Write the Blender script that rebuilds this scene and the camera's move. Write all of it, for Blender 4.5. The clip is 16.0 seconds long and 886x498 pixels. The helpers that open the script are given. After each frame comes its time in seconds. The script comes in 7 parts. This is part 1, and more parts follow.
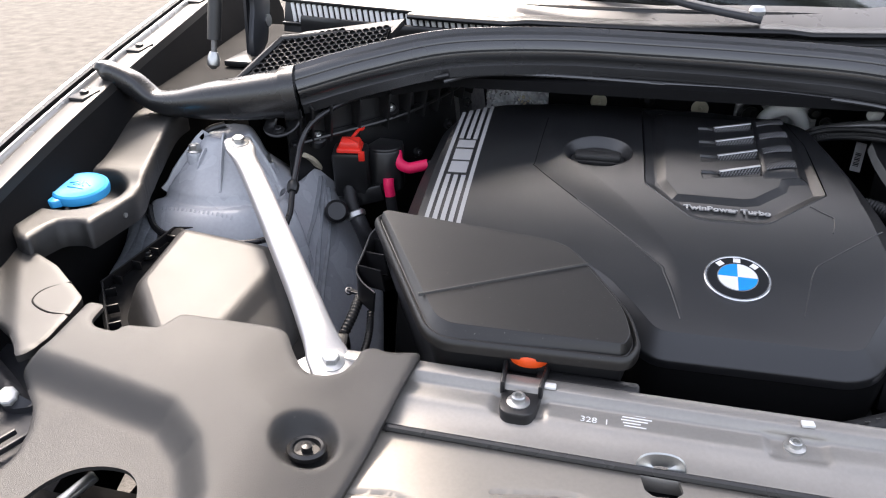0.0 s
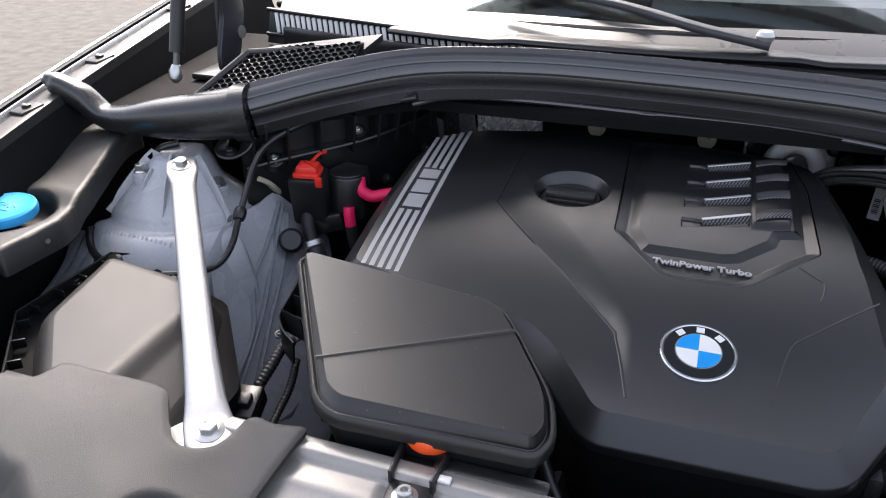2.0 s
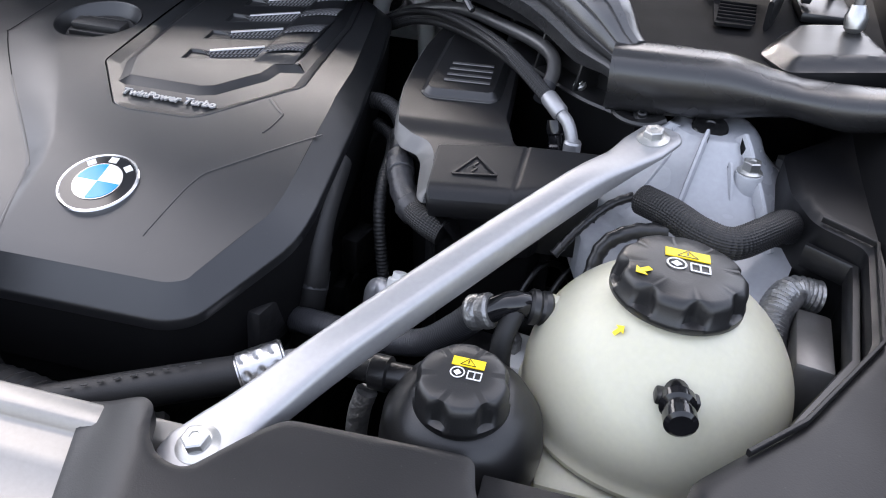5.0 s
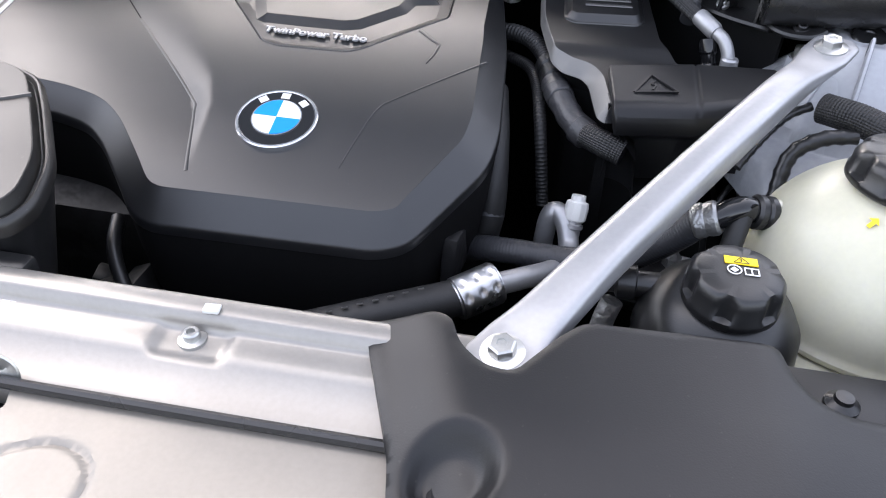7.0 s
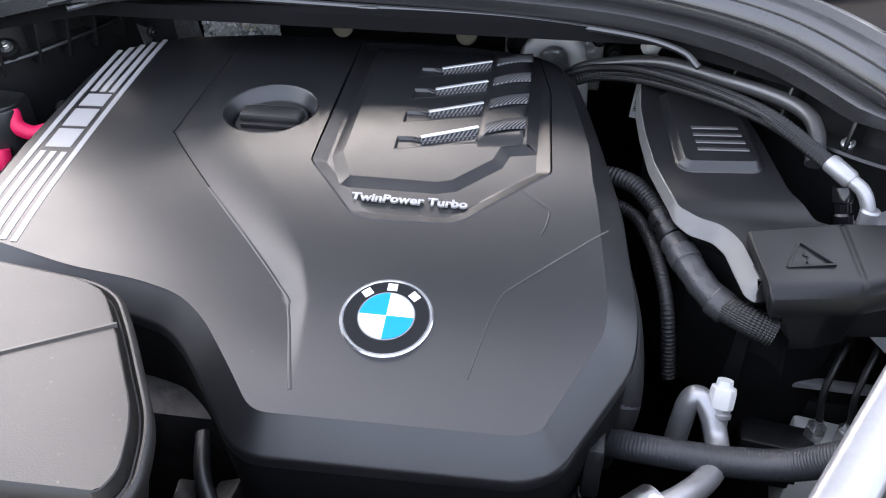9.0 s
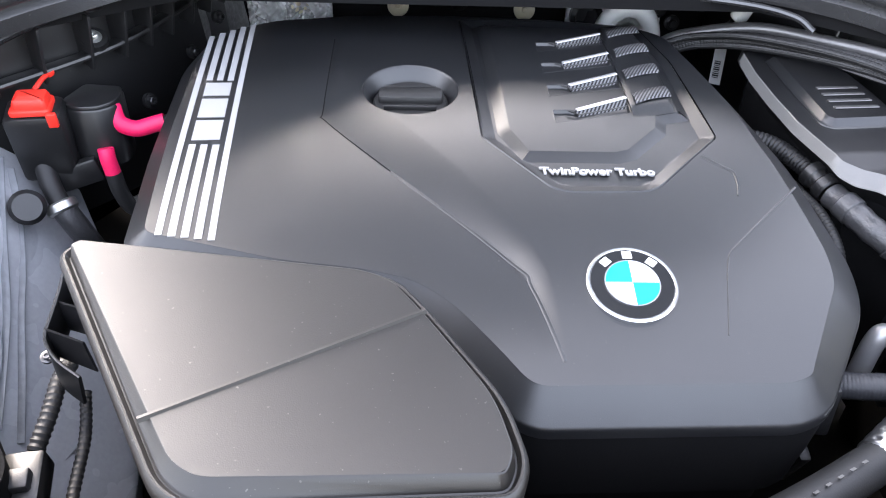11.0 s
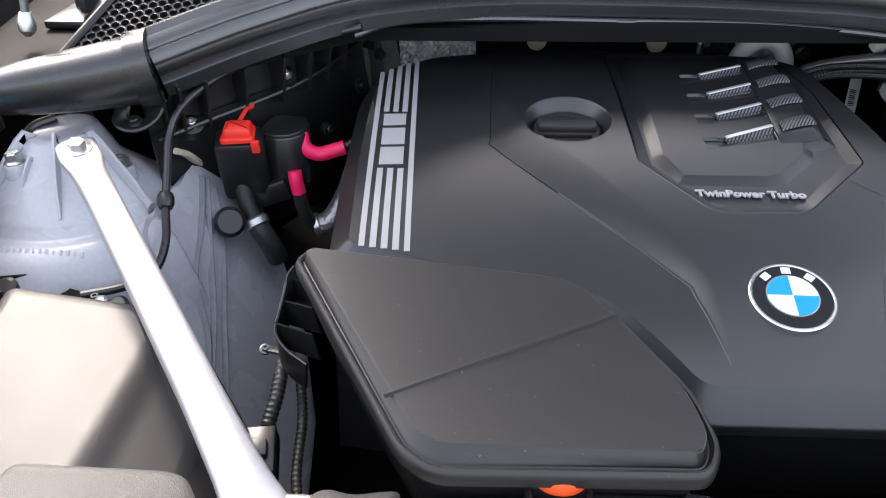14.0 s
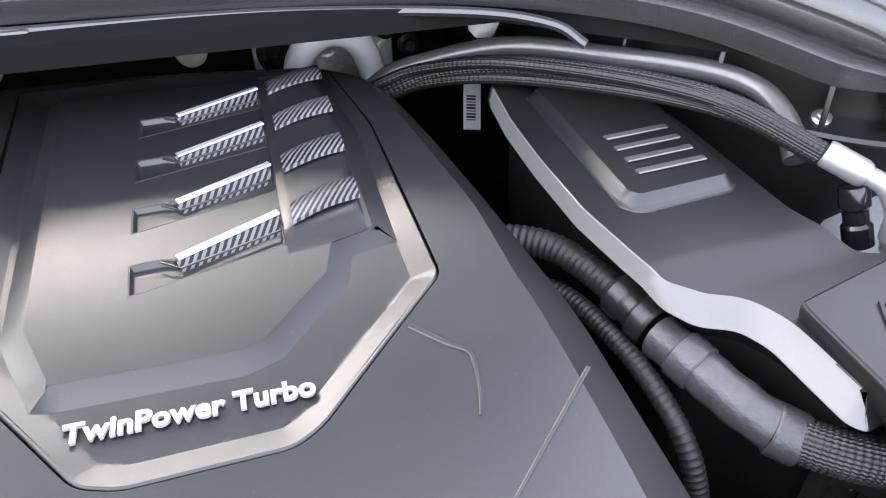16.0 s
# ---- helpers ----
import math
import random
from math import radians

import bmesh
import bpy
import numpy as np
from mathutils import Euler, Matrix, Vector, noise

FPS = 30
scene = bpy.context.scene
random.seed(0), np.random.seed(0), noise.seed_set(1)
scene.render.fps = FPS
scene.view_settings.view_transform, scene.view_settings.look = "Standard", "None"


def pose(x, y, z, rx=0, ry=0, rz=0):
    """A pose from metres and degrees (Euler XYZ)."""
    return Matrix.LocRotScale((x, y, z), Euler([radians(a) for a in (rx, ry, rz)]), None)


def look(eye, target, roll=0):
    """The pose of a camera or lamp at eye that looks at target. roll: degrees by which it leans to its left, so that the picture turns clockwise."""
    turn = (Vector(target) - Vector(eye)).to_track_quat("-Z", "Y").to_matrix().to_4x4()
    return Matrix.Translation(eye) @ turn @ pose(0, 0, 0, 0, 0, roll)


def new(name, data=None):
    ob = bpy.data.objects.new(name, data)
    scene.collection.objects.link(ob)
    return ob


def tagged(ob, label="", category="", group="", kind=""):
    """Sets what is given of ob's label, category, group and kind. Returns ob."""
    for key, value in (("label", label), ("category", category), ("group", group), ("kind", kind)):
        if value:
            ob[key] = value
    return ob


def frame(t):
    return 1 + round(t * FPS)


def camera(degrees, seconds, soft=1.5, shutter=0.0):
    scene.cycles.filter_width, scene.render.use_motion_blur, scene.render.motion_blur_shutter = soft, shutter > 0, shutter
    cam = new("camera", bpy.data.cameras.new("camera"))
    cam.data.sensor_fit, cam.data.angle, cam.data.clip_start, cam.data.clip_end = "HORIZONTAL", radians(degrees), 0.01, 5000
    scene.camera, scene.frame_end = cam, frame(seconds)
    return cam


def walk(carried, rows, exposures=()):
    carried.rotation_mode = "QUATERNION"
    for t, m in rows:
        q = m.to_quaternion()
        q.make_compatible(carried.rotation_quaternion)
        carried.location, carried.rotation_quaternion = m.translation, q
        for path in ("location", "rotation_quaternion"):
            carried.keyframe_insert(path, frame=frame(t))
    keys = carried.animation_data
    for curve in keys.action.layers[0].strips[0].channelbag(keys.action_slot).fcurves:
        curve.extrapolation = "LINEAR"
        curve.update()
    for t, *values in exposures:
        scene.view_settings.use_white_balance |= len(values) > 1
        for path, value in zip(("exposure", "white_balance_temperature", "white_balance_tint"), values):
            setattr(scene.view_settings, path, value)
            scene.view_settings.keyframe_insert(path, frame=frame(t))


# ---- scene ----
cam = camera(61.5, 16.0, soft=1.1)
PATH = [
    (0, (-0.027, -0.344, 1.336), (-0.48, 1.365, 0.401), -0.8),
    (0.5, (-0.107, -0.351, 1.354), (-0.603, 1.338, 0.406), -0.0),
    (1, (-0.103, -0.329, 1.352), (-0.59, 1.367, 0.412), -0.3),
    (1.5, (-0.053, -0.29, 1.35), (-0.568, 1.403, 0.417), -0.5),
    (2, (0.065, -0.211, 1.336), (-0.525, 1.459, 0.408), -0.4),
    (2.5, (0.144, -0.179, 1.327), (-0.513, 1.465, 0.396), -0.6),
    (3, (0.275, -0.213, 1.313), (-0.383, 1.41, 0.346), -0.4),
    (3.5, (0.406, -0.212, 1.302), (-0.165, 1.409, 0.279), 0.3),
    (4, (0.476, -0.133, 1.3), (0.014, 1.495, 0.233), 1.1),
    (4.2, (0.493, -0.09, 1.292), (0.09, 1.534, 0.197), 1.7),
    (6.3, (0.438, -0.052, 1.232), (0.088, 1.491, 0.009), 4.2),
    (6.5, (0.417, -0.067, 1.226), (0.08, 1.469, -0.01), 3.7),
    (7, (0.316, -0.123, 1.234), (0.076, 1.432, 0.0), 2.5),
    (7.5, (0.23, -0.141, 1.281), (0.033, 1.446, 0.08), 1.2),
    (8, (0.204, -0.092, 1.303), (-0.035, 1.526, 0.151), 0.7),
    (8.2, (0.2, -0.068, 1.301), (-0.058, 1.552, 0.156), 0.5),
    (10.3, (0.145, 0.007, 1.26), (0.145, 1.626, 0.086), 1.0),
    (10.5, (0.066, -0.01, 1.269), (0.11, 1.597, 0.079), 1.4),
    (11, (-0.059, -0.034, 1.277), (0.013, 1.578, 0.096), 2.1),
    (11.5, (-0.166, -0.059, 1.289), (-0.152, 1.566, 0.124), 2.6),
    (12, (-0.231, -0.071, 1.292), (-0.322, 1.56, 0.138), 2.2),
    (12.5, (-0.26, -0.079, 1.29), (-0.449, 1.548, 0.143), 1.3),
    (13, (-0.238, -0.095, 1.302), (-0.462, 1.533, 0.162), 0.2),
    (13.5, (-0.195, -0.097, 1.303), (-0.401, 1.54, 0.172), -0.7),
    (14, (-0.134, -0.1, 1.31), (-0.284, 1.544, 0.182), -1.4),
    (14.5, (-0.037, -0.089, 1.299), (-0.108, 1.567, 0.179), -2.0),
    (15, (0.094, -0.059, 1.291), (0.121, 1.585, 0.154), -2.4),
    (15.5, (0.151, 0.128, 1.232), (0.383, 1.732, 0.06), -1.7),
    (16, (0.137, 0.282, 1.186), (0.554, 1.859, 0.028), -0.9),
]
EXPOSURE = [(t, e, k, 14) for t, e, k in ((0, 2.2, 6750), (0.5, 2.05, 6700), (1.5, 1.75, 6500), (2.5, 2.1, 6500), (3.5, 2.42, 6500), (4.2, 2.42, 6500), (6.5, 2.6, 6600), (7, 2.6, 6600), (8.2, 2.75, 6500), (10.5, 3.62, 6650), (11, 3.75, 6650), (12, 3.38, 6850), (12.5, 3.0, 6950), (13, 2.84, 6900), (13.5, 2.57, 6850), (14.5, 2.85, 6600), (15, 3.3, 6600), (15.5, 3.3, 6600), (16, 3.95, 6800))]
walk(cam, [(t, look(eye, target, roll)) for t, eye, target, roll in PATH], EXPOSURE)

# world, sun and exposure
SUN_WAY = Vector((-0.30, 0.58, 0.76)).normalized()
world = bpy.data.worlds.new("sky")
scene.world = world
world.use_nodes = True
wn = world.node_tree
sky = wn.nodes.new("ShaderNodeTexSky")
sky.sky_type, sky.sun_disc = "NISHITA", False
sky.sun_elevation = math.asin(SUN_WAY.z)
sky.sun_rotation = math.atan2(SUN_WAY.x, SUN_WAY.y) % (2 * math.pi)
sky.dust_density = 4.0
haze = wn.nodes.new("ShaderNodeHueSaturation")
haze.inputs["Saturation"].default_value = 0.54
wn.links.new(sky.outputs[0], haze.inputs["Color"])
wn.links.new(haze.outputs[0], wn.nodes["Background"].inputs[0])
wn.nodes["Background"].inputs[1].default_value = 0.15
sun = new("sun", bpy.data.lights.new("sun", "SUN"))
sun.data.energy, sun.data.angle, sun.data.color = 1.9, radians(12), (1.0, 0.90, 0.78)
sun.matrix_world = look(SUN_WAY * 20, (0, 0, 0))


# materials
def surface(name, colour, rough, metal=0.0, grain=0.0, scale=900.0, vary=0.12, wear=0.06, dust=0.0, sss=0.0, spread=0.0, coat=0.0, gloss=0.5):
    """A surface with fine relief (grain, at scale per metre), a slow change of tone and gloss, and pale dust."""
    m = bpy.data.materials.new(name)
    m.use_nodes = True
    t = m.node_tree
    b = t.nodes["Principled BSDF"]
    geo = t.nodes.new("ShaderNodeNewGeometry")

    def noise_at(sc, detail=3.0):
        n = t.nodes.new("ShaderNodeTexNoise")
        n.inputs["Scale"].default_value, n.inputs["Detail"].default_value = sc, detail
        t.links.new(geo.outputs["Position"], n.inputs["Vector"])
        return n.outputs["Fac"]

    def span(fac, lo, hi, a, z):
        r = t.nodes.new("ShaderNodeMapRange")
        for k, v in zip(("From Min", "From Max", "To Min", "To Max"), (lo, hi, a, z)):
            r.inputs[k].default_value = v
        t.links.new(fac, r.inputs["Value"])
        return r.outputs["Result"]

    slow, fine = noise_at(9.0, 4.0), noise_at(scale, 2.0)
    tone = t.nodes.new("ShaderNodeHueSaturation")
    tone.inputs["Color"].default_value = (*colour, 1)
    add = t.nodes.new("ShaderNodeMath")
    add.operation = "ADD"
    t.links.new(span(slow, 0.3, 0.7, 1 - vary, 1 + vary), add.inputs[0])
    t.links.new(span(fine, 0.3, 0.7, -vary * 0.6, vary * 0.6), add.inputs[1])
    t.links.new(add.outputs[0], tone.inputs["Value"])
    out = tone.outputs["Color"]
    if dust:
        fleck = t.nodes.new("ShaderNodeMath")
        fleck.operation = "MAXIMUM"
        t.links.new(span(noise_at(420.0, 1.0), 0.74, 0.80, 0.0, dust), fleck.inputs[0])
        t.links.new(span(noise_at(150.0, 2.0), 0.775, 0.81, 0.0, dust * 1.6), fleck.inputs[1])
        specks = fleck.outputs[0]
        mix = t.nodes.new("ShaderNodeMixRGB")
        mix.inputs[2].default_value = (0.35, 0.33, 0.30, 1)
        t.links.new(specks, mix.inputs[0])
        t.links.new(out, mix.inputs[1])
        out = mix.outputs[0]
    t.links.new(out, b.inputs["Base Color"])
    t.links.new(span(noise_at(23.0, 2.0), 0.15, 0.85, max(0.02, rough - wear), rough + wear), b.inputs["Roughness"])
    b.inputs["Metallic"].default_value = metal
    b.inputs["Coat Weight"].default_value = coat
    b.inputs["Specular IOR Level"].default_value = gloss
    if sss:
        b.inputs["Subsurface Weight"].default_value, b.inputs["Subsurface Radius"].default_value = sss, (spread, spread, spread * 0.6)
        b.inputs["Subsurface Scale"].default_value = 1.0
    if grain:
        bump = t.nodes.new("ShaderNodeBump")
        bump.inputs["Strength"].default_value, bump.inputs["Distance"].default_value = 1.0, grain
        t.links.new(fine, bump.inputs["Height"])
        t.links.new(bump.outputs[0], b.inputs["Normal"])
    return m


M_COVER = surface("satin_black_plastic", (0.0070, 0.0074, 0.0084), 0.35, wear=0.03, grain=0.00005, scale=1500, dust=0.04, gloss=0.72)
M_LID = surface("fine_grained_plastic", (0.0085, 0.0075, 0.0066), 0.40, wear=0.03, grain=0.00008, scale=1300, dust=0.14, gloss=0.60)
M_GRAIN = surface("grained_black_plastic", (0.014, 0.0135, 0.013), 0.46, wear=0.03, grain=0.00020, scale=2300, dust=0.08, gloss=0.54)
M_PEBBLE = surface("pebbled_black_plastic", (0.014, 0.0135, 0.013), 0.46, wear=0.03, grain=0.00045, scale=1900, dust=0.08, gloss=0.54)
M_BLACK = surface("black_plastic", (0.011, 0.011, 0.0115), 0.34, grain=0.00006, scale=900, dust=0.05, gloss=0.55)
M_BOX = surface("dark_box_plastic", (0.008, 0.008, 0.0088), 0.36, grain=0.00006, scale=1200, gloss=0.36)
M_SHROUD = surface("smooth_shroud_plastic", (0.006, 0.006, 0.0068), 0.42, grain=0.00008, scale=1000, dust=0.04, gloss=0.40)
M_COWL = surface("glossy_cowl_plastic", (0.06, 0.06, 0.062), 0.30, wear=0.05, grain=0.00004, scale=900, gloss=0.62)
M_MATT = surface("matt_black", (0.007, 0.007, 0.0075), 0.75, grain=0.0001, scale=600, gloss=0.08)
M_MOULD = surface("black_moulded_rubber", (0.012, 0.012, 0.0125), 0.27, wear=0.05, grain=0.00008, scale=700, dust=0.05, gloss=0.75)
M_RUBBER = surface("black_rubber", (0.017, 0.017, 0.018), 0.28, grain=0.00004, scale=800)
M_SEAL = surface("aged_seal_rubber", (0.024, 0.024, 0.0245), 0.25, wear=0.06, grain=0.0001, scale=700, dust=0.06, gloss=1.0)
M_HOSE = surface("hose_rubber", (0.010, 0.010, 0.0105), 0.55, grain=0.0001, scale=800)
M_WRAP = surface("dark_fabric_tape", (0.030, 0.030, 0.032), 0.38, grain=0.0004, scale=400, vary=0.3, gloss=0.6)
M_BRAID = surface("braided_sleeve", (0.008, 0.008, 0.0085), 0.42, grain=0.0002, scale=900, vary=0.4, gloss=0.5)
# Lighter copy of the box plastic, for the bevel that catches the light.
M_LIT_EDGE = surface("lit_edge_plastic", (0.125, 0.122, 0.118), 0.34, vary=0.05)
M_PRIMER = surface("grey_body_primer", (0.38, 0.39, 0.412), 0.26, grain=0.00005, scale=220, vary=0.06)
M_PAINT = surface("silver_body_paint", (0.42, 0.41, 0.40), 0.28, metal=0.5, vary=0.04, wear=0.03, coat=0.6)
# Pale bluish tone picked for what the black plastics mirror.
M_HOOD = surface("hood_reflecting_paint", (0.50, 0.555, 0.63), 0.45, vary=0.04)
M_HINGE = surface("dark_hinge_paint", (0.035, 0.037, 0.042), 0.30, metal=0.3, vary=0.04, wear=0.03)
M_EDGE = surface("painted_flange", (0.022, 0.021, 0.020), 0.40, vary=0.06, gloss=0.35)
M_RAIL = surface("silver_painted_steel", (0.28, 0.265, 0.245), 0.34, metal=0.5, vary=0.05, grain=0.00005, scale=300)
M_PANEL = surface("grey_painted_panel", (0.25, 0.228, 0.198), 0.40, metal=0.3, vary=0.05, grain=0.00005, scale=300)
M_ALU = surface("cast_aluminium", (0.37, 0.37, 0.378), 0.40, metal=0.65, vary=0.05, grain=0.00004, scale=260)
M_DULL = surface("dull_grey_pipe", (0.14, 0.137, 0.135), 0.34, metal=0.6, vary=0.08, grain=0.00004, scale=200)
M_PIPE = surface("aluminium_pipe", (0.62, 0.62, 0.63), 0.30, metal=1.0, vary=0.08, grain=0.00004, scale=200)
M_ZINC = surface("zinc_plated_steel", (0.50, 0.50, 0.485), 0.32, metal=0.9, vary=0.08)
M_CHROME = surface("bright_trim", (0.62, 0.62, 0.63), 0.20, metal=1.0, vary=0.02, wear=0.02)
M_TRIM = surface("bright_louvre_edge", (0.60, 0.60, 0.60), 0.34, metal=0.7, vary=0.03)
M_STRIPE = surface("silver_print", (0.34, 0.34, 0.34), 0.40, metal=0.2, vary=0.03)
M_WHITE = surface("white_plastic", (0.66, 0.66, 0.64), 0.40, vary=0.03)
M_PRINT = surface("white_print", (0.75, 0.75, 0.75), 0.5, vary=0.03)
M_BLUE = surface("blue_plastic", (0.03, 0.34, 0.70), 0.36, grain=0.00005, vary=0.05)
M_ENAMEL = surface("blue_enamel", (0.004, 0.25, 0.63), 0.15, vary=0.02, wear=0.03)
M_GLOSS = surface("gloss_black", (0.008, 0.008, 0.009), 0.10, vary=0.05, wear=0.03)
M_RED = surface("red_plastic", (0.72, 0.030, 0.018), 0.40, grain=0.00005, vary=0.06)
M_PINK = surface("pink_sleeve", (0.82, 0.01, 0.10), 0.5, grain=0.0001, scale=500, vary=0.08)
M_ORANGE = surface("orange_rubber", (0.80, 0.085, 0.012), 0.38, vary=0.06)
M_YELLOW = surface("yellow_label", (0.85, 0.62, 0.01), 0.45, vary=0.03)
M_TANK = surface("milky_plastic", (0.50, 0.485, 0.38), 0.32, grain=0.00005, scale=250, vary=0.04, sss=0.35, spread=0.012)
M_SEALER = surface("grey_sealer", (0.16, 0.17, 0.185), 0.40, grain=0.0008, scale=110, vary=0.2)
M_FOIL = surface("embossed_foil", (0.80, 0.80, 0.80), 0.30, metal=0.6, grain=0.004, scale=110, vary=0.1)
M_SLEEVE = surface("aluminised_sleeve", (0.30, 0.30, 0.30), 0.38, metal=0.8, grain=0.002, scale=160, vary=0.25)
M_CREAM = surface("cream_plastic", (0.66, 0.60, 0.42), 0.5, vary=0.05)
M_TAN = surface("tan_foam", (0.45, 0.40, 0.30), 0.8, grain=0.0003, scale=400)
M_ENGINE = surface("dark_engine_metal", (0.014, 0.014, 0.015), 0.5, metal=0.3, grain=0.002, scale=60, vary=0.5)
M_LAMP = surface("lamp_housing", (0.030, 0.031, 0.035), 0.42, grain=0.0001, vary=0.15)
# Blue-grey stands in for the sky mirrored in the windscreen.
M_DASH = surface("sky_tinted_dashboard", (0.16, 0.18, 0.215), 0.55, vary=0.25)
M_ASPHALT = surface("asphalt", (0.072, 0.065, 0.056), 0.9, grain=0.003, scale=120, vary=0.34)


def carbon_weave():
    """Twill: two crossed bands that lie over one another."""
    m = surface("carbon_weave", (0.03, 0.03, 0.032), 0.42, vary=0.05, gloss=0.3)
    t = m.node_tree
    b = t.nodes["Principled BSDF"]
    geo = t.nodes.new("ShaderNodeNewGeometry")
    turn = t.nodes.new("ShaderNodeMapping")
    turn.inputs["Rotation"].default_value = (0, 0, radians(27))
    w = t.nodes.new("ShaderNodeTexWave")
    w.inputs["Scale"].default_value = 110
    w.inputs["Distortion"].default_value = 0.6
    w.inputs["Detail Scale"].default_value = 8
    r = t.nodes.new("ShaderNodeValToRGB")
    r.color_ramp.elements[0].position, r.color_ramp.elements[0].color = 0.42, (0.004, 0.004, 0.005, 1)
    r.color_ramp.elements[1].position, r.color_ramp.elements[1].color = 0.62, (0.13, 0.13, 0.135, 1)
    t.links.new(geo.outputs["Position"], turn.inputs["Vector"])
    t.links.new(turn.outputs[0], w.inputs["Vector"])
    t.links.new(w.outputs["Fac"], r.inputs["Fac"])
    t.links.new(r.outputs[0], b.inputs["Base Color"])
    return m


def clear_glass():
    m = bpy.data.materials.new("windscreen_glass")
    m.use_nodes = True
    b = m.node_tree.nodes["Principled BSDF"]
    b.inputs["Base Color"].default_value = (0.75, 0.85, 0.85, 1)
    b.inputs["Roughness"].default_value, b.inputs["Transmission Weight"].default_value = 0.02, 1.0
    b.inputs["IOR"].default_value = 1.75
    return m


M_CARBON, M_GLASS = carbon_weave(), clear_glass()


# shapes: each gives (points, faces)
def join(*gs):
    v, f = [], []
    for gv, gf in gs:
        n = len(v)
        v += [tuple(p) for p in gv]
        f += [tuple(i + n for i in q) for q in gf]
    return v, f


def moved(g, m):
    return [tuple(m @ Vector(p)) for p in g[0]], g[1]


def spline(pts, per=8):
    """A smooth line through the points."""
    p = [np.array(q, float) for q in pts]
    p = [2 * p[0] - p[1]] + p + [2 * p[-1] - p[-2]]
    out = []
    for i in range(1, len(p) - 2):
        a, b, c, d = p[i - 1:i + 3]
        for k in range(per):
            u = k / per
            out.append(0.5 * (2 * b + (c - a) * u + (2 * a - 5 * b + 4 * c - d) * u * u + (3 * b - a - 3 * c + d) * u ** 3))
    return out + [p[-2]]


def evenly(line, step):
    line = np.array(line, float)
    s = np.r_[0, np.cumsum(np.linalg.norm(np.diff(line, axis=0), axis=1))]
    k = max(2, int(round(s[-1] / step)) + 1)
    u = np.linspace(0, s[-1], k)
    return np.stack([np.interp(u, s, line[:, j]) for j in range(line.shape[1])], 1), u


def loft(line, section, caps=True, up=(0, 0, 1), carry=False):
    """section(i, u) gives ring points (side, height) at the i-th point, u from 0 to 1. carry: turn with the line, for hoses."""
    line = [Vector(p) for p in line]
    n, v, f, ring, side = len(line), [], [], 0, None
    for i, p in enumerate(line):
        t = (line[min(i + 1, n - 1)] - line[max(i - 1, 0)]).normalized()
        if side is None or not carry:
            u0 = Vector(up) if abs(t.dot(Vector(up))) < 0.98 else Vector((0, 1, 0))
            side = t.cross(u0).normalized()
        else:
            side = (side - t * side.dot(t)).normalized()
        rise = side.cross(t).normalized()
        pts = section(i, i / (n - 1))
        ring = len(pts)
        v += [tuple(p + side * a + rise * b) for a, b in pts]
    for i in range(n - 1):
        for k in range(ring):
            a, b = i * ring + k, i * ring + (k + 1) % ring
            f.append((a, b, b + ring, a + ring))
    if caps:
        f.append(tuple(range(ring))[::-1])
        f.append(tuple((n - 1) * ring + k for k in range(ring)))
    return v, [tuple(reversed(q)) for q in f]


def circle(r, n=14, squash=1.0):
    return [(r * math.cos(2 * math.pi * k / n), r * squash * math.sin(2 * math.pi * k / n)) for k in range(n)]


def rounded(w, h, n=20, power=4.0):
    """A rounded oblong of width w and height h."""
    out = []
    for k in range(n):
        a = 2 * math.pi * k / n
        c, s = math.cos(a), math.sin(a)
        out.append((w / 2 * math.copysign(abs(c) ** (2 / power), c), h / 2 * math.copysign(abs(s) ** (2 / power), s)))
    return out


def tube(pts, r, n=14, per=8, smooth=True, ends=True):
    line = spline(pts, per) if smooth else pts
    return loft(line, lambda i, u: circle(r(u) if callable(r) else r, n), ends, carry=True)


def corrugated(pts, r, pitch=0.005, deep=0.10, n=12, per=10):
    line, s = evenly(spline(pts, per), pitch / 4)
    wave = (1.0, 1.0 - deep * 0.6, 1.0 - deep, 1.0 - deep * 0.6)
    return loft(line, lambda i, u: circle(r * wave[i % 4], n), True, carry=True)


def braided(pts, r, pitch=0.004, strands=14, deep=0.06, n=96):
    """A hose with crossing strands woven round it."""
    line, s = evenly(spline(pts, 10), pitch / 6)

    def ring(i, u):
        out = []
        for k in range(n):
            a, w = 2 * math.pi * k / n, 2 * math.pi * s[i] / pitch / 2
            q = r * (1 + deep * math.sin(w + strands * a) * math.sin(w - strands * a))
            out.append((q * math.cos(a), q * math.sin(a)))
        return out

    return loft(line, ring, True, carry=True)


def lathe(profile, n=32, m=Matrix()):
    """Turns (radius, height) round the z axis."""
    v, f = [], []
    for r, z in profile:
        v += [(r * math.cos(2 * math.pi * k / n), r * math.sin(2 * math.pi * k / n), z) for k in range(n)]
    for i in range(len(profile) - 1):
        for k in range(n):
            a, b = i * n + k, i * n + (k + 1) % n
            f.append((a, b, b + n, a + n))
    f.append(tuple(range(n))[::-1])
    f.append(tuple((len(profile) - 1) * n + k for k in range(n)))
    return moved((v, f), m)


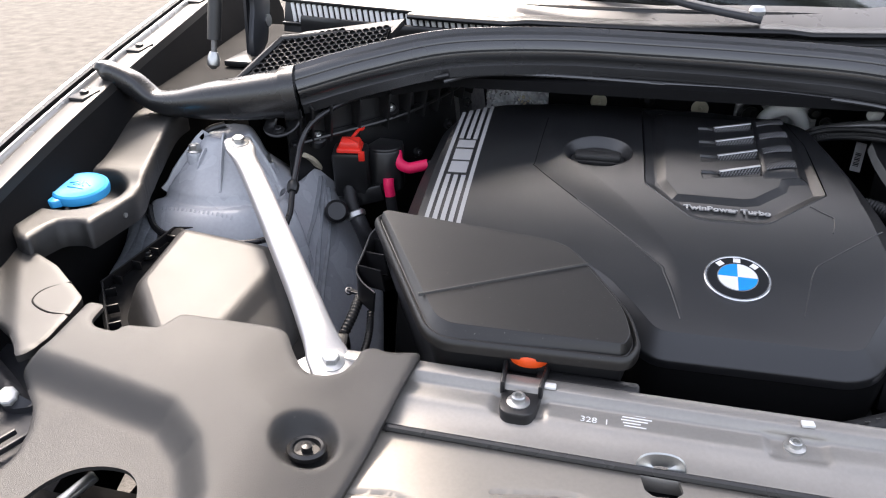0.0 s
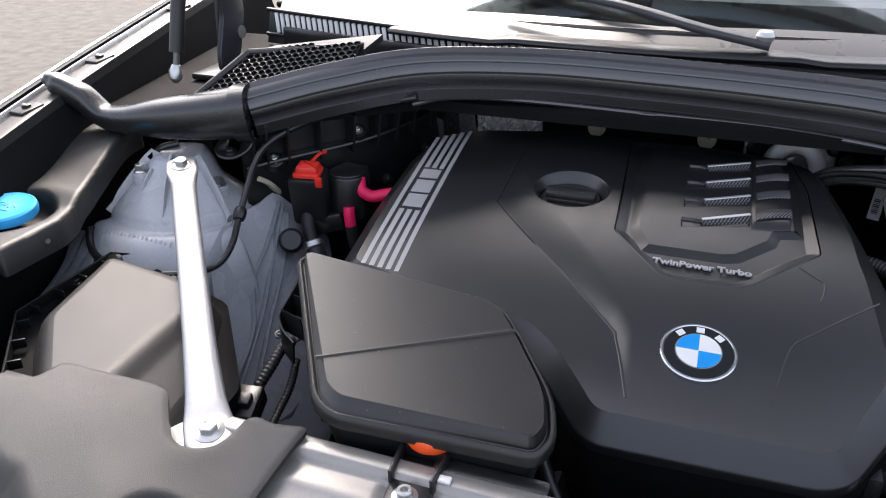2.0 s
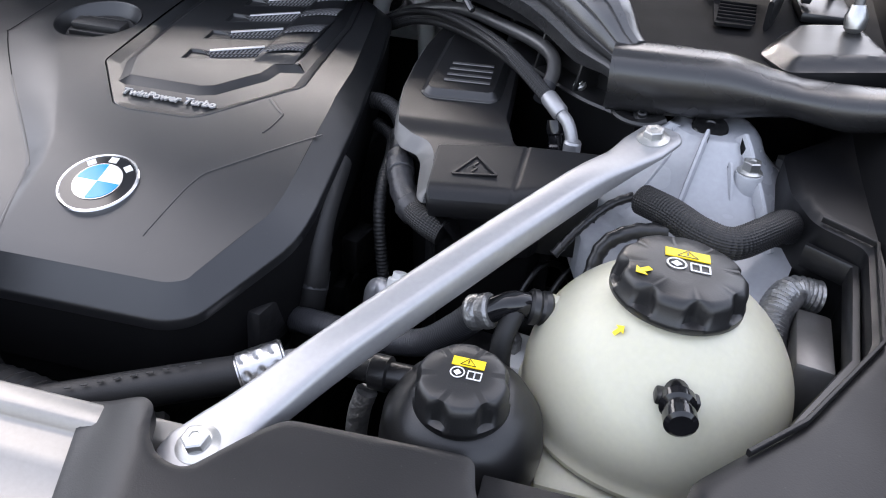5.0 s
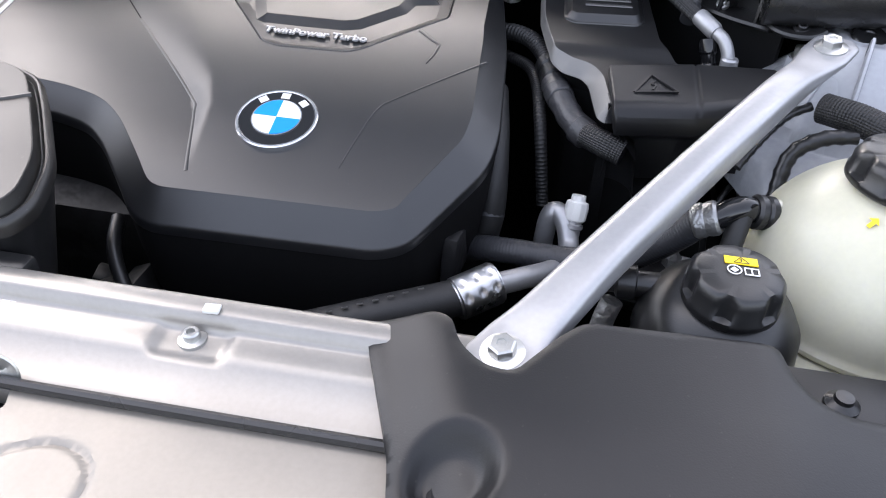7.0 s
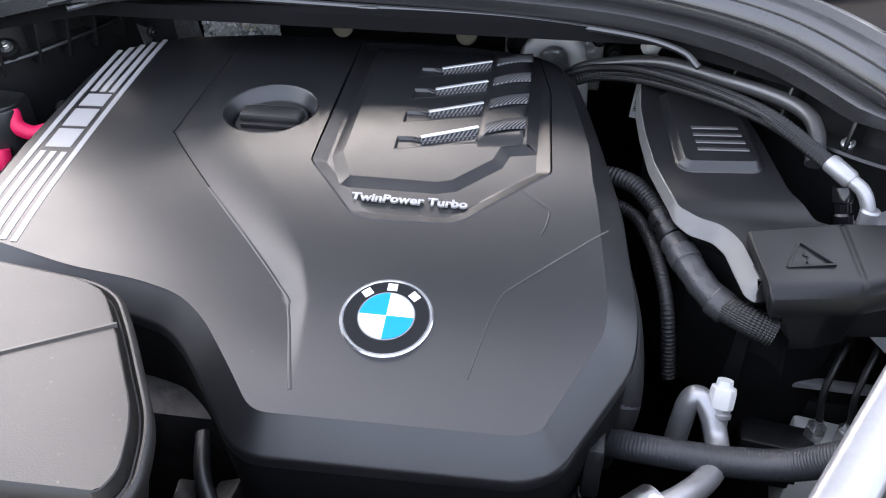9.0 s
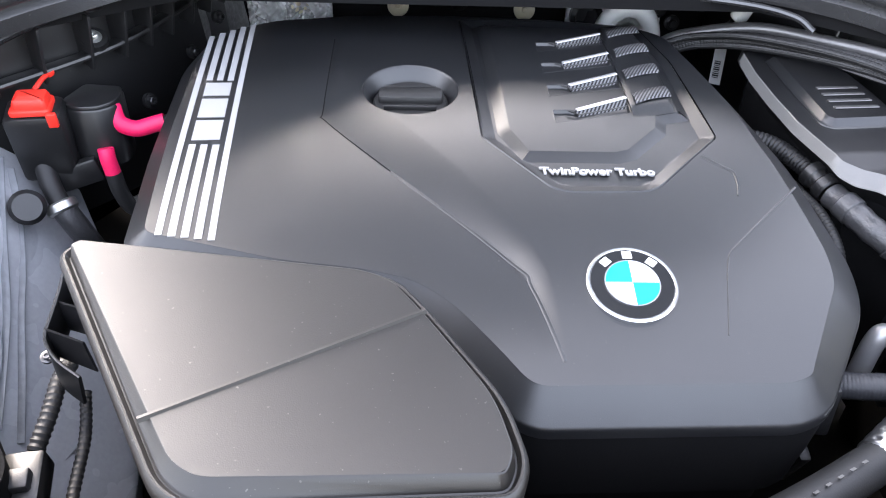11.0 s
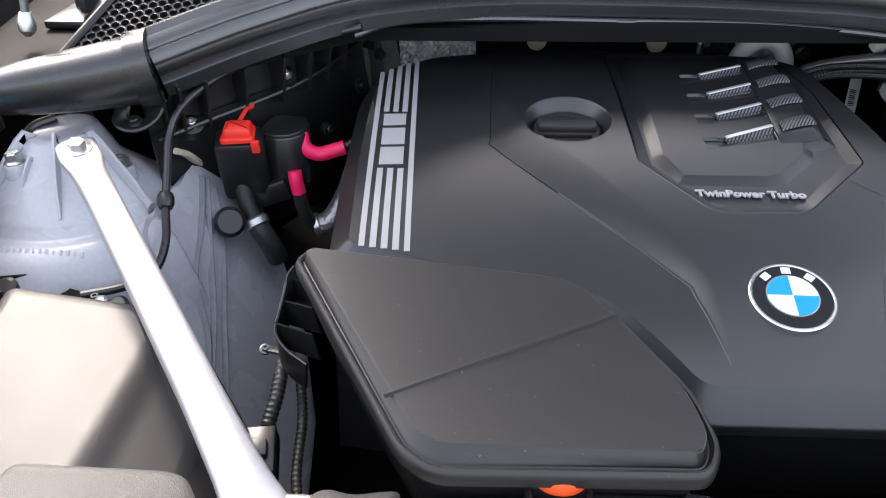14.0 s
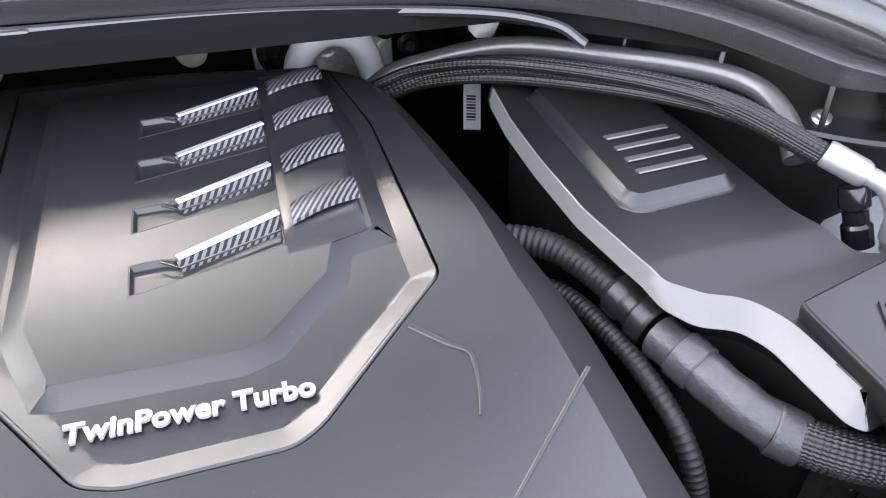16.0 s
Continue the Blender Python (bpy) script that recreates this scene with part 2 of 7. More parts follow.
def block(sx, sy, sz, edge=0.002, m=Matrix(), segs=2):
    """A box, centred, with rounded edges."""
    bm = bmesh.new()
    bmesh.ops.create_cube(bm, size=1.0, matrix=Matrix.Diagonal((sx, sy, sz, 1)))
    if edge:
        bmesh.ops.bevel(bm, geom=bm.edges[:], offset=edge, segments=segs, profile=0.5, affect="EDGES")
    bm.verts.index_update()
    g = [tuple(v.co) for v in bm.verts], [tuple(v.index for v in q.verts) for q in bm.faces]
    bm.free()
    return moved(g, m)


def soften(poly, r, n=5):
    """The outline with its corners rounded by r."""
    out, k = [], len(poly)
    for i in range(k):
        a, b, c = (np.array(poly[(i + j) % k], float) for j in (-1, 0, 1))
        ra = min(r, 0.45 * np.linalg.norm(a - b), 0.45 * np.linalg.norm(c - b))
        p, q = b + (a - b) / np.linalg.norm(a - b) * ra, b + (c - b) / np.linalg.norm(c - b) * ra
        for j in range(n + 1):
            u = j / n
            out.append(tuple((1 - u) ** 2 * p + 2 * u * (1 - u) * b + u * u * q))
    return out


def away(x, y, line, closed=False):
    """Distance of points from a line, and the nearest places on it."""
    best = np.full(x.shape, 1e9)
    bx, by = np.zeros_like(x), np.zeros_like(y)
    pts = list(line) + ([line[0]] if closed else [])
    for (ax, ay), (cx, cy) in zip(pts[:-1], pts[1:]):
        dx, dy = cx - ax, cy - ay
        u = np.clip(((x - ax) * dx + (y - ay) * dy) / max(dx * dx + dy * dy, 1e-12), 0, 1)
        qx, qy = ax + u * dx, ay + u * dy
        d = np.hypot(x - qx, y - qy)
        near = d < best
        best, bx, by = np.where(near, d, best), np.where(near, qx, bx), np.where(near, qy, by)
    return best, bx, by


def within(x, y, poly):
    hit = np.zeros(x.shape, bool)
    for (ax, ay), (cx, cy) in zip(poly, list(poly[1:]) + [poly[0]]):
        if ay != cy:
            hit ^= ((ay > y) != (cy > y)) & (x < (cx - ax) * (y - ay) / (cy - ay) + ax)
    return hit


def ease(v, a, b):
    u = np.clip((v - a) / (b - a), 0, 1)
    return u * u * (3 - 2 * u)


def sheet(poly, height, step=0.004, foot=None, holes=(), thick=None, lines=()):
    """A moulded sheet over an outline: height(x, y, d), with d the distance from the rim. foot: the rim's skirt goes down to it
    (a number or foot(x, y, z)); thick: a skirt of that depth. lines: (line, closed, offsets) that the mesh follows, for crisp edges."""
    px, py = [q[0] for q in poly], [q[1] for q in poly]
    xs, ys = np.arange(min(px) - step, max(px) + 2 * step, step), np.arange(min(py) - step, max(py) + 2 * step, step)
    gx, gy = np.meshgrid(xs, ys, indexing="ij")
    cx, cy = gx[:-1, :-1] + step / 2, gy[:-1, :-1] + step / 2
    keep = within(cx, cy, poly)
    for h in holes:
        keep &= ~within(cx, cy, h)
    used = np.zeros(gx.shape, int)
    for a in (0, 1):
        for b in (0, 1):
            used[a:a + keep.shape[0], b:b + keep.shape[1]] += keep
    rim = (used > 0) & (used < 4)
    rimd, rimx, rimy = away(gx, gy, poly, True)
    for h in holes:
        hd, hx, hy = away(gx, gy, h, True)
        near = hd < rimd
        rimx, rimy, rimd = np.where(near, hx, rimx), np.where(near, hy, rimy), np.where(near, hd, rimd)
    mark = np.where(rim, 1, 0)
    for k, (line, closed, offsets) in enumerate(lines):
        ld, lx, ly = away(gx, gy, line, closed)
        for j, c in enumerate(offsets):
            near = (np.abs(ld - c) < step * 0.5) & (mark == 0)
            s = c / np.maximum(ld, 1e-9)
            gx, gy = np.where(near, lx + (gx - lx) * s, gx), np.where(near, ly + (gy - ly) * s, gy)
            mark = np.where(near, 10 + 10 * k + j, mark)
    gx, gy = np.where(rim, rimx, gx), np.where(rim, rimy, gy)
    d = away(gx, gy, poly, True)[0]
    gz = height(gx, gy, d)
    ids = -np.ones(gx.shape, int)
    ids[used > 0] = np.arange(int((used > 0).sum()))
    v = [tuple(p) for p in np.stack([gx, gy, gz], -1)[used > 0]]
    f = []
    for i, j in np.argwhere(keep):
        q = [(i, j), (i + 1, j), (i + 1, j + 1), (i, j + 1)]
        k, m = [int(ids[a]) for a in q], [int(mark[a]) for a in q]
        if m[0] > 1 and m[0] == m[2] and m[1] != m[3]:
            f += [(k[0], k[1], k[2]), (k[0], k[2], k[3])]
        elif m[1] > 1 and m[1] == m[3] and m[0] != m[2]:
            f += [(k[0], k[1], k[3]), (k[1], k[2], k[3])]
        else:
            f.append(tuple(k))
    if foot is not None or thick:
        seen = set()
        for q in f:
            for a, b in zip(q, q[1:] + q[:1]):
                seen.discard((b, a)) if (b, a) in seen else seen.add((a, b))
        low = {}
        for a, b in sorted(seen):
            for k in (a, b):
                if k not in low:
                    x, y, z = v[k]
                    low[k] = len(v)
                    v.append((x, y, z - thick if thick else (foot(x, y, z) if callable(foot) else foot)))
            f.append((b, a, low[a], low[b]))
    return v, f


def inset(poly, width):
    """The outline drawn in by width (a number, or width(x, y))."""
    n, out = len(poly), []
    turn = 1 if sum(p[0] * q[1] - q[0] * p[1] for p, q in zip(poly, list(poly[1:]) + [poly[0]])) > 0 else -1
    for i in range(n):
        p, q, r = (np.array(poly[(i + j) % n], float) for j in (-1, 0, 1))
        a, b = (q - p) / max(np.linalg.norm(q - p), 1e-9), (r - q) / max(np.linalg.norm(r - q), 1e-9)
        t = a + b
        t = t / max(np.linalg.norm(t), 1e-9)
        w = (width(*q) if callable(width) else width) / max(0.6, float(t @ b))
        out.append((q[0] - t[1] * w * turn, q[1] + t[0] * w * turn))
    return out


def divided(poly, step):
    """A closed outline with its long sides cut into steps."""
    out = []
    for (ax, ay), (bx, by) in zip(poly, list(poly[1:]) + [poly[0]]):
        n = max(1, int(math.hypot(bx - ax, by - ay) / step))
        out += [(ax + (bx - ax) * k / n, ay + (by - ay) * k / n) for k in range(n)]
    return out


def rings(poly, base, steps):
    """Closed bands round an outline: steps of (inset, rise) over base(x, y)."""
    n, v, f = len(poly), [], []
    for w, dz in steps:
        v += [(x, y, float(base(np.array([x]), np.array([y]))[0]) + dz) for x, y in inset(poly, w)]
    for i in range(len(steps) - 1):
        f += [(i * n + k, i * n + (k + 1) % n, (i + 1) * n + (k + 1) % n, (i + 1) * n + k) for k in range(n)]
    return v, f


def ring_line(x, y, r, n=48):
    return [(x + r * math.cos(2 * math.pi * k / n), y + r * math.sin(2 * math.pi * k / n)) for k in range(n)]


def prism(poly, z0, z1, edge=0.0):
    """An upright block over an outline; edge: the width of a chamfer round its top."""
    n = len(poly)
    a = sum(p[0] * q[1] - q[0] * p[1] for p, q in zip(poly, list(poly[1:]) + [poly[0]]))
    poly = list(poly) if a > 0 else list(poly)[::-1]
    rings = [(0.0, z0), (0.0, z1)] if not edge else [(0.0, z0), (0.0, z1 - edge), (edge * 0.35, z1 - edge * 0.3), (edge, z1)]
    v, f = [], []
    for inset, z in rings:
        for i in range(n):
            p, q, r = (np.array(poly[(i + j) % n]) for j in (-1, 0, 1))
            t = r - p
            t = t / max(np.linalg.norm(t), 1e-9)
            v.append((q[0] - t[1] * inset, q[1] + t[0] * inset, z))
    for i in range(len(rings) - 1):
        for k in range(n):
            f.append((i * n + k, i * n + (k + 1) % n, (i + 1) * n + (k + 1) % n, (i + 1) * n + k))
    f.append(tuple(range(n))[::-1])
    f.append(tuple((len(rings) - 1) * n + k for k in range(n)))
    return v, f


def tilted(x, y, z, normal=(0, 0, 1), spin=0.0):
    """A pose at a place with its z axis along normal."""
    return Matrix.Translation((x, y, z)) @ Vector((0, 0, 1)).rotation_difference(Vector(normal)).to_matrix().to_4x4() @ pose(0, 0, 0, 0, 0, spin)


def aimed(a, b):
    """A pose at a whose z axis points at b."""
    return tilted(*a, Vector(b) - Vector(a))


def span(a, b):
    return (Vector(b) - Vector(a)).length


ORIGIN = {}


def thing(name, label, category, base, group="", kind=""):
    ob = new(name)
    ob.empty_display_size = 0.05
    ob.location = base
    ORIGIN[ob.name] = Vector(base)
    return tagged(ob, label, category, group, kind)


def part(name, g, material, parent, label="", sharp=32, kind=""):
    """One mesh under a thing or a part. Points are given in the world."""
    base = ORIGIN[parent.name]
    me = bpy.data.meshes.new(name)
    me.from_pydata([tuple(Vector(p) - base) for p in g[0]], [], g[1])
    bm = bmesh.new()
    bm.from_mesh(me)
    bmesh.ops.recalc_face_normals(bm, faces=bm.faces[:])
    for q in bm.faces:
        q.smooth = True
    for e in bm.edges:
        e.smooth = len(e.link_faces) == 2 and e.calc_face_angle(0) < radians(sharp)
    bm.to_mesh(me)
    bm.free()
    me.materials.append(material)
    ob = new(name, me)
    ob.parent = parent
    ORIGIN[ob.name] = base
    return tagged(ob, label, kind=kind)


def lettering(text, size, m, material, parent, name="lettering", deep=0.0008, bold=0.0, label=""):
    """Raised or printed letters, centred on the pose m."""
    c = bpy.data.curves.new(name, "FONT")
    c.body, c.size, c.extrude, c.offset = text, size, deep, bold
    c.align_x, c.align_y, c.resolution_u = "CENTER", "CENTER", 3
    tmp = bpy.data.objects.new("tmp", c)
    scene.collection.objects.link(tmp)
    me = bpy.data.meshes.new_from_object(tmp.evaluated_get(bpy.context.evaluated_depsgraph_get()))
    bpy.data.objects.remove(tmp)
    g = [tuple(m @ v.co) for v in me.vertices], [tuple(p.vertices) for p in me.polygons]
    bpy.data.meshes.remove(me)
    return part(name, g, material, parent, label, sharp=20)


def ribbon(line, width, rise, deep=0.002, height=None):
    """A flat strip along a line in plan, laid at height(x, y) plus rise."""
    pts = [(x, y, float(height(np.array([x]), np.array([y]))[0]) + rise) if height else (x, y, rise) for x, y in line]
    return loft(pts, lambda i, u: [(-width / 2, -deep), (width / 2, -deep), (width / 2, 0), (-width / 2, 0)])


def hex_bolt(name, at, r, parent, normal=(0, 0, 1), material=None, flange=1.55, tall=0.8):
    """A flanged hexagon bolt."""
    m = tilted(*at, normal, 20)
    head = part(name, lathe([(r * flange, 0), (r * flange, r * 0.18), (r * 1.12, r * 0.38), (r * 1.12, r * 0.4)], 28, m), material or M_ZINC, parent)
    part("bolt_head", lathe([(r * 1.1, r * 0.3), (r * 1.1, r * (0.3 + tall)), (r * 0.92, r * (0.4 + tall)), (r * 0.45, r * (0.42 + tall)), (r * 0.4, r * (0.3 + tall))], 6, m), material or M_ZINC, head, sharp=20)
    return head


def screw(name, at, r, parent, normal=(0, 0, 1), material=None):
    m = tilted(*at, normal)
    return part(name, lathe([(r, -r * 0.4), (r, r * 0.2), (r * 0.62, r * 0.3), (r * 0.6, r * 0.75), (r * 0.5, r * 0.85), (r * 0.3, r * 0.85), (r * 0.26, r * 0.5), (0.0005, r * 0.5)], 20, m), material or M_ZINC, parent)


# ground and car body
def plain(name, g, material, label, category, kind="structure"):
    """A single mesh that is a thing by itself."""
    me = bpy.data.meshes.new(name)
    me.from_pydata([tuple(p) for p in g[0]], [], g[1])
    me.materials.append(material)
    return tagged(new(name, me), label, category, kind=kind)


plain("ground", ([(-900, -900, 0), (900, -900, 0), (900, 900, 0), (-900, 900, 0)], [(0, 1, 2, 3)]), M_ASPHALT, "grey sunlit asphalt of a car park", "ground")
FENDER = [(-0.615, -0.22, 0.86), (-0.665, -0.05, 0.925), (-0.705, 0.15, 0.985), (-0.735, 0.36, 1.030), (-0.752, 0.56, 1.070), (-0.775, 0.76, 1.100), (-0.80, 0.95, 1.125), (-0.82, 1.15, 1.15)]


def fender(side):
    """A front wing: outer skin, folded flange with clips, and the inner wall of the bay."""
    at = lambda dx, dz: [(side * -(x + dx), y, z + dz) for x, y, z in spline(FENDER, 6)]
    f = thing("front_fender", "silver painted front fender with a folded edge", "fender", (side * 0.8, 0.4, 0.0), "front fenders")

    def strip(rows):
        n = len(rows[0])
        v = [p for r in rows for p in r]
        return v, [(i * n + k, i * n + k + 1, (i + 1) * n + k + 1, (i + 1) * n + k) for i in range(len(rows) - 1) for k in range(n - 1)]

    part("outer_skin", strip([at(-0.0285, 0.004), at(-0.0295, 0.0085), at(-0.033, 0.0095), at(-0.038, 0.006), at(-0.052, -0.014), at(-0.085, -0.09), at(-0.11, -0.25), at(-0.11, -0.70)]), M_PAINT, f)
    part("edge_bead", strip([at(-0.0105, -0.004), at(-0.0115, 0.003), at(-0.0135, 0.0055), at(-0.0165, 0.0055), at(-0.0180, 0.001)]), M_PAINT, f, "bright edge of the fender")
    part("shadow_gap", strip([at(-0.0180, 0.001), at(-0.020, -0.006), at(-0.027, -0.006), at(-0.0285, 0.004)]), M_MATT, f, "dark gap")
    part("flange", strip([at(0.024, -0.012), at(0.022, 0.0), at(0.018, 0.002), at(-0.008, 0.0), at(-0.0095, -0.003), at(-0.0105, -0.004)]), M_EDGE, f, "folded fender flange")
    part("inner_wall", strip([at(0.024, -0.012), at(0.030, -0.03), at(0.055, -0.10), at(0.06, -0.45)]), M_MATT, f)
    for y in (0.485, 0.641, 0.868):
        x, z = np.interp(y, [p[1] for p in FENDER], [p[0] for p in FENDER]), np.interp(y, [p[1] for p in FENDER], [p[2] for p in FENDER])
        c = part("clip", block(0.026, 0.034, 0.006, 0.002, pose(side * -(x + 0.004), y, z + 0.002, 8, 0, 8 * side)), M_EDGE, f)
        part("screw", lathe([(0.006, 0), (0.006, 0.003), (0.004, 0.004), (0.002, 0.003)], 12, pose(side * -(x + 0.004), y, z + 0.005)), M_BLACK, c)
    return f


fender(-1)
fender(1)

bay = thing("engine_bay", "dark painted engine bay sheet metal round the engine", "engine bay", (0, 0.4, 0.4), kind="structure")
part("bay_floor", block(1.5, 1.3, 0.02, 0.002, pose(0, 0.42, 0.42)), M_MATT, bay)
part("front_wall", block(1.34, 0.02, 0.42, 0.002, pose(0, 0.02, 0.64)), M_MATT, bay)
part("firewall", block(1.36, 0.02, 0.62, 0.002, pose(0, 1.01, 0.70)), M_MATT, bay)
for s in (-1, 1):
    part("side_wall", block(0.02, 0.36, 0.58, 0.002, pose(s * 0.60, 0.85, 0.73)), M_MATT, bay)
part("wheel_wall", block(0.02, 0.40, 0.44, 0.002, pose(0.585, 0.50, 0.64)), M_MATT, bay)
part("bumper", loft([(x, -0.28 + 0.25 * (x / 0.8) ** 2, 0.62) for x in np.linspace(-0.85, 0.85, 24)], lambda i, u: rounded(0.06, 0.46)), M_PAINT, bay)
part("lock_carrier", sheet([(-0.62, -0.26), (0.62, -0.26), (0.66, 0.0), (0.30, 0.03), (-0.30, 0.03), (-0.66, 0.0)], lambda x, y, d: 0.80 + 0.2 * y + 0 * x, 0.03, thick=0.02), M_MATT, bay)

# unseen raised hood at the back of the bay, placed to shape its light
HINGE, OPEN = (0.0, 1.05, 1.41), 67


def hood_panel():
    h = thing("hood", "unseen raised silver hood, its pale pressed underside set for reflections", "hood", HINGE)
    m = Matrix.Translation(HINGE) @ pose(0, 0, 0, -OPEN)
    shape = [(-0.70, 0.0), (-0.66, -0.35), (-0.60, -0.80), (-0.50, -1.02), (-0.25, -1.09), (0.25, -1.09), (0.50, -1.02), (0.60, -0.80), (0.66, -0.35), (0.70, 0.0), (0.3, 0.03), (-0.3, 0.03)]
    skin = lambda x, y, d: 0.05 - 0.05 * (x / 0.7) ** 2 - 0.08 * (y / 1.1) ** 2 - 0.02 * (1 - ease(d, 0, 0.05))
    part("outer_skin", moved(sheet(soften(shape, 0.06), lambda x, y, d: skin(x, y, d) + 0.03, 0.03, thick=0.035), m), M_PAINT, h)
    # Pressed inner panel, kept pale as a reflector over the bay.
    part("inner_panel", moved(sheet(soften([(x * 0.95, y * 0.97 - 0.015) for x, y in shape], 0.05), lambda x, y, d: skin(x, y, d) - 0.012, 0.03, thick=0.01), m), M_HOOD, h)
    # Added strip that keeps the lowest reflection dark.
    part("hinge_strip", moved(sheet([(-0.66, -0.05), (0.66, -0.05), (0.67, 0.0), (-0.67, 0.0)], lambda x, y, d: skin(x, y, d) - 0.03, 0.03, thick=0.01), m), M_BLACK, h, "black strip added along the hinge side for a dark reflection")


hood_panel()


def hinge(side):
    out = 0.035 if side > 0 else 0.0
    h = thing("bonnet_hinge", "dark pressed steel hinge beside the cowl", "hinge", (side * (0.66 + out), 0.78, 1.08), "bonnet hinges")
    arm = [(0.0, 0.0), (0.05, 0.015), (0.075, 0.08), (0.06, 0.17), (0.03, 0.26), (0.0, 0.26), (0.012, 0.16), (0.02, 0.08), (0.0, 0.03)]
    m = Matrix.Translation((side * (0.625 + out), 0.74, 1.05)) @ pose(0, 0, 0, 90, 0, 90)
    part("arm", moved(prism(soften(arm, 0.012), -0.004, 0.004, 0.001), m), M_HINGE, h)
    m2 = Matrix.Translation((side * (0.655 + out), 0.78, 1.04)) @ pose(0, 0, 0, 90, 0, 78)
    part("link", moved(prism(soften([(0, 0), (0.04, 0), (0.055, 0.12), (0.035, 0.27), (0.0, 0.27), (0.01, 0.12)], 0.012), -0.003, 0.003, 0.001), m2), M_HINGE, h)
    part("base_plate", block(0.05, 0.09, 0.010, 0.003, pose(side * (0.645 + out), 0.77, 1.045)), M_BLACK, h)
    part("pin", lathe([(0.010, 0), (0.010, 0.024), (0.007, 0.027)], 16, tilted(side * (0.62 + out), 0.80, 1.10, (side, 0, 0))), M_ZINC, h)
    s = thing("gas_strut", "black gas strut with a bright rod standing beside the hinge", "gas strut", (side * (0.655 + out), 0.672, 1.06), "gas struts")
    a, b = Vector((side * (0.655 + out), 0.672, 1.062)), Vector((side * (0.615 + out), 0.80, 1.62))
    part("rod", tube([a, a.lerp(b, 0.45)], 0.0045, 12, 2), M_DULL, s, "thin grey rod")
    part("cylinder", tube([a.lerp(b, 0.055), a.lerp(b, 1.0)], 0.0105, 16, 2), M_BLACK, s)
    part("ball_end", lathe([(0.003, -0.012), (0.009, -0.006), (0.010, 0.004), (0.006, 0.014)], 14, tilted(*a, b - a)), M_ZINC, s)


hinge(-1)
hinge(1)

# windscreen, cowl and wiper
ws = thing("windscreen", "clear curved windscreen reflecting the sky", "windscreen", (0, 1.0, 1.12))


def glass_at(u, k):
    x = -0.72 + 1.44 * u
    return x, 0.918 + 0.17 * (x / 0.72) ** 2 + 0.62 * k, 1.116 + 0.36 * k - 0.02 * (x / 0.72) ** 2


def curved(rows, cols, off, k0, k1):
    v = [tuple(Vector(glass_at(j / (cols - 1), k0 + (k1 - k0) * i / (rows - 1))) + Vector((0, -0.5, 0.86)) * off) for i in range(rows) for j in range(cols)]
    return v, [(i * cols + j, i * cols + j + 1, (i + 1) * cols + j + 1, (i + 1) * cols + j) for i in range(rows - 1) for j in range(cols - 1)]


pane = part("glass", join(curved(6, 24, 0.0, 0.0, 1.4), curved(6, 24, -0.005, 0.0, 1.4)), M_GLASS, ws)
pane.visible_shadow = False
part("black_border", curved(2, 24, -0.007, 0.0, 0.10), M_GLOSS, ws, "black printed border")
part("dashboard", curved(3, 24, -0.14, 0.0, 1.5), M_DASH, ws, "dashboard behind the glass, tinted with the sky's reflection")

part("glass_seal", tube([glass_at(u, -0.01) for u in np.linspace(0, 1, 16)], 0.007, 10, 3), M_RUBBER, ws, "black rubber edge of the glass")

cowl = thing("cowl_panel", "black plastic cowl panel below the windscreen", "cowl panel", (0, 0.86, 1.05))
part("cowl_top", sheet([(-0.66, 0.975), (-0.45, 0.925), (-0.30, 0.888), (-0.15, 0.862), (0, 0.85), (0.30, 0.862), (0.60, 0.93), (0.70, 1.09), (0.3, 0.950), (0, 0.923), (-0.3, 0.950), (-0.70, 1.09)], lambda x, y, d: 1.092 + 0.40 * (y - 0.85 - 0.28 * x * x), 0.012, thick=0.02), M_COWL, cowl)
part("cowl_front", loft([(x, 0.842 + 0.08 * (abs(x) / 0.6) ** 2, 1.050) for x in np.linspace(-0.62, 0.62, 30)], lambda i, u: rounded(0.012, 0.07)), M_BLACK, cowl)
# Shelf in matt black: the hood's shade over it is put into the colour.
part("cowl_shelf", sheet([(-0.74, 0.60), (-0.50, 0.60), (-0.30, 0.74), (0.30, 0.74), (0.50, 0.60), (0.74, 0.60), (0.76, 1.0), (-0.76, 1.0)], lambda x, y, d: 1.032 + 0.05 * (y - 0.6) + 0 * x, 0.02, thick=0.015), M_MATT, cowl)


part("front_strip", loft([(x, 0.848 + 0.30 * x * x, 1.100 + 0.004 * (abs(x) < 0.2)) for x in np.linspace(-0.40, 0.58, 30)], lambda i, u: rounded(0.052, 0.012, 12, 3.0)), M_BLACK, cowl, "dark front strip of the cowl", sharp=60)


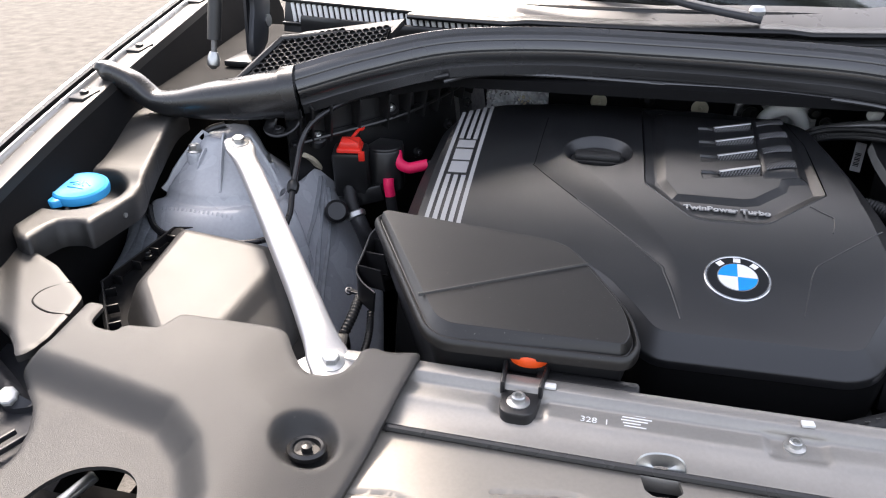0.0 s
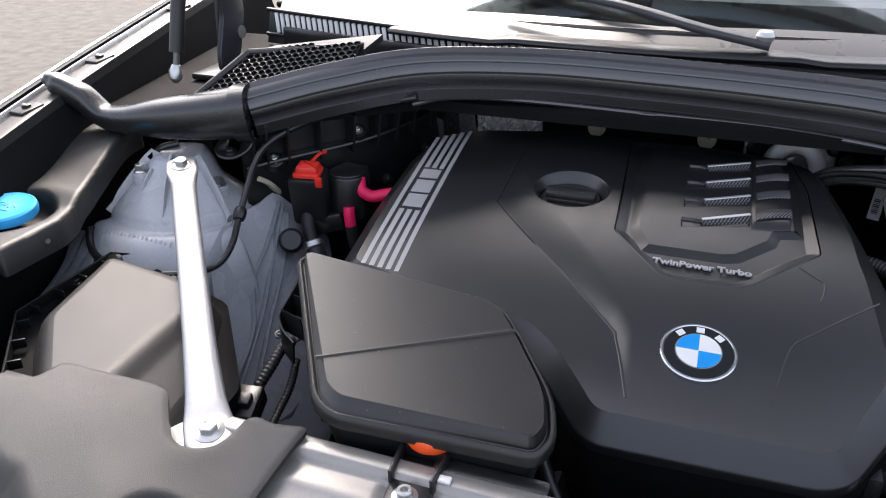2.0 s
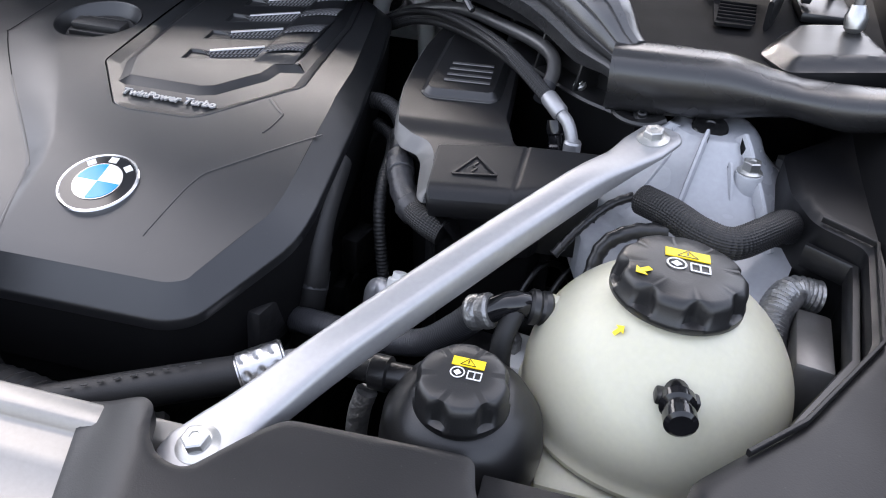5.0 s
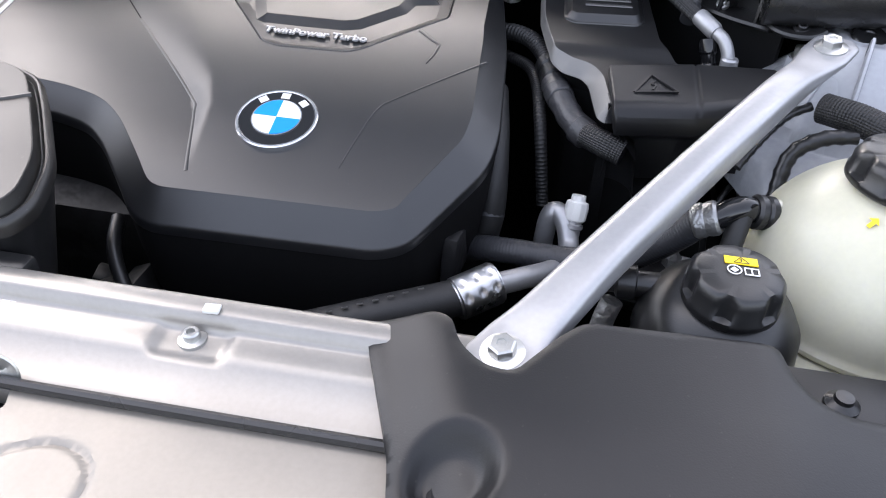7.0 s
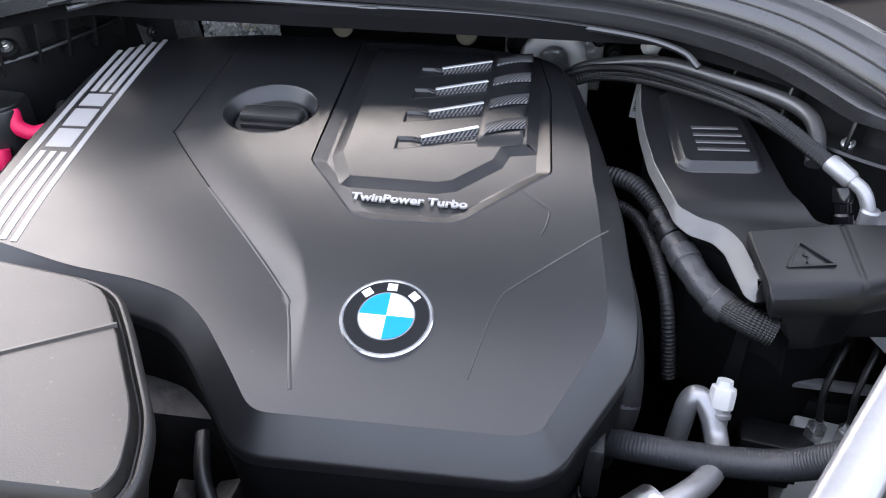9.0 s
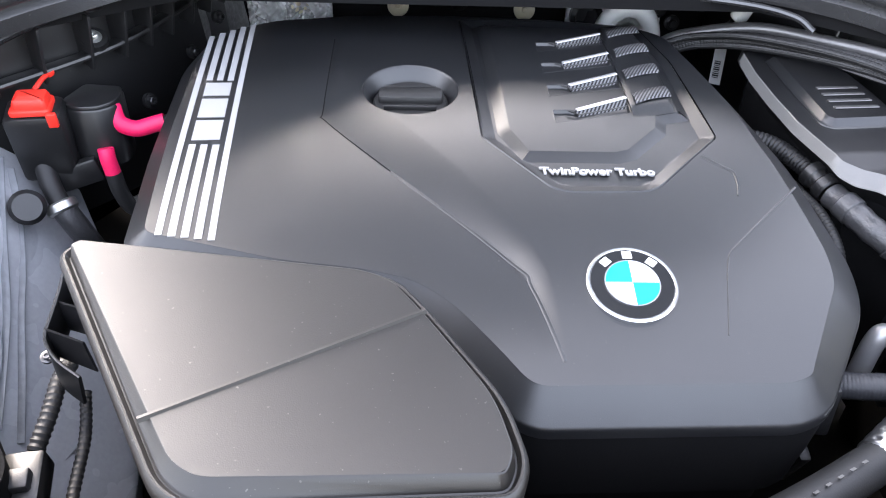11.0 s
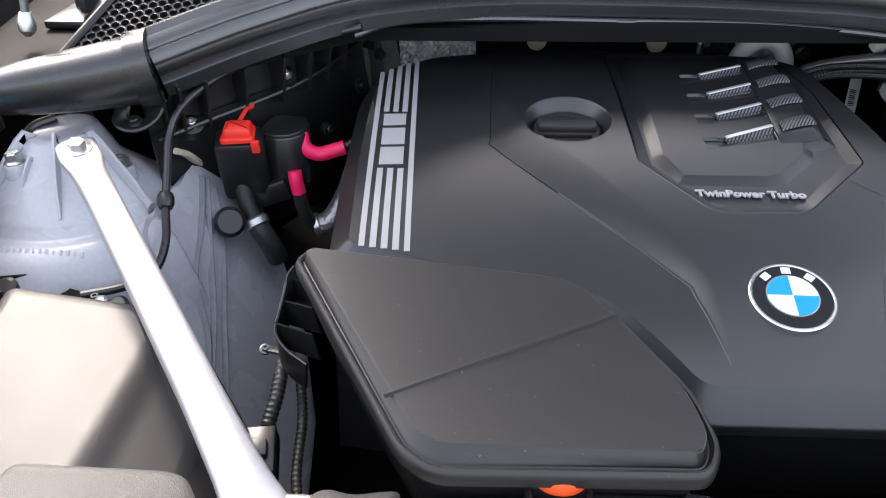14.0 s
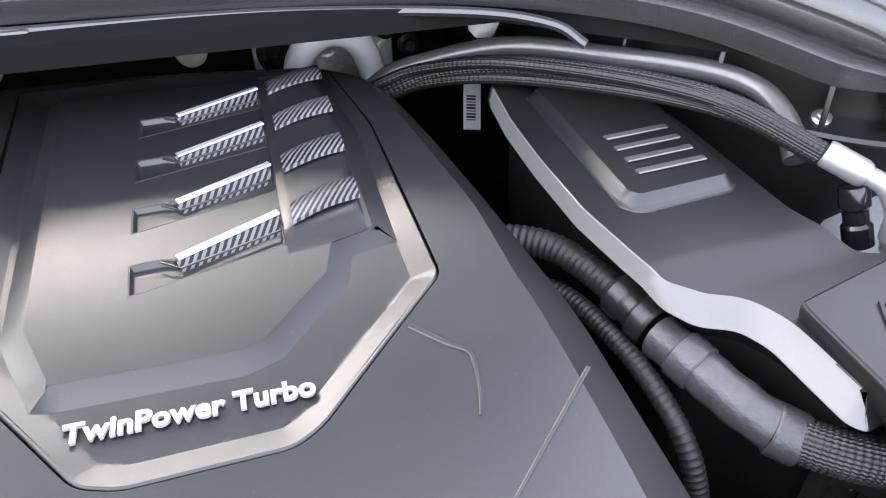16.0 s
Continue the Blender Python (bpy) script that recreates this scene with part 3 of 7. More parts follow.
def slatted_grille():
    """A row of upright pale slots in a dark strip that leans back."""
    g = thing("intake_grille", "dark cowl grille with a row of bright slots", "grille", (-0.40, 0.86, 1.07))
    at = lambda u: Vector((-0.640 + 0.450 * u, 0.938 - 0.100 * u + 0.018 * u * u, 1.088))
    lean = pose(0, 0, 0, -14, 0, -11) @ pose(0, 0, 0, 0, -16, 0)
    part("strip", loft([at(u) + Vector((0, 0.004, -0.003)) for u in np.linspace(-0.05, 1.05, 20)], lambda i, u: [(0.008, -0.032), (-0.005, 0.020), (-0.010, 0.020), (0.003, -0.032)]), M_BLACK, g)
    n = 40
    for k in range(n):
        u = k / (n - 1)
        part("slot", block(0.0070, 0.0030, 0.034 - 0.016 * u, 0.0008, Matrix.Translation(at(u)) @ lean), M_WHITE, g, "pale slot")
    for dz in (1, -1):
        part("bar", loft([at(u) + Vector((0, 0.004, 0.0195)) * dz * (1 - 0.35 * u) for u in np.linspace(-0.05, 1.05, 20)], lambda i, u: rounded(0.008, 0.006)), M_BLACK, g)


slatted_grille()


def mesh_vent(side):
    """A wedge-shaped vent with a honeycomb of hexagonal cells."""
    v = thing("mesh_vent", "black honeycomb air vent beside the cowl", "air vent", (side * 0.54, 0.70, 1.04), "mesh vents")
    a, b, c, d = (side * 0.600, 0.632, 1.043), (side * 0.400, 0.690, 1.070), (side * 0.400, 0.770, 1.100), (side * 0.560, 0.720, 1.090)
    o, ex = Vector(a), (Vector(b) - Vector(a)).normalized()
    nrm = ex.cross(Vector(d) - Vector(a)).normalized()
    if nrm.z < 0:
        nrm = -nrm
    ey = nrm.cross(ex)
    flat = lambda p: ((Vector(p) - o).dot(ex), (Vector(p) - o).dot(ey))
    poly = [flat(p) for p in (a, b, c, d)]
    m = Matrix((ex, ey, nrm)).transposed().to_4x4()
    m.translation = o
    cells, r = [], 0.0058
    lo, hi = np.min(poly, 0), np.max(poly, 0)
    j, y = 0, lo[1]
    while y < hi[1]:
        x = lo[0] + (r * 0.9 if j % 2 else 0)
        while x < hi[0]:
            if within(np.array([x]), np.array([y]), poly)[0]:
                ring = [(x + q * math.cos(math.pi / 3 * k + math.pi / 6), y + q * math.sin(math.pi / 3 * k + math.pi / 6), z) for q, z in ((r * 1.04, 0.0), (r * 0.82, 0.0006), (r * 0.78, -0.004)) for k in range(6)]
                cells.append((ring, [(i * 6 + k, i * 6 + (k + 1) % 6, (i + 1) * 6 + (k + 1) % 6, (i + 1) * 6 + k) for i in range(2) for k in range(6)]))
            x += r * 1.8
        j, y = j + 1, y + r * 1.56
    part("honeycomb", moved(join(*cells), m), M_BLACK, v, kind="stuff")
    part("dark_well", moved(prism(poly, -0.012, -0.008), m), M_MATT, v)
    for p, q in ((a, b), (a, d), (d, c)):
        part("rim", tube([p, q], 0.005, 10, 2), M_BLACK, v)
    part("blank", sheet([(side * -0 + x, y) for x, y in ((side * 0.56, 0.722), (side * 0.40, 0.772), (side * 0.40, 0.84), (side * 0.54, 0.76))], lambda x, y, dd: 1.088 + 0.12 * (y - 0.72) + 0 * x, 0.01, thick=0.01), M_GRAIN, v)


mesh_vent(-1)

corner = thing("cowl_corner_trim", "black moulded cowl corner with a slotted drain", "trim panel", (0.64, 0.72, 1.04))
part("drain_well", prism(soften([(0.573, 0.682), (0.608, 0.684), (0.616, 0.758), (0.575, 0.760)], 0.004), 1.0400, 1.0430, 0.0), M_MATT, corner)
for k in range(6):
    part("drain_bar", block(0.036, 0.0025, 0.003, 0.0008, pose(0.593 + 0.0012 * k, 0.692 + 0.0115 * k, 1.0440)), M_MATT, corner)
part("side_wall", loft(spline([(0.620, 0.690, 1.052), (0.634, 0.735, 1.062), (0.647, 0.800, 1.076), (0.652, 0.880, 1.092), (0.640, 0.965, 1.108)], 6), lambda i, u: rounded(0.005, 0.030 + 0.055 * u, 12, 5)), M_BLACK, corner, "upright curved side wall", sharp=50)
part("back_wall", loft(spline([(0.566, 0.768, 1.052), (0.590, 0.770, 1.056), (0.622, 0.772, 1.056)], 4), lambda i, u: rounded(0.005, 0.020, 12, 5)), M_MATT, corner)
part("outer_pad", sheet(soften([(0.612, 0.634), (0.642, 0.700), (0.708, 0.706), (0.722, 0.600), (0.630, 0.588)], 0.010), lambda x, y, d: 1.046 + 0.10 * (x - 0.62) - 0.010 * (1 - ease(d, 0, 0.014)), 0.004, thick=0.012), M_BLACK, corner, "raised outer pad")


def wiper():
    w = thing("windscreen_wiper", "black wiper arm with a bright pivot nut", "wiper", (0.125, 0.86, 1.10))
    line = [(0.142, 0.856, 1.118), (0.125, 0.858, 1.121), (0.05, 0.872, 1.132), (-0.045, 0.895, 1.150), (-0.12, 0.915, 1.158), (-0.25, 0.955, 1.165)]
    part("arm", loft(spline(line, 6), lambda i, u: rounded(0.022 + 0.014 * math.sin(min(1.0, 2 * u) * 1.57) - 0.022 * u, 0.013 - 0.004 * u, 20, 4.0)), M_LAMP, w, sharp=50)
    part("pivot_nut", lathe([(0.011, 0), (0.012, 0.006), (0.009, 0.012), (0.004, 0.013)], 16, pose(0.134, 0.856, 1.124)), M_ZINC, w, "bright pivot nut")
    part("blade", loft([(-0.02, 0.935, 1.152), (-0.6, 1.10, 1.16)], lambda i, u: rounded(0.012, 0.016)), M_RUBBER, w)


wiper()

# long rubber seal across the back of the bay, with its moulded end pieces
SEAL = [(-0.490, 0.606, 1.046), (-0.400, 0.662, 1.066), (-0.295, 0.722, 1.080), (-0.150, 0.776, 1.078), (0.0, 0.793, 1.073), (0.150, 0.788, 1.070), (0.290, 0.758, 1.068), (0.410, 0.686, 1.060), (0.503, 0.588, 1.034)]


def seal_section(i, u):
    base = [(-0.030, -0.030), (-0.020, -0.034), (0.010, -0.034), (0.024, -0.030), (0.026, -0.016), (0.021, -0.012), (0.026, -0.006), (0.0275, 0.0), (0.0268, 0.0042), (0.0246, 0.0052), (0.0256, 0.0070), (0.0246, 0.0130), (0.0215, 0.0180), (0.0190, 0.0186), (0.0188, 0.0212), (0.0145, 0.0262), (0.010, 0.029), (0.004, 0.027), (-0.002, 0.033), (-0.014, 0.031), (-0.026, 0.020), (-0.032, 0.0)]
    k = 1 - 0.42 * float(ease(np.array(u), 0.955, 1.0))
    return [(a * k, b * k - 0.012 * (1 - k)) for a, b in base]


seal = thing("hood_seal", "long black rubber hood seal across the engine bay", "rubber seal", (0, 0.79, 1.04))
part("profile", loft(spline(SEAL, 10), seal_section), M_SEAL, seal, sharp=38)
part("bead", tube([(-0.30, 0.700, 1.043), (-0.252, 0.735, 1.047), (-0.15, 0.752, 1.046), (0, 0.764, 1.040), (0.15, 0.760, 1.038), (0.27, 0.732, 1.036), (0.320, 0.706, 1.032), (0.338, 0.690, 1.022)], 0.0034, 8), M_SEAL, seal)
part("tag", block(0.022, 0.006, 0.016, 0.002, pose(0.004, 0.762, 1.034)), M_SEAL, seal)


def seal_end(side):
    e = thing("seal_end_piece", "black moulded end piece of the hood seal", "rubber seal", (side * 0.62, 0.56, 1.0), "seal end pieces")
    line = [(0.488, 0.582, 1.017), (0.53, 0.580, 1.019), (0.58, 0.578, 1.022), (0.615, 0.574, 1.023), (0.640, 0.570, 1.024), (0.68, 0.562, 1.024), (0.722, 0.552, 1.034), (0.752, 0.540, 1.054)] if side > 0 else [(0.482, 0.596, 1.046), (0.54, 0.578, 1.040), (0.60, 0.560, 1.036), (0.645, 0.550, 1.033), (0.680, 0.548, 1.036), (0.712, 0.548, 1.058), (0.742, 0.538, 1.078), (0.752, 0.530, 1.086)]
    w = [(0.058, 0.056), (0.060, 0.056), (0.058, 0.052), (0.050, 0.036), (0.045, 0.028), (0.045, 0.034), (0.040, 0.030), (0.010, 0.010)] if side > 0 else [(0.066, 0.068), (0.060, 0.060), (0.052, 0.050), (0.040, 0.036), (0.034, 0.028), (0.036, 0.033), (0.032, 0.026), (0.010, 0.010)]
    pts = spline([(side * x, y, z) for x, y, z in line], 6)

    def sec(i, u):
        k = u * (len(w) - 1)
        return rounded(np.interp(k, range(len(w)), [a for a, b in w]), np.interp(k, range(len(w)), [b for a, b in w]), 22, 2.8)

    part("moulding", loft(pts, sec), M_MOULD, e, sharp=60)
    if side > 0:
        part("lug", lathe([(0.0045, 0), (0.014, 0), (0.0155, 0.002), (0.014, 0.004), (0.0055, 0.004), (0.0045, 0.003)], 24, tilted(0.578, 0.560, 0.990, (0, -0.35, 1))), M_MOULD, e, "flat lug with a hole")
    else:
        part("collar", loft(pts[:3], lambda i, u: rounded(0.0700, 0.0720, 22, 2.8)), M_MOULD, e, "overlapping collar of the end piece")


seal_end(-1)
seal_end(1)


# engine cover
CREST = np.polyfit([0.28, 0.30, 0.34, 0.385, 0.41, 0.46, 0.52, 0.60, 0.70, 0.80], [0.900, 0.909, 0.924, 0.939, 0.945, 0.956, 0.965, 0.973, 0.983, 0.988], 4)
COVER = soften([(0.014, 0.297), (0.200, 0.300), (0.221, 0.308), (0.266, 0.378), (0.270, 0.410), (0.262, 0.530), (0.249, 0.620), (0.236, 0.700), (0.222, 0.772), (0.185, 0.802), (0.08, 0.819), (-0.03, 0.823), (-0.14, 0.818), (-0.225, 0.798), (-0.282, 0.758), (-0.294, 0.690), (-0.288, 0.55), (-0.278, 0.425), (-0.16, 0.396), (-0.10, 0.389), (-0.066, 0.380), (-0.043, 0.363), (-0.012, 0.328)], 0.018)
PANEL = soften([(-0.014, 0.800), (-0.003, 0.548), (0.050, 0.480), (0.066, 0.475), (0.130, 0.477), (0.142, 0.484), (0.208, 0.554), (0.203, 0.70), (0.188, 0.785), (0.10, 0.802)], 0.006)
INNER = divided([(0.006, 0.788), (0.0125, 0.562), (0.030, 0.5195), (0.114, 0.5195), (0.130, 0.525), (0.165, 0.563), (0.170, 0.582), (0.194, 0.588), (0.193, 0.70), (0.180, 0.780)], 0.006)
LEFT_LOW, LEFT_HIGH = [(-0.144, 0.583), (-0.081, 0.508), (0.012, 0.408), (0.026, 0.384), (0.043, 0.326)], [(-0.084, 0.585), (-0.021, 0.500), (0.024, 0.430), (0.038, 0.393), (0.045, 0.330)]
RIGHT_LOW = [(0.2535, 0.4855), (0.178, 0.413), (0.171, 0.394), (0.160, 0.345)]
OIL = (-0.066, 0.630)


def crest(y):
    return np.polyval(CREST, y)


LOW_L, HIGH_L = [(-0.148, 0.90), (-0.147, 0.62)] + LEFT_LOW, [(-0.141, 0.90), (-0.137, 0.68), (-0.120, 0.63)] + LEFT_HIGH


def lift(y):
    """Half the step between the middle field and the flanks, which fades towards the back."""
    return 0.0034 * ease(y, 0.325, 0.42) * (1 - 0.92 * ease(y, 0.50, 0.80))


def raised(x, y):
    """The middle field of the cover stands a few millimetres proud, with a slope to its left flank."""
    band = within(x, y, LOW_L + HIGH_L[::-1])
    field = within(x, y, HIGH_L + [(0.5, 0.30), (0.5, 0.90)])
    a, b = away(x, y, LOW_L)[0], away(x, y, HIGH_L)[0]
    u = a / (a + b + 1e-6)
    h = np.where(band, 0.45 * u + 0.55 * np.sin(u * math.pi / 2), np.where(field, 1.0, 0.0))
    h = np.where(b < 0.0002, 1.0, np.where(a < 0.0002, 0.0, h))
    return (2 * h - 1) * lift(y)


def cover_top(x, y):
    return crest(y) + raised(x, y)


def field_top(y):
    return crest(y) + lift(y)


BEVEL = lambda x, y: 0.0125 + 0.005 * float(ease(np.array(x), 0.215, 0.245)) * (y < 0.6)
part_of_bevel = lambda k: (lambda x, y: BEVEL(x, y) * k)
TOP = inset(COVER, BEVEL)


def reach(w):
    """How far the foot of the bevel stands out: more along the front."""
    return lambda x, y: w - 0.0020 * (1 - float(ease(np.array(y), 0.44, 0.60)))



cover = thing("engine_cover", "satin black plastic engine cover with silver stripes and a round badge", "engine cover", (0, 0.55, 0.83))
part("shell", sheet(TOP, lambda x, y, d: cover_top(x, y), 0.0021, holes=[PANEL, ring_line(*OIL, 0.0455)], lines=[(LOW_L, False, (0.0,)), (HIGH_L, False, (0.0,))]), M_COVER, cover, sharp=14)
part("bevel", rings(COVER, cover_top, [(reach(-0.0045), -0.0230), (reach(-0.0045), -0.0158), (reach(-0.0038), -0.0142), (reach(-0.0029), -0.0134), (part_of_bevel(0.93), -0.0010), (BEVEL, 0.0)]), M_COVER, cover, "bevelled edge of the cover", sharp=30)
# Skirt is matt black so the shade under the bevel sits in its colour.
part("skirt", rings(COVER, cover_top, [(reach(0.0035), -0.098), (reach(-0.0010), -0.06), (reach(-0.0037), -0.0180)]), M_MATT, cover, "lower skirt, darkened for the shade below the bevel")
oz = float(field_top(OIL[1]))
part("filler_recess", lathe([(0.0470, -0.028), (0.0470, -0.001), (0.0460, 0.0004), (0.0452, 0.0), (0.0440, -0.0012), (0.0350, -0.019), (0.034, -0.021), (0.001, -0.021)], 56, tilted(*OIL, oz + 0.0002, (0, -0.115, 1))), M_COVER, cover, "round filler recess", sharp=50)
part("panel_gap", rings(PANEL, lambda x, y: field_top(y), [(-0.0004, 0.0), (0.0, -0.004), (0.004, -0.006)]), M_MATT, cover, "dark gap round the panel")


def panel_top(x, y):
    """Level with the cover at its rim, a slope down to a flat channel round the raised field."""
    d = away(np.asarray(x, float), np.asarray(y, float), PANEL, True)[0]
    return field_top(y) + 0.0003 - 0.0046 * np.clip((d - 0.0016) / 0.0120, 0, 1)


def field(x, y):
    return crest(y) + 0.0032 + 0 * x


def climb(steps):
    """Bands from the panel up to the raised field: steps of (inset, share of the way)."""
    loops = [[(x, y, float((1 - k) * panel_top(x, y) + k * field(x, y))) for x, y in inset(INNER, w)] for w, k in steps]
    n = len(INNER)
    f = [(i * n + k, i * n + (k + 1) % n, (i + 1) * n + (k + 1) % n, (i + 1) * n + k) for i in range(len(steps) - 1) for k in range(n)]
    return sum(loops, []), f


gap = inset(PANEL, 0.0009)
part("inset_panel", sheet(inset(gap, 0.0020), lambda x, y, d: panel_top(x, y), 0.0018, holes=[INNER], lines=[(PANEL, True, (0.0136,))]), M_COVER, cover, "raised panel with lettering", sharp=20)
part("panel_base", sheet(inset(gap, 0.003), lambda x, y, d: panel_top(x, y) - 0.0030, 0.004), M_COVER, cover)
part("panel_edge", rings(gap, panel_top, [(0.0, -0.006), (0.0, -0.0010), (0.0009, 0.0), (0.0020, 0.0)]), M_COVER, cover, sharp=40)
part("panel_slope", climb([(-0.0005, -0.03), (0.0, 0.0), (0.0006, 0.05), (0.0100, 0.96), (0.0108, 1.0)]), M_COVER, cover, "bevelled edge of the raised field", sharp=24)
POCKETS = []
for yl in (0.714, 0.6665, 0.6205, 0.5745):
    POCKETS.append([(0.0665, yl), (0.0660, yl + 0.0205), (0.0820, yl + 0.0215), (0.0860, yl + 0.0195), (0.1385, yl + 0.0435), (0.1385, yl + 0.0190)])
part("panel_floor", sheet(inset(INNER, 0.0108), lambda x, y, d: field(x, y), 0.003, holes=POCKETS), M_COVER, cover)

# Shade of the upper left crease, laid on as a thin matt black strip.
pts = spline([(x, y, 0) for x, y in [(-0.148, 0.742), (-0.146, 0.600), (-0.142, 0.580), LEFT_LOW[1], (-0.006, 0.427)]], 5)
part("crease", ribbon([(p[0], p[1]) for p in pts], 0.0011, 0.0003, 0.001, cover_top), M_MATT, cover, "fine crease, its shade drawn as a dark strip")
pts = spline([(x, y, 0) for x, y in LEFT_LOW[1:]], 8)
part("crease", loft([(p[0], p[1], float(cover_top(np.array([p[0]]), np.array([p[1]]))[0]) - 0.0002) for p in pts], lambda i, u: rounded(0.0036, 0.0012, 10, 2.0)), M_COVER, cover, "rounded foot of the slope", sharp=70)
pts = spline([(0.186, 0.526, 0), (0.199, 0.5125, 0), (0.2065, 0.506, 0), (0.2075, 0.500, 0), (0.2055, 0.486, 0), (0.202, 0.474, 0)], 6)
part("crease", loft([(p[0], p[1], float(cover_top(np.array([p[0]]), np.array([p[1]]))[0])) for p in pts], lambda i, u: rounded(0.0042 * (1 - 0.7 * u), 0.0016, 10, 2.0)), M_COVER, cover, "short moulded crease", sharp=70)

pts = evenly([RIGHT_LOW[0], RIGHT_LOW[1], (0.1745, 0.405), RIGHT_LOW[2], RIGHT_LOW[3]], 0.004)[0]
part("crease", loft([(p[0], p[1], float(cover_top(np.array([p[0]]), np.array([p[1]]))[0])) for p in pts], lambda i, u: rounded(0.0024 * (1 - 0.7 * u), 0.0012, 10, 2.0)), M_COVER, cover, "long moulded crease", sharp=70)

# four louvres with bright edges and woven inserts
for pocket in POCKETS:
    yl = pocket[0][1]
    on = lambda x, dy, dz: (x, yl + dy, float(field(np.array(x), np.array(yl + dy))) + dz)
    lv = part("louvre", rings(pocket, field, [(-0.0012, -0.0001), (-0.0006, 0.0002), (0.0, -0.0002), (0.0012, -0.0028), (0.0018, -0.0030)]), M_COVER, cover, "shallow pocket with a raised rim", sharp=28)
    part("pocket_floor", sheet(inset(pocket, 0.0018), lambda x, y, d: field(x, y) - 0.0030, 0.002), M_COVER, lv)
    v = [on(0.0895, 0.0140, -0.0030), on(0.138, 0.0305, -0.0030), on(0.138, 0.0405, 0.0022), on(0.0870, 0.0180, 0.0012), on(0.138, 0.0455, -0.002), on(0.0870, 0.0225, -0.002)]
    part("insert", (v, [(0, 1, 2, 3), (3, 2, 4, 5), (0, 3, 5), (1, 4, 2)]), M_CARBON, lv, "woven carbon insert")
    part("insert_rim", loft([on(0.0800, 0.0195, 0.0004), on(0.0893, 0.0132, 0.0002), on(0.138, 0.0297, 0.0002)], lambda i, u: rounded(0.0010, 0.0010, 6)), M_COVER, lv)
    part("bright_edge", loft([on(0.0880, 0.0195, 0.0014), on(0.138, 0.0418, 0.0026)], lambda i, u: rounded(0.0044, 0.0016, 8)), M_TRIM, lv, "bright thin edge")
for ya in (0.7520, 0.7055, 0.6590, 0.6125):
    blade = [(x, ya + dy + (x - 0.144) * (0.42 + 4 * dy) + 0.002 * math.sin((x - 0.144) / 0.038 * 3.14), float(crest(ya)) + 0.0062 + dz + 0.09 * (x - 0.144) * 0.42) for dy, dz in ((-0.0108, 0.0000), (-0.0100, 0.0016), (0.0, 0.0022), (0.0090, 0.0010), (0.0106, -0.0004)) for x in np.linspace(0.1445, 0.181, 7)]
    blade = [(x, y, z + 0.0008 * math.sin((x - 0.1445) / 0.0365 * 3.14)) for x, y, z in blade]
    part("woven_scale", (blade, [(i * 7 + j, i * 7 + j + 1, i * 7 + j + 8, i * 7 + j + 7) for i in range(4) for j in range(6)]), M_CARBON, cover, "woven carbon scale", sharp=60)


def ledge_top(x, y, d):
    front = ease(y - 0.586 - 0.16 * (x - 0.1395), 0.0, 0.016)
    return crest(y) + 0.0032 + 0.0034 * front - 0.0012 * (1 - ease(d, 0, 0.0012)) * front


part("ledge", sheet([(0.1395, 0.586), (0.150, 0.586), (0.180, 0.5945), (0.181, 0.70), (0.1735, 0.772), (0.1395, 0.772)], ledge_top, 0.003, thick=0.008), M_COVER, cover, "step beside the louvres", sharp=40)
lettering("TwinPower Turbo", 0.0129, tilted(0.0925, 0.5055, float(panel_top(0.09, 0.5055)) + 0.0018, (0, -0.09, 1)), M_STRIPE, cover, bold=0.00045)

# silver stripes, broken by three letter-sized shapes
over = lambda x, y: cover_top(x, y)


def stripe_x(k, y):
    u = (y - 0.427) / 0.335
    return -0.254 + 0.0101 * k + (-0.025) * u


for k in range(5):
    top, foot = 0.742 + 0.0085 * k, 0.431 - 0.0012 * k
    runs = [(foot, top)] if k in (0, 4) else [(foot, 0.541), (0.648, top)]
    for a, b in runs:
        ys = np.linspace(a, b, 12)
        part("stripe", ribbon([(stripe_x(k, y), y) for y in ys], 0.0052 if k in (0, 4) else 0.0058, 0.0006, 0.001, over), M_STRIPE, cover, "silver stripe")
for a, b in ((0.620, 0.643), (0.583, 0.614), (0.548, 0.578)):
    mid = (a + b) / 2
    ys = np.linspace(a, b, 4)
    part("stripe_emblem", ribbon([(stripe_x(2, y), y) for y in ys], 0.024, 0.0006, 0.001, over), M_STRIPE, cover, "silver emblem shape between the stripes")


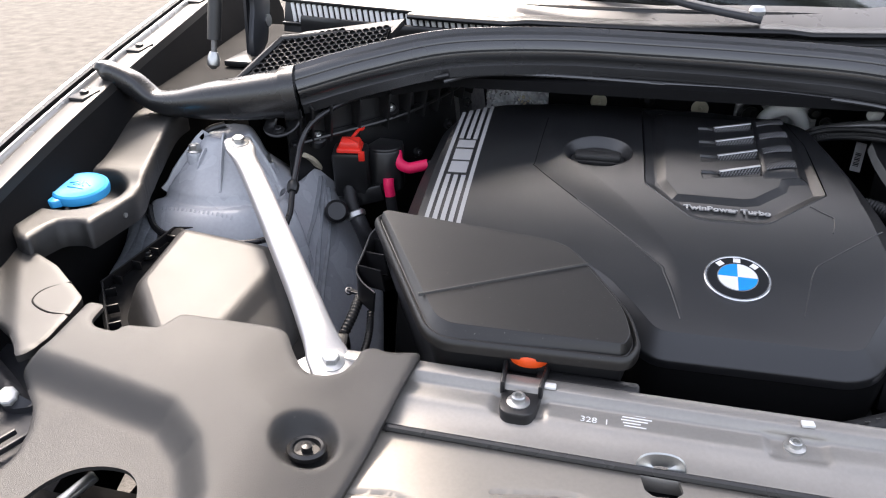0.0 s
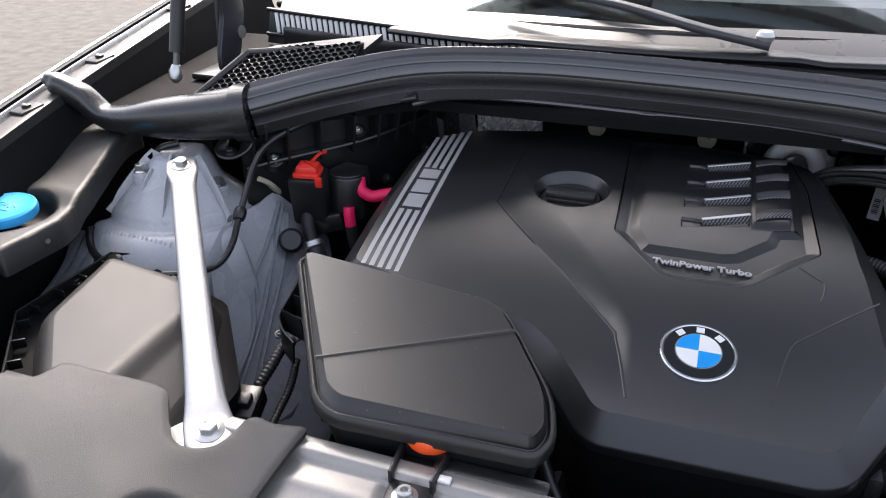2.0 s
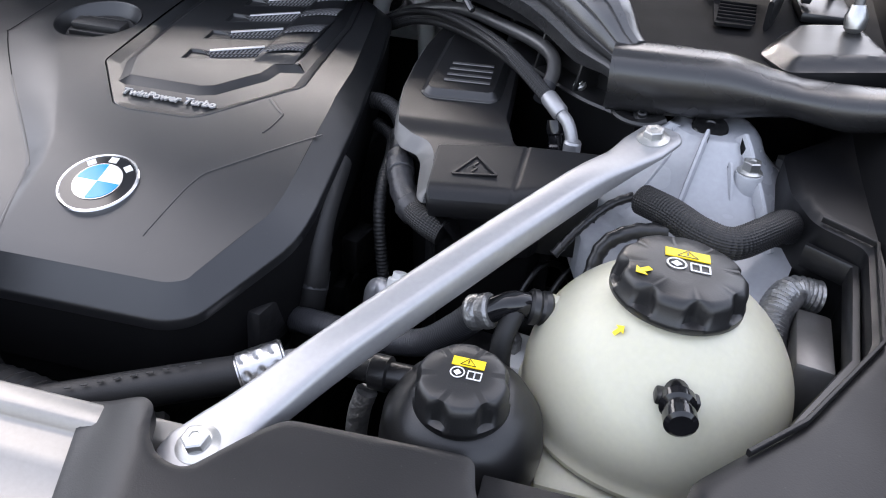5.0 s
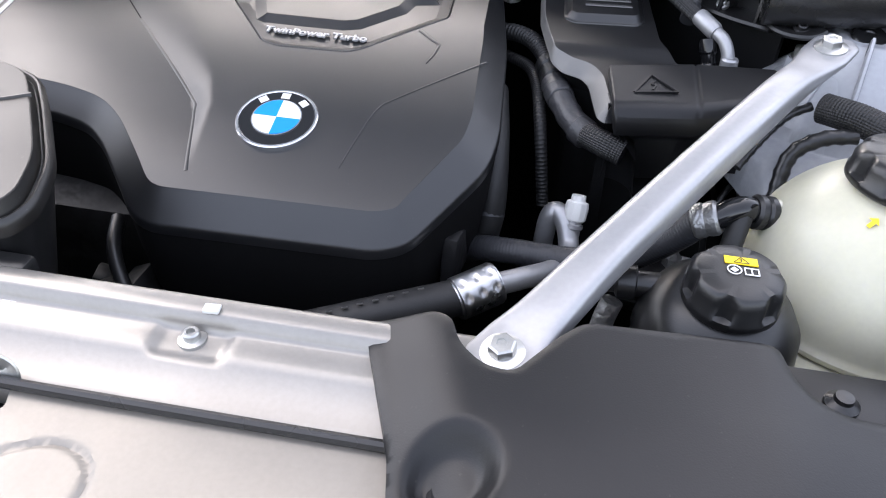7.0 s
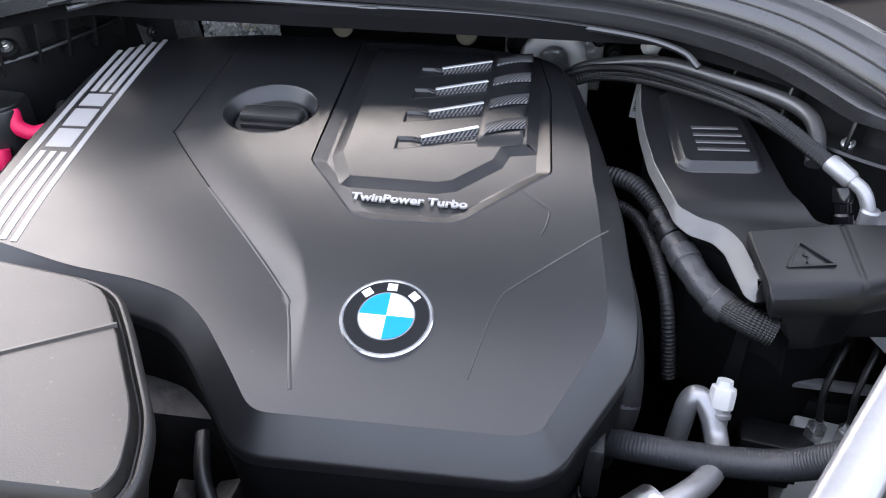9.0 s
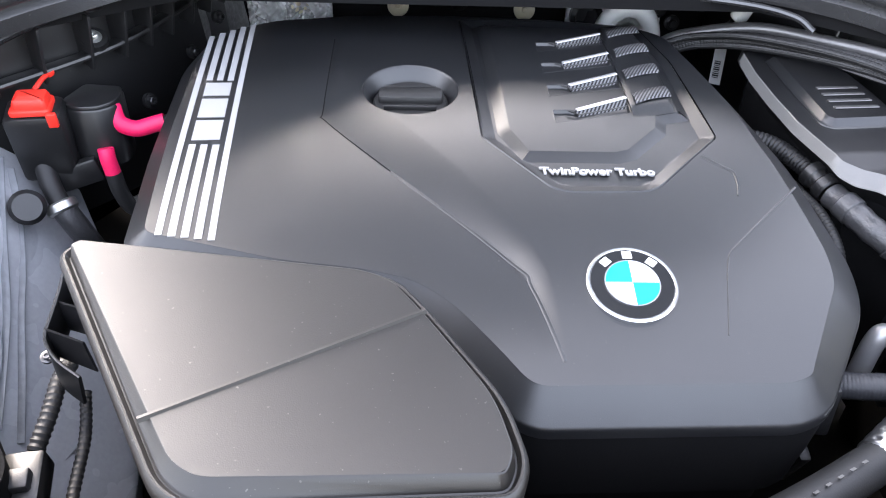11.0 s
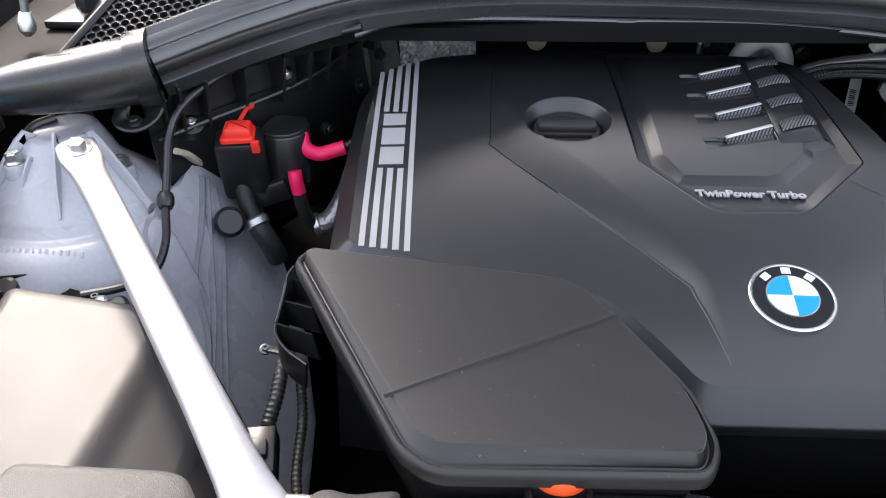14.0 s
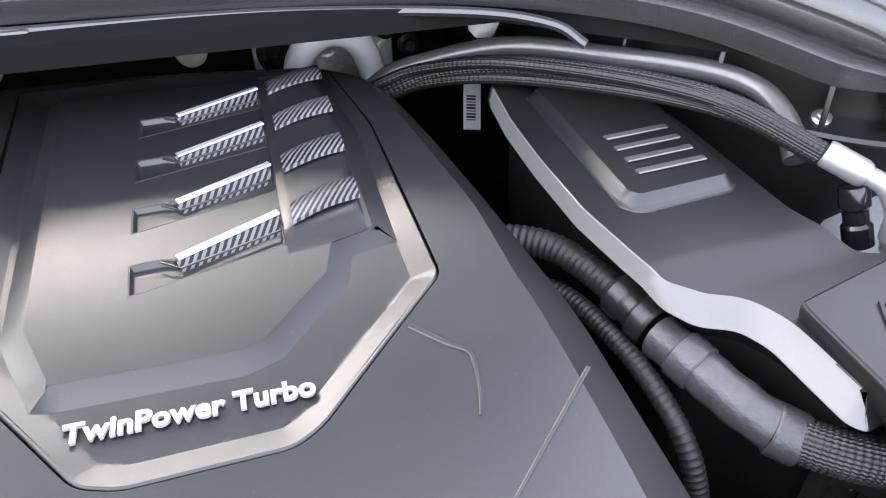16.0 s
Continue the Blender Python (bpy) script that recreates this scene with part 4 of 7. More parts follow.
def badge():
    x, y = 0.0978, 0.3835
    z = float(field_top(y)) + 0.0008
    m = tilted(x, y, z - 0.0005, (0.0, -0.27, 1))
    b = part("badge", lathe([(0.0335, -0.004), (0.0335, 0.0012), (0.0325, 0.0022), (0.0312, 0.0022), (0.0306, 0.0014), (0.0005, 0.0014)], 48, m), M_CHROME, cover, "round badge with a bright rim")
    part("black_ring", lathe([(0.0304, 0.0012), (0.0304, 0.0018), (0.0005, 0.0018)], 48, m), M_GLOSS, b, "gloss black ring")
    part("thin_rim", lathe([(0.0205, 0.0016), (0.0205, 0.0026), (0.0195, 0.0026), (0.0005, 0.0024)], 48, m), M_CHROME, b)
    for q in range(4):
        pts = [(0, 0)] + [(0.0195 * math.cos(math.pi / 2 * q + math.pi / 2 * k / 10), 0.0195 * math.sin(math.pi / 2 * q + math.pi / 2 * k / 10)) for k in range(11)]
        part("quarter", moved(prism(pts, 0.0020, 0.0030), m), M_ENAMEL if q in (1, 3) else M_WHITE, b, "blue quarter" if q in (1, 3) else "white quarter")
    for a in (132, 90, 48):
        part("mark", moved(block(0.0072, 0.0062, 0.0006, 0.0), m @ pose(0.0256 * math.cos(radians(a)), 0.0256 * math.sin(radians(a)), 0.0020, 0, 0, a - 90)), M_WHITE, b, "white letter-sized mark")


badge()


def oil_cap():
    x, y = OIL
    z = float(field_top(y)) - 0.019
    c = thing("oil_filler_cap", "black ribbed oil filler cap in a round recess", "oil cap", (x, y, z))
    m = tilted(x, y, z, (0, -0.12, 1))
    part("cap", lathe([(0.0362, 0), (0.0362, 0.006), (0.0340, 0.0085), (0.0005, 0.0095)], 40, m), M_GRAIN, c)
    part("grip", moved(block(0.062, 0.020, 0.013, 0.004), m @ pose(0, 0.003, 0.010)), M_GRAIN, c)
    for s in (-1, 1):
        part("grip_rib", moved(block(0.050, 0.002, 0.006, 0.0008), m @ pose(0, s * 0.0175, 0.0105)), M_GRAIN, c)


oil_cap()


# front cross member, grey panel ahead of it and the two shrouds
rail = thing("cross_member", "silver painted steel cross member at the front", "cross member", (0, 0.145, 0.90))
RAIL = [(0.184, 0.895), (0.184, 0.9275), (0.1828, 0.9298), (0.1805, 0.9305), (0.1755, 0.9304), (0.1700, 0.9302), (0.1680, 0.9292), (0.1660, 0.9225), (0.1645, 0.9206), (0.1625, 0.9200), (0.1560, 0.9195), (0.1500, 0.9190), (0.1465, 0.9183), (0.1435, 0.9168), (0.1400, 0.9150), (0.1300, 0.9118), (0.1200, 0.9096), (0.1150, 0.9088), (0.1125, 0.9070), (0.112, 0.890)]
xs = np.linspace(-0.27, 0.36, 190)
pad = lambda x: 0.0030 * sum(1 - ease(np.abs(x - c), 0.019, 0.025) for c in (-0.094, 0.127))
v = [(float(x), y + 0.02 * float(x) ** 2, z - (float(pad(x)) if 0.1445 < y < 0.165 else 0)) for x in xs for y, z in RAIL]
n = len(RAIL)
part("pressing", (v, [(i * n + k, i * n + k + 1, (i + 1) * n + k + 1, (i + 1) * n + k) for i in range(189) for k in range(n - 1)]), M_RAIL, rail, sharp=60)
for x in (0.129,):
    screw("bolt", (x - 0.003, 0.1590, 0.9165), 0.0085, rail)
    part("clip_tab", block(0.010, 0.007, 0.003, 0.001, pose(x + 0.006, 0.1715, 0.932, 0, 0, 5)), M_WHITE, rail)
part("white_tab", block(0.010, 0.007, 0.003, 0.001, pose(-0.070, 0.1715, 0.932)), M_WHITE, rail)
lettering("328  1", 0.0095, tilted(-0.030, 0.1510, 0.9194), M_PRINT, rail, "printed_number", 0.0001)
for k, (x, w) in enumerate(((0.006, 0.012), (0.004, 0.030), (0.002, 0.027), (0.000, 0.018), (0.003, 0.022))):
    part("printed_line", block(w * 0.8, 0.0013, 0.0003, 0.0, pose(x, 0.1640 - 0.0032 * k, 0.9202 - 0.0003 * k)), M_PRINT, rail, "faint printed line")

panel = thing("radiator_cover", "grey painted panel ahead of the cross member", "panel", (0, 0.0, 0.86))
NOTCH = [(0.006, 0.119), (0.013, 0.097), (0.020, 0.092), (0.036, 0.094), (0.042, 0.100), (0.035, 0.121)]
LOOP = [(-0.10, 0.070), (-0.045, 0.079), (-0.030, 0.076), (-0.018, 0.058), (0.0, 0.047), (0.028, 0.044), (0.044, 0.056), (0.056, 0.074), (0.080, 0.084), (0.100, 0.080), (0.109, 0.066), (0.105, 0.045), (0.090, 0.02)]
LOOP2 = [(-0.215, 0.045), (-0.17, 0.050), (-0.145, 0.035), (-0.140, 0.0)]


def panel_z(x, y, d):
    z = 0.9065 + 0.10 * (y - 0.11) - 0.6 * np.maximum(0.02 - y, 0) ** 1.6
    a = np.minimum(away(x, y, spline(LOOP, 5))[0], away(x, y, spline(LOOP2, 5))[0])
    return z - 0.0018 * (1 - ease(a, 0.0, 0.0034))


part("sheet_metal", sheet([(-0.27, 0.111), (0.30, 0.111), (0.34, -0.16), (-0.30, -0.16)], panel_z, 0.0022, holes=[NOTCH], thick=0.004, lines=[(spline(LOOP, 5), False, (0.0, 0.0034)), (spline(LOOP2, 5), False, (0.0, 0.0034))]), M_PANEL, panel)
part("rubber_strip", tube([(x, 0.1115 + 0.02 * x * x, 0.9105) for x in np.linspace(-0.235, 0.27, 12)], 0.0035, 8), M_RUBBER, panel, "thin black rubber strip")
part("notch_well", prism(NOTCH, 0.885, 0.889), M_MATT, panel)
part("spring_clip", loft(spline([(0.012, 0.112, 0.906), (0.013, 0.116, 0.9165), (0.024, 0.118, 0.919), (0.035, 0.118, 0.9165), (0.036, 0.114, 0.907)], 5), lambda i, u: rounded(0.014, 0.002, 8), up=(0, 1, 0)), M_ZINC, panel, "bent spring clip")

bracket = thing("lid_bracket", "black plastic bracket with an orange rubber ring", "bracket", (-0.094, 0.155, 0.917))
part("arm", join(prism(soften([(-0.109, 0.137), (-0.080, 0.137), (-0.077, 0.160), (-0.074, 0.198), (-0.114, 0.198), (-0.111, 0.160)], 0.013), 0.914, 0.925, 0.002), block(0.004, 0.034, 0.014, 0.0015, pose(-0.1115, 0.180, 0.929, 0, 0, 4)), block(0.004, 0.034, 0.014, 0.0015, pose(-0.0765, 0.180, 0.929, 0, 0, -4)), block(0.034, 0.005, 0.010, 0.001, pose(-0.0935, 0.196, 0.930))), M_BLACK, bracket)
screw("bolt", (-0.0945, 0.153, 0.924), 0.010, bracket)
part("rubber_ring", lathe([(0.010, -0.007), (0.0175, -0.007), (0.0200, -0.003), (0.0200, 0.003), (0.0175, 0.007), (0.010, 0.007)], 32, pose(-0.093, 0.206, 0.940, -8)), M_ORANGE, bracket, "orange rubber ring")

SHROUD_R = [(-0.188, 0.185), (-0.219, 0.181), (-0.234, 0.185), (-0.244, 0.181), (-0.247, 0.163), (-0.252, 0.149), (-0.264, 0.141), (-0.279, 0.139), (-0.289, 0.144), (-0.304, 0.161), (-0.320, 0.183), (-0.334, 0.187), (-0.434, 0.187), (-0.441, 0.160), (-0.475, 0.157), (-0.479, 0.145), (-0.502, 0.147), (-0.513, 0.155), (-0.518, 0.184), (-0.538, 0.185), (-0.534, 0.158), (-0.531, 0.125), (-0.534, 0.104), (-0.543, 0.091), (-0.507, 0.060), (-0.494, 0.038), (-0.486, 0.011), (-0.490, -0.013), (-0.502, -0.025), (-0.522, -0.024), (-0.549, -0.011), (-0.571, 0.007), (-0.585, 0.022), (-0.606, 0.002), (-0.60, -0.15), (-0.250, -0.15), (-0.233, -0.08), (-0.214, 0.008), (-0.203, 0.084), (-0.197, 0.130)]
HOLE_R = soften([(-0.452, -0.05), (-0.442, -0.008), (-0.428, 0.010), (-0.405, 0.018), (-0.383, 0.018), (-0.368, 0.008), (-0.358, -0.010), (-0.350, -0.05), (-0.37, -0.09), (-0.44, -0.09)], 0.02)
STEP_R = [(-0.60, 0.108), (-0.53, 0.102), (-0.45, 0.088), (-0.375, 0.074), (-0.335, 0.045), (-0.305, 0.0), (-0.285, -0.10)]


def shroud_r(x, y, d):
    z = 0.944 - 0.022 * ease(x, -0.30, -0.20) * ease(0.20 - y, 0.0, 0.14) - 0.02 * (1 - ease(y, -0.02, 0.16))
    a = away(x, y, STEP_R)[0]
    low = within(x, y, STEP_R + [(-0.285, -0.3), (-0.70, -0.3)])
    z = z - 0.018 * ease(np.where(low, a, -a), -0.008, 0.024)
    z = z - 0.004 * ease(x, -0.262, -0.200) * ease(y, 0.05, 0.16)
    z = z - 0.008 * (1 - ease(np.hypot(x + 0.266, y - 0.145), 0.022, 0.080))
    r = np.hypot(x + 0.254, (y - 0.071))
    z = z - 0.016 * (1 - ease(r, 0.014, 0.030))
    return z - 0.0022 * (1 - ease(d, 0, 0.004))


shroud = thing("right_shroud", "grained black plastic shroud over the front corner", "shroud", (-0.38, 0.05, 0.88))
part("moulding", sheet(soften(SHROUD_R, 0.007), shroud_r, 0.003, holes=[HOLE_R], thick=0.004), M_PEBBLE, shroud, sharp=50)
c = part("clip", lathe([(0.0155, 0), (0.016, 0.004), (0.0135, 0.006), (0.0115, 0.005), (0.0105, 0.001), (0.0045, 0.001), (0.0045, 0.006), (0.001, 0.007)], 24, tilted(-0.254, 0.071, float(shroud_r(np.array([-0.254]), np.array([0.071]), np.array([0.05]))[0]), (0.05, 0.1, 1))), M_BLACK, shroud, "round push clip")
part("tab", block(0.060, 0.030, 0.004, 0.001, pose(-0.474, 0.168, 0.917)), M_GRAIN, shroud)
part("push_pin", lathe([(0.0115, 0), (0.0115, 0.004), (0.008, 0.006), (0.004, 0.009), (0.001, 0.0095)], 20, pose(-0.474, 0.166, 0.919)), M_BLACK, shroud)

SIDE_R = [(-0.734, 0.278), (-0.670, 0.257), (-0.612, 0.232), (-0.584, 0.213), (-0.546, 0.187), (-0.541, 0.158), (-0.538, 0.125), (-0.542, 0.104), (-0.550, 0.095), (-0.563, 0.109), (-0.587, 0.128), (-0.615, 0.143), (-0.629, 0.144), (-0.637, 0.133), (-0.630, 0.117), (-0.602, 0.075), (-0.592, 0.048), (-0.586, 0.029), (-0.606, 0.010), (-0.632, 0.052), (-0.671, 0.106), (-0.708, 0.135), (-0.724, 0.189), (-0.732, 0.230)]
BOLT_HOLE = soften([(-0.716, 0.190), (-0.705, 0.199), (-0.676, 0.192), (-0.656, 0.180), (-0.645, 0.158), (-0.655, 0.148), (-0.676, 0.152), (-0.705, 0.164), (-0.745, 0.170), (-0.745, 0.205)], 0.008)


def side_z(x, y, d):
    z = 0.942 + 0.10 * (y - 0.2) - 0.012 * (1 - ease(x, -0.74, -0.69))
    z = z + 0.005 * ease(x + 0.8 * y, -0.50, -0.47)
    return z - 0.0015 * (1 - ease(d, 0, 0.003))


side = thing("side_shroud", "grained black plastic side cover with a cut-out for the headlamp", "shroud", (-0.63, 0.12, 0.88))
part("moulding", sheet(soften(SIDE_R, 0.006), side_z, 0.003, holes=[BOLT_HOLE], thick=0.007), M_GRAIN, side, sharp=50)
part("groove", tube([(-0.575, 0.208, 0.9462), (-0.594, 0.190, 0.9450), (-0.592, 0.170, 0.9430), (-0.566, 0.158, 0.9422), (-0.541, 0.159, 0.9415)], 0.0014, 8), M_MATT, side, "dark parting groove")
part("far_strip", sheet(soften([(-0.735, 0.13), (-0.700, 0.11), (-0.665, 0.06), (-0.635, 0.0), (-0.612, -0.01), (-0.610, -0.15), (-0.66, -0.15), (-0.70, 0.0)], 0.01), lambda x, y, d: 0.925 + 0.1 * (y - 0.1) - 0.004 * (1 - ease(d, 0, 0.006)) + 0 * x, 0.005, thick=0.02), M_GRAIN, side, sharp=50)
b = thing("fender_bolt", "large zinc hexagon bolt in a shroud cut-out", "bolt", (-0.700, 0.203, 0.908))
hex_bolt("flange", (-0.683, 0.176, 0.926), 0.0120, b, (0.1, 0, 1))
part("plate", block(0.085, 0.075, 0.006, 0.001, pose(-0.69, 0.180, 0.923)), M_LAMP, b)

lamp = thing("headlamp_housing", "dark headlamp housing seen through the shroud opening", "headlamp", (-0.58, 0.08, 0.74))
part("housing", sheet(soften([(-0.70, 0.20), (-0.62, 0.20), (-0.50, 0.09), (-0.47, -0.06), (-0.60, -0.06), (-0.70, 0.10)], 0.02), lambda x, y, d: 0.862 + 0.10 * (y - 0.05) - 0.02 * (1 - ease(d, 0, 0.02)), 0.01, foot=0.74), M_LAMP, lamp)
part("cover_cap", sheet(soften([(-0.665, 0.165), (-0.60, 0.13), (-0.55, 0.10), (-0.575, 0.09), (-0.66, 0.13)], 0.01), lambda x, y, d: 0.882 + 0.15 * (y - 0.1) - 0.008 * (1 - ease(d, 0, 0.008)), 0.005, foot=0.86), M_LAMP, lamp)
part("adjuster_knob", lathe([(0.006, -0.010), (0.0095, -0.003), (0.0095, 0.003), (0.008, 0.0045), (0.0005, 0.005)], 8, tilted(-0.578, 0.098, 0.882, (0.3, -0.5, 1))), M_WHITE, lamp, "pale adjuster knob")
for dx in (0.0, 0.016):
    part("rail_rib", block(0.004, 0.085, 0.006, 0.001, pose(-0.565 + dx, 0.030, 0.868, 6, 0, -28)), M_LAMP, lamp)
sock = thing("lamp_socket", "dark lamp sockets below the round shroud opening", "lamp socket", (-0.425, 0.0, 0.80))
part("pan", block(0.13, 0.14, 0.02, 0.004, pose(-0.425, 0.0, 0.81)), M_MATT, sock)
for x, y in ((-0.405, 0.012), (-0.443, -0.012)):
    part("socket", lathe([(0.020, 0), (0.020, 0.03), (0.015, 0.036), (0.012, 0.030), (0.006, 0.032)], 20, tilted(x, y, 0.82, (0.2, -0.3, 1))), M_BLACK, sock)
part("lever", block(0.012, 0.045, 0.006, 0.002, pose(-0.452, 0.022, 0.862, 15, 0, -30)), M_ZINC, sock)

SHROUD_L = [(0.222, 0.188), (0.266, 0.187), (0.276, 0.181), (0.283, 0.163), (0.297, 0.150), (0.314, 0.147), (0.336, 0.178), (0.350, 0.193), (0.456, 0.198), (0.461, 0.176), (0.470, 0.164), (0.486, 0.158), (0.507, 0.160), (0.530, 0.166), (0.535, 0.198), (0.552, 0.206), (0.562, 0.10), (0.60, -0.16), (0.30, -0.16), (0.268, 0.05), (0.258, 0.099), (0.243, 0.137)]


def shroud_l(x, y, d):
    z = 0.946 - 0.020 * (1 - ease(x + 0.30 * (y - 0.138), 0.236, 0.292))
    z = z - 0.018 * (1 - ease(y, -0.04, 0.14)) - 0.010 * ease(x, 0.44, 0.52)
    z = z - 0.014 * (1 - ease(np.hypot(x - 0.292, y - 0.088), 0.012, 0.026))
    return z - 0.0012 * (1 - ease(d, 0, 0.0025))


shroud2 = thing("left_shroud", "smooth dark plastic shroud over the front corner", "shroud", (0.40, 0.05, 0.88))
part("moulding", sheet(soften(SHROUD_L, 0.007), shroud_l, 0.003, thick=0.010), M_SHROUD, shroud2, sharp=50)
part("clip", lathe([(0.0155, 0), (0.016, 0.004), (0.0135, 0.006), (0.0115, 0.005), (0.0105, 0.001), (0.0045, 0.001), (0.0045, 0.006), (0.001, 0.007)], 24, tilted(0.297, 0.085, 0.915, (-0.05, 0.1, 1))), M_BLACK, shroud2, "round push clip")
part("push_pin", lathe([(0.0095, 0), (0.0095, 0.002), (0.0055, 0.0045), (0.005, 0.007), (0.001, 0.0075)], 20, pose(0.491, 0.178, 0.926)), M_BLACK, shroud2)
part("tab", block(0.076, 0.046, 0.004, 0.001, pose(0.499, 0.180, 0.924)), M_SHROUD, shroud2)

SIDE_L = [(0.642, 0.56), (0.643, 0.500), (0.656, 0.462), (0.690, 0.440), (0.675, 0.335), (0.622, 0.258), (0.590, 0.228), (0.564, 0.203), (0.568, 0.10), (0.604, -0.16), (0.66, -0.16), (0.70, 0.06), (0.728, 0.24), (0.745, 0.45), (0.752, 0.72), (0.702, 0.72), (0.690, 0.605)]
sidel = thing("left_side_cover", "smooth dark side cover along the fender", "cover", (0.70, 0.25, 0.88))
part("moulding", sheet(soften(SIDE_L, 0.01), lambda x, y, d: 0.958 + 0.06 * (y - 0.2) - 0.004 * (1 - ease(d, 0, 0.006)) + 0 * x, 0.005, thick=0.07), M_SHROUD, sidel, sharp=50)
part("raised_lip", loft([(x + 0.004, y, 0.958 + 0.06 * (y - 0.2) + 0.002) for x, y in SIDE_L[2:7]], lambda i, u: rounded(0.003, 0.005, 10)), M_SHROUD, sidel)
screw("push_pin", (0.690, 0.10, 0.953), 0.009, sidel, material=M_BLACK)


def strut_brace(low, high, label):
    """A pressed bar with flattened ends, bolted at both."""
    b = thing("strut_brace", label, "strut brace", low, "strut braces")
    a, c = Vector(low), Vector(high)
    way = (c - a).normalized()
    line = [a - way * 0.024, a - way * 0.018, a - way * 0.008, a + way * 0.012, a + way * 0.040, a.lerp(c, 0.24) + Vector((0, 0, 0.004)), a.lerp(c, 0.5) + Vector((0, 0, 0.005)), a.lerp(c, 0.78) + Vector((0, 0, 0.004)), c - way * 0.040, c - way * 0.012, c + way * 0.012, c + way * 0.020]
    size = [(0.020, 0.005), (0.032, 0.007), (0.040, 0.008), (0.040, 0.009), (0.033, 0.020), (0.029, 0.024), (0.028, 0.025), (0.028, 0.022), (0.030, 0.013), (0.038, 0.007), (0.037, 0.006), (0.024, 0.005)]
    pts = spline(line, 5)
    k = len(line) - 1
    part("bar", loft(pts, lambda i, u: rounded(np.interp(u * k, range(k + 1), [s[0] for s in size]), np.interp(u * k, range(k + 1), [s[1] for s in size]), 24, 3.4)), M_ALU, b, sharp=60)
    lift = (way.cross(Vector((way.y, -way.x, 0)))).normalized()
    lift = lift if lift.z > 0 else -lift
    for p in (a, c):
        hex_bolt("washer", tuple(p + lift * 0.003), 0.0074, b, lift, flange=1.75)
    return b


strut_brace((-0.269, 0.164, 0.926), (-0.530, 0.500, 0.998), "bright aluminium strut brace lit by the sun")
strut_brace((0.307, 0.172, 0.930), (0.530, 0.500, 0.998), "brushed silver strut brace beside the coolant tank")
for s, x in ((-1, -0.269), (1, 0.307)):
    f = thing("brace_foot", "zinc plated foot plate under a strut brace", "bracket", (x, 0.165, 0.85), "brace feet")
    part("plate", block(0.075, 0.055, 0.006, 0.002, pose(x, 0.160, 0.917, 0, 0, s * 30)), M_ZINC, f)
    part("post", block(0.05, 0.04, 0.07, 0.004, pose(x, 0.17, 0.878, 0, 0, s * 30)), M_PAINT, f)


# intake lid box beside the engine cover
LID = soften([(-0.293, 0.360), (-0.281, 0.374), (-0.090, 0.349), (-0.068, 0.339), (-0.048, 0.313), (-0.006, 0.250), (0.003, 0.212), (-0.006, 0.191), (-0.170, 0.185), (-0.192, 0.198)], 0.020)
RIDGE = [(-0.204, 0.231), (-0.053, 0.306)]


def lid_bevel(x, y):
    """The lid's bevel is wide along the side and front, narrow along the back."""
    return 0.0105 + 0.0032 * (1 - float(ease(np.array(y - 0.355 + 0.13 * (x + 0.28)), -0.035, 0.0))) * (1 - float(ease(np.array(x), -0.10, -0.04)))


def lid_z(x, y):
    return 0.963 + 0.155 * (y - 0.25) + 0 * x


intake = thing("intake_box", "matt black plastic intake box beside the engine cover", "intake box", (-0.14, 0.28, 0.80))
part("lid", sheet(inset(LID, lid_bevel), lambda x, y, d: lid_z(x, y) + 0.0100, 0.004), M_LID, intake, "flat lid", sharp=14)
part("ridge", loft([(x, y, float(lid_z(0, y)) + 0.0100) for x, y in (Vector((*RIDGE[0], 0)).lerp(Vector((*RIDGE[1], 0)), k / 8).to_2d() for k in range(9))], lambda i, u: [(-0.0019, -0.001), (0.0019, -0.001), (0.0009, 0.0015), (-0.0009, 0.0015)]), M_LID, intake, "fine ridge across the lid", sharp=20)
part("rim", rings(LID, lid_z, [(0.0, -0.010), (-0.0004, -0.003), (0.0008, 0.0004), (0.0026, 0.0020), (0.0040, 0.0018), (0.0052, 0.0002), (0.0062, -0.0010), (0.0072, -0.0006), (lambda x, y: lid_bevel(x, y) - 0.0008, 0.0095), (lid_bevel, 0.0100)]), M_LID, intake, "stepped bevelled rim of the lid", sharp=36)
cen = np.mean(LID, 0)
body = [tuple(cen + (np.array(p) - cen) * 0.955) for p in LID]
part("lower_box", rings(body, lambda x, y: 0.952 + 0 * x, [(0.034, -0.152), (0.012, -0.055), (0.002, -0.012), (0.0, 0.0)]), M_BLACK, intake, sharp=60)
WEB = [(-0.300, 0.404, 0.936), (-0.309, 0.392, 0.925), (-0.312, 0.365, 0.912), (-0.312, 0.348, 0.904), (-0.302, 0.334, 0.898), (-0.284, 0.322, 0.894)]
part("side_flange", loft(spline(WEB, 4), lambda i, u: rounded(0.0026, 0.030, 12, 8)), M_BLACK, intake, "thin upright flange beside the lid")
for k, (ax, ay, bx, by) in enumerate(((-0.308, 0.396, -0.276, 0.370), (-0.311, 0.374, -0.268, 0.346), (-0.312, 0.352, -0.262, 0.320))):
    part("rib", loft([(ax, ay, 0.922 - 0.006 * k), (ax + 0.75 * (bx - ax), ay + 0.75 * (by - ay), 0.932 - 0.006 * k)], lambda i, u: rounded(0.0018, 0.026, 8, 8)), M_BOX, intake)
part("front_pocket", block(0.09, 0.016, 0.05, 0.004, pose(-0.04, 0.190, 0.905)), M_BLACK, intake)

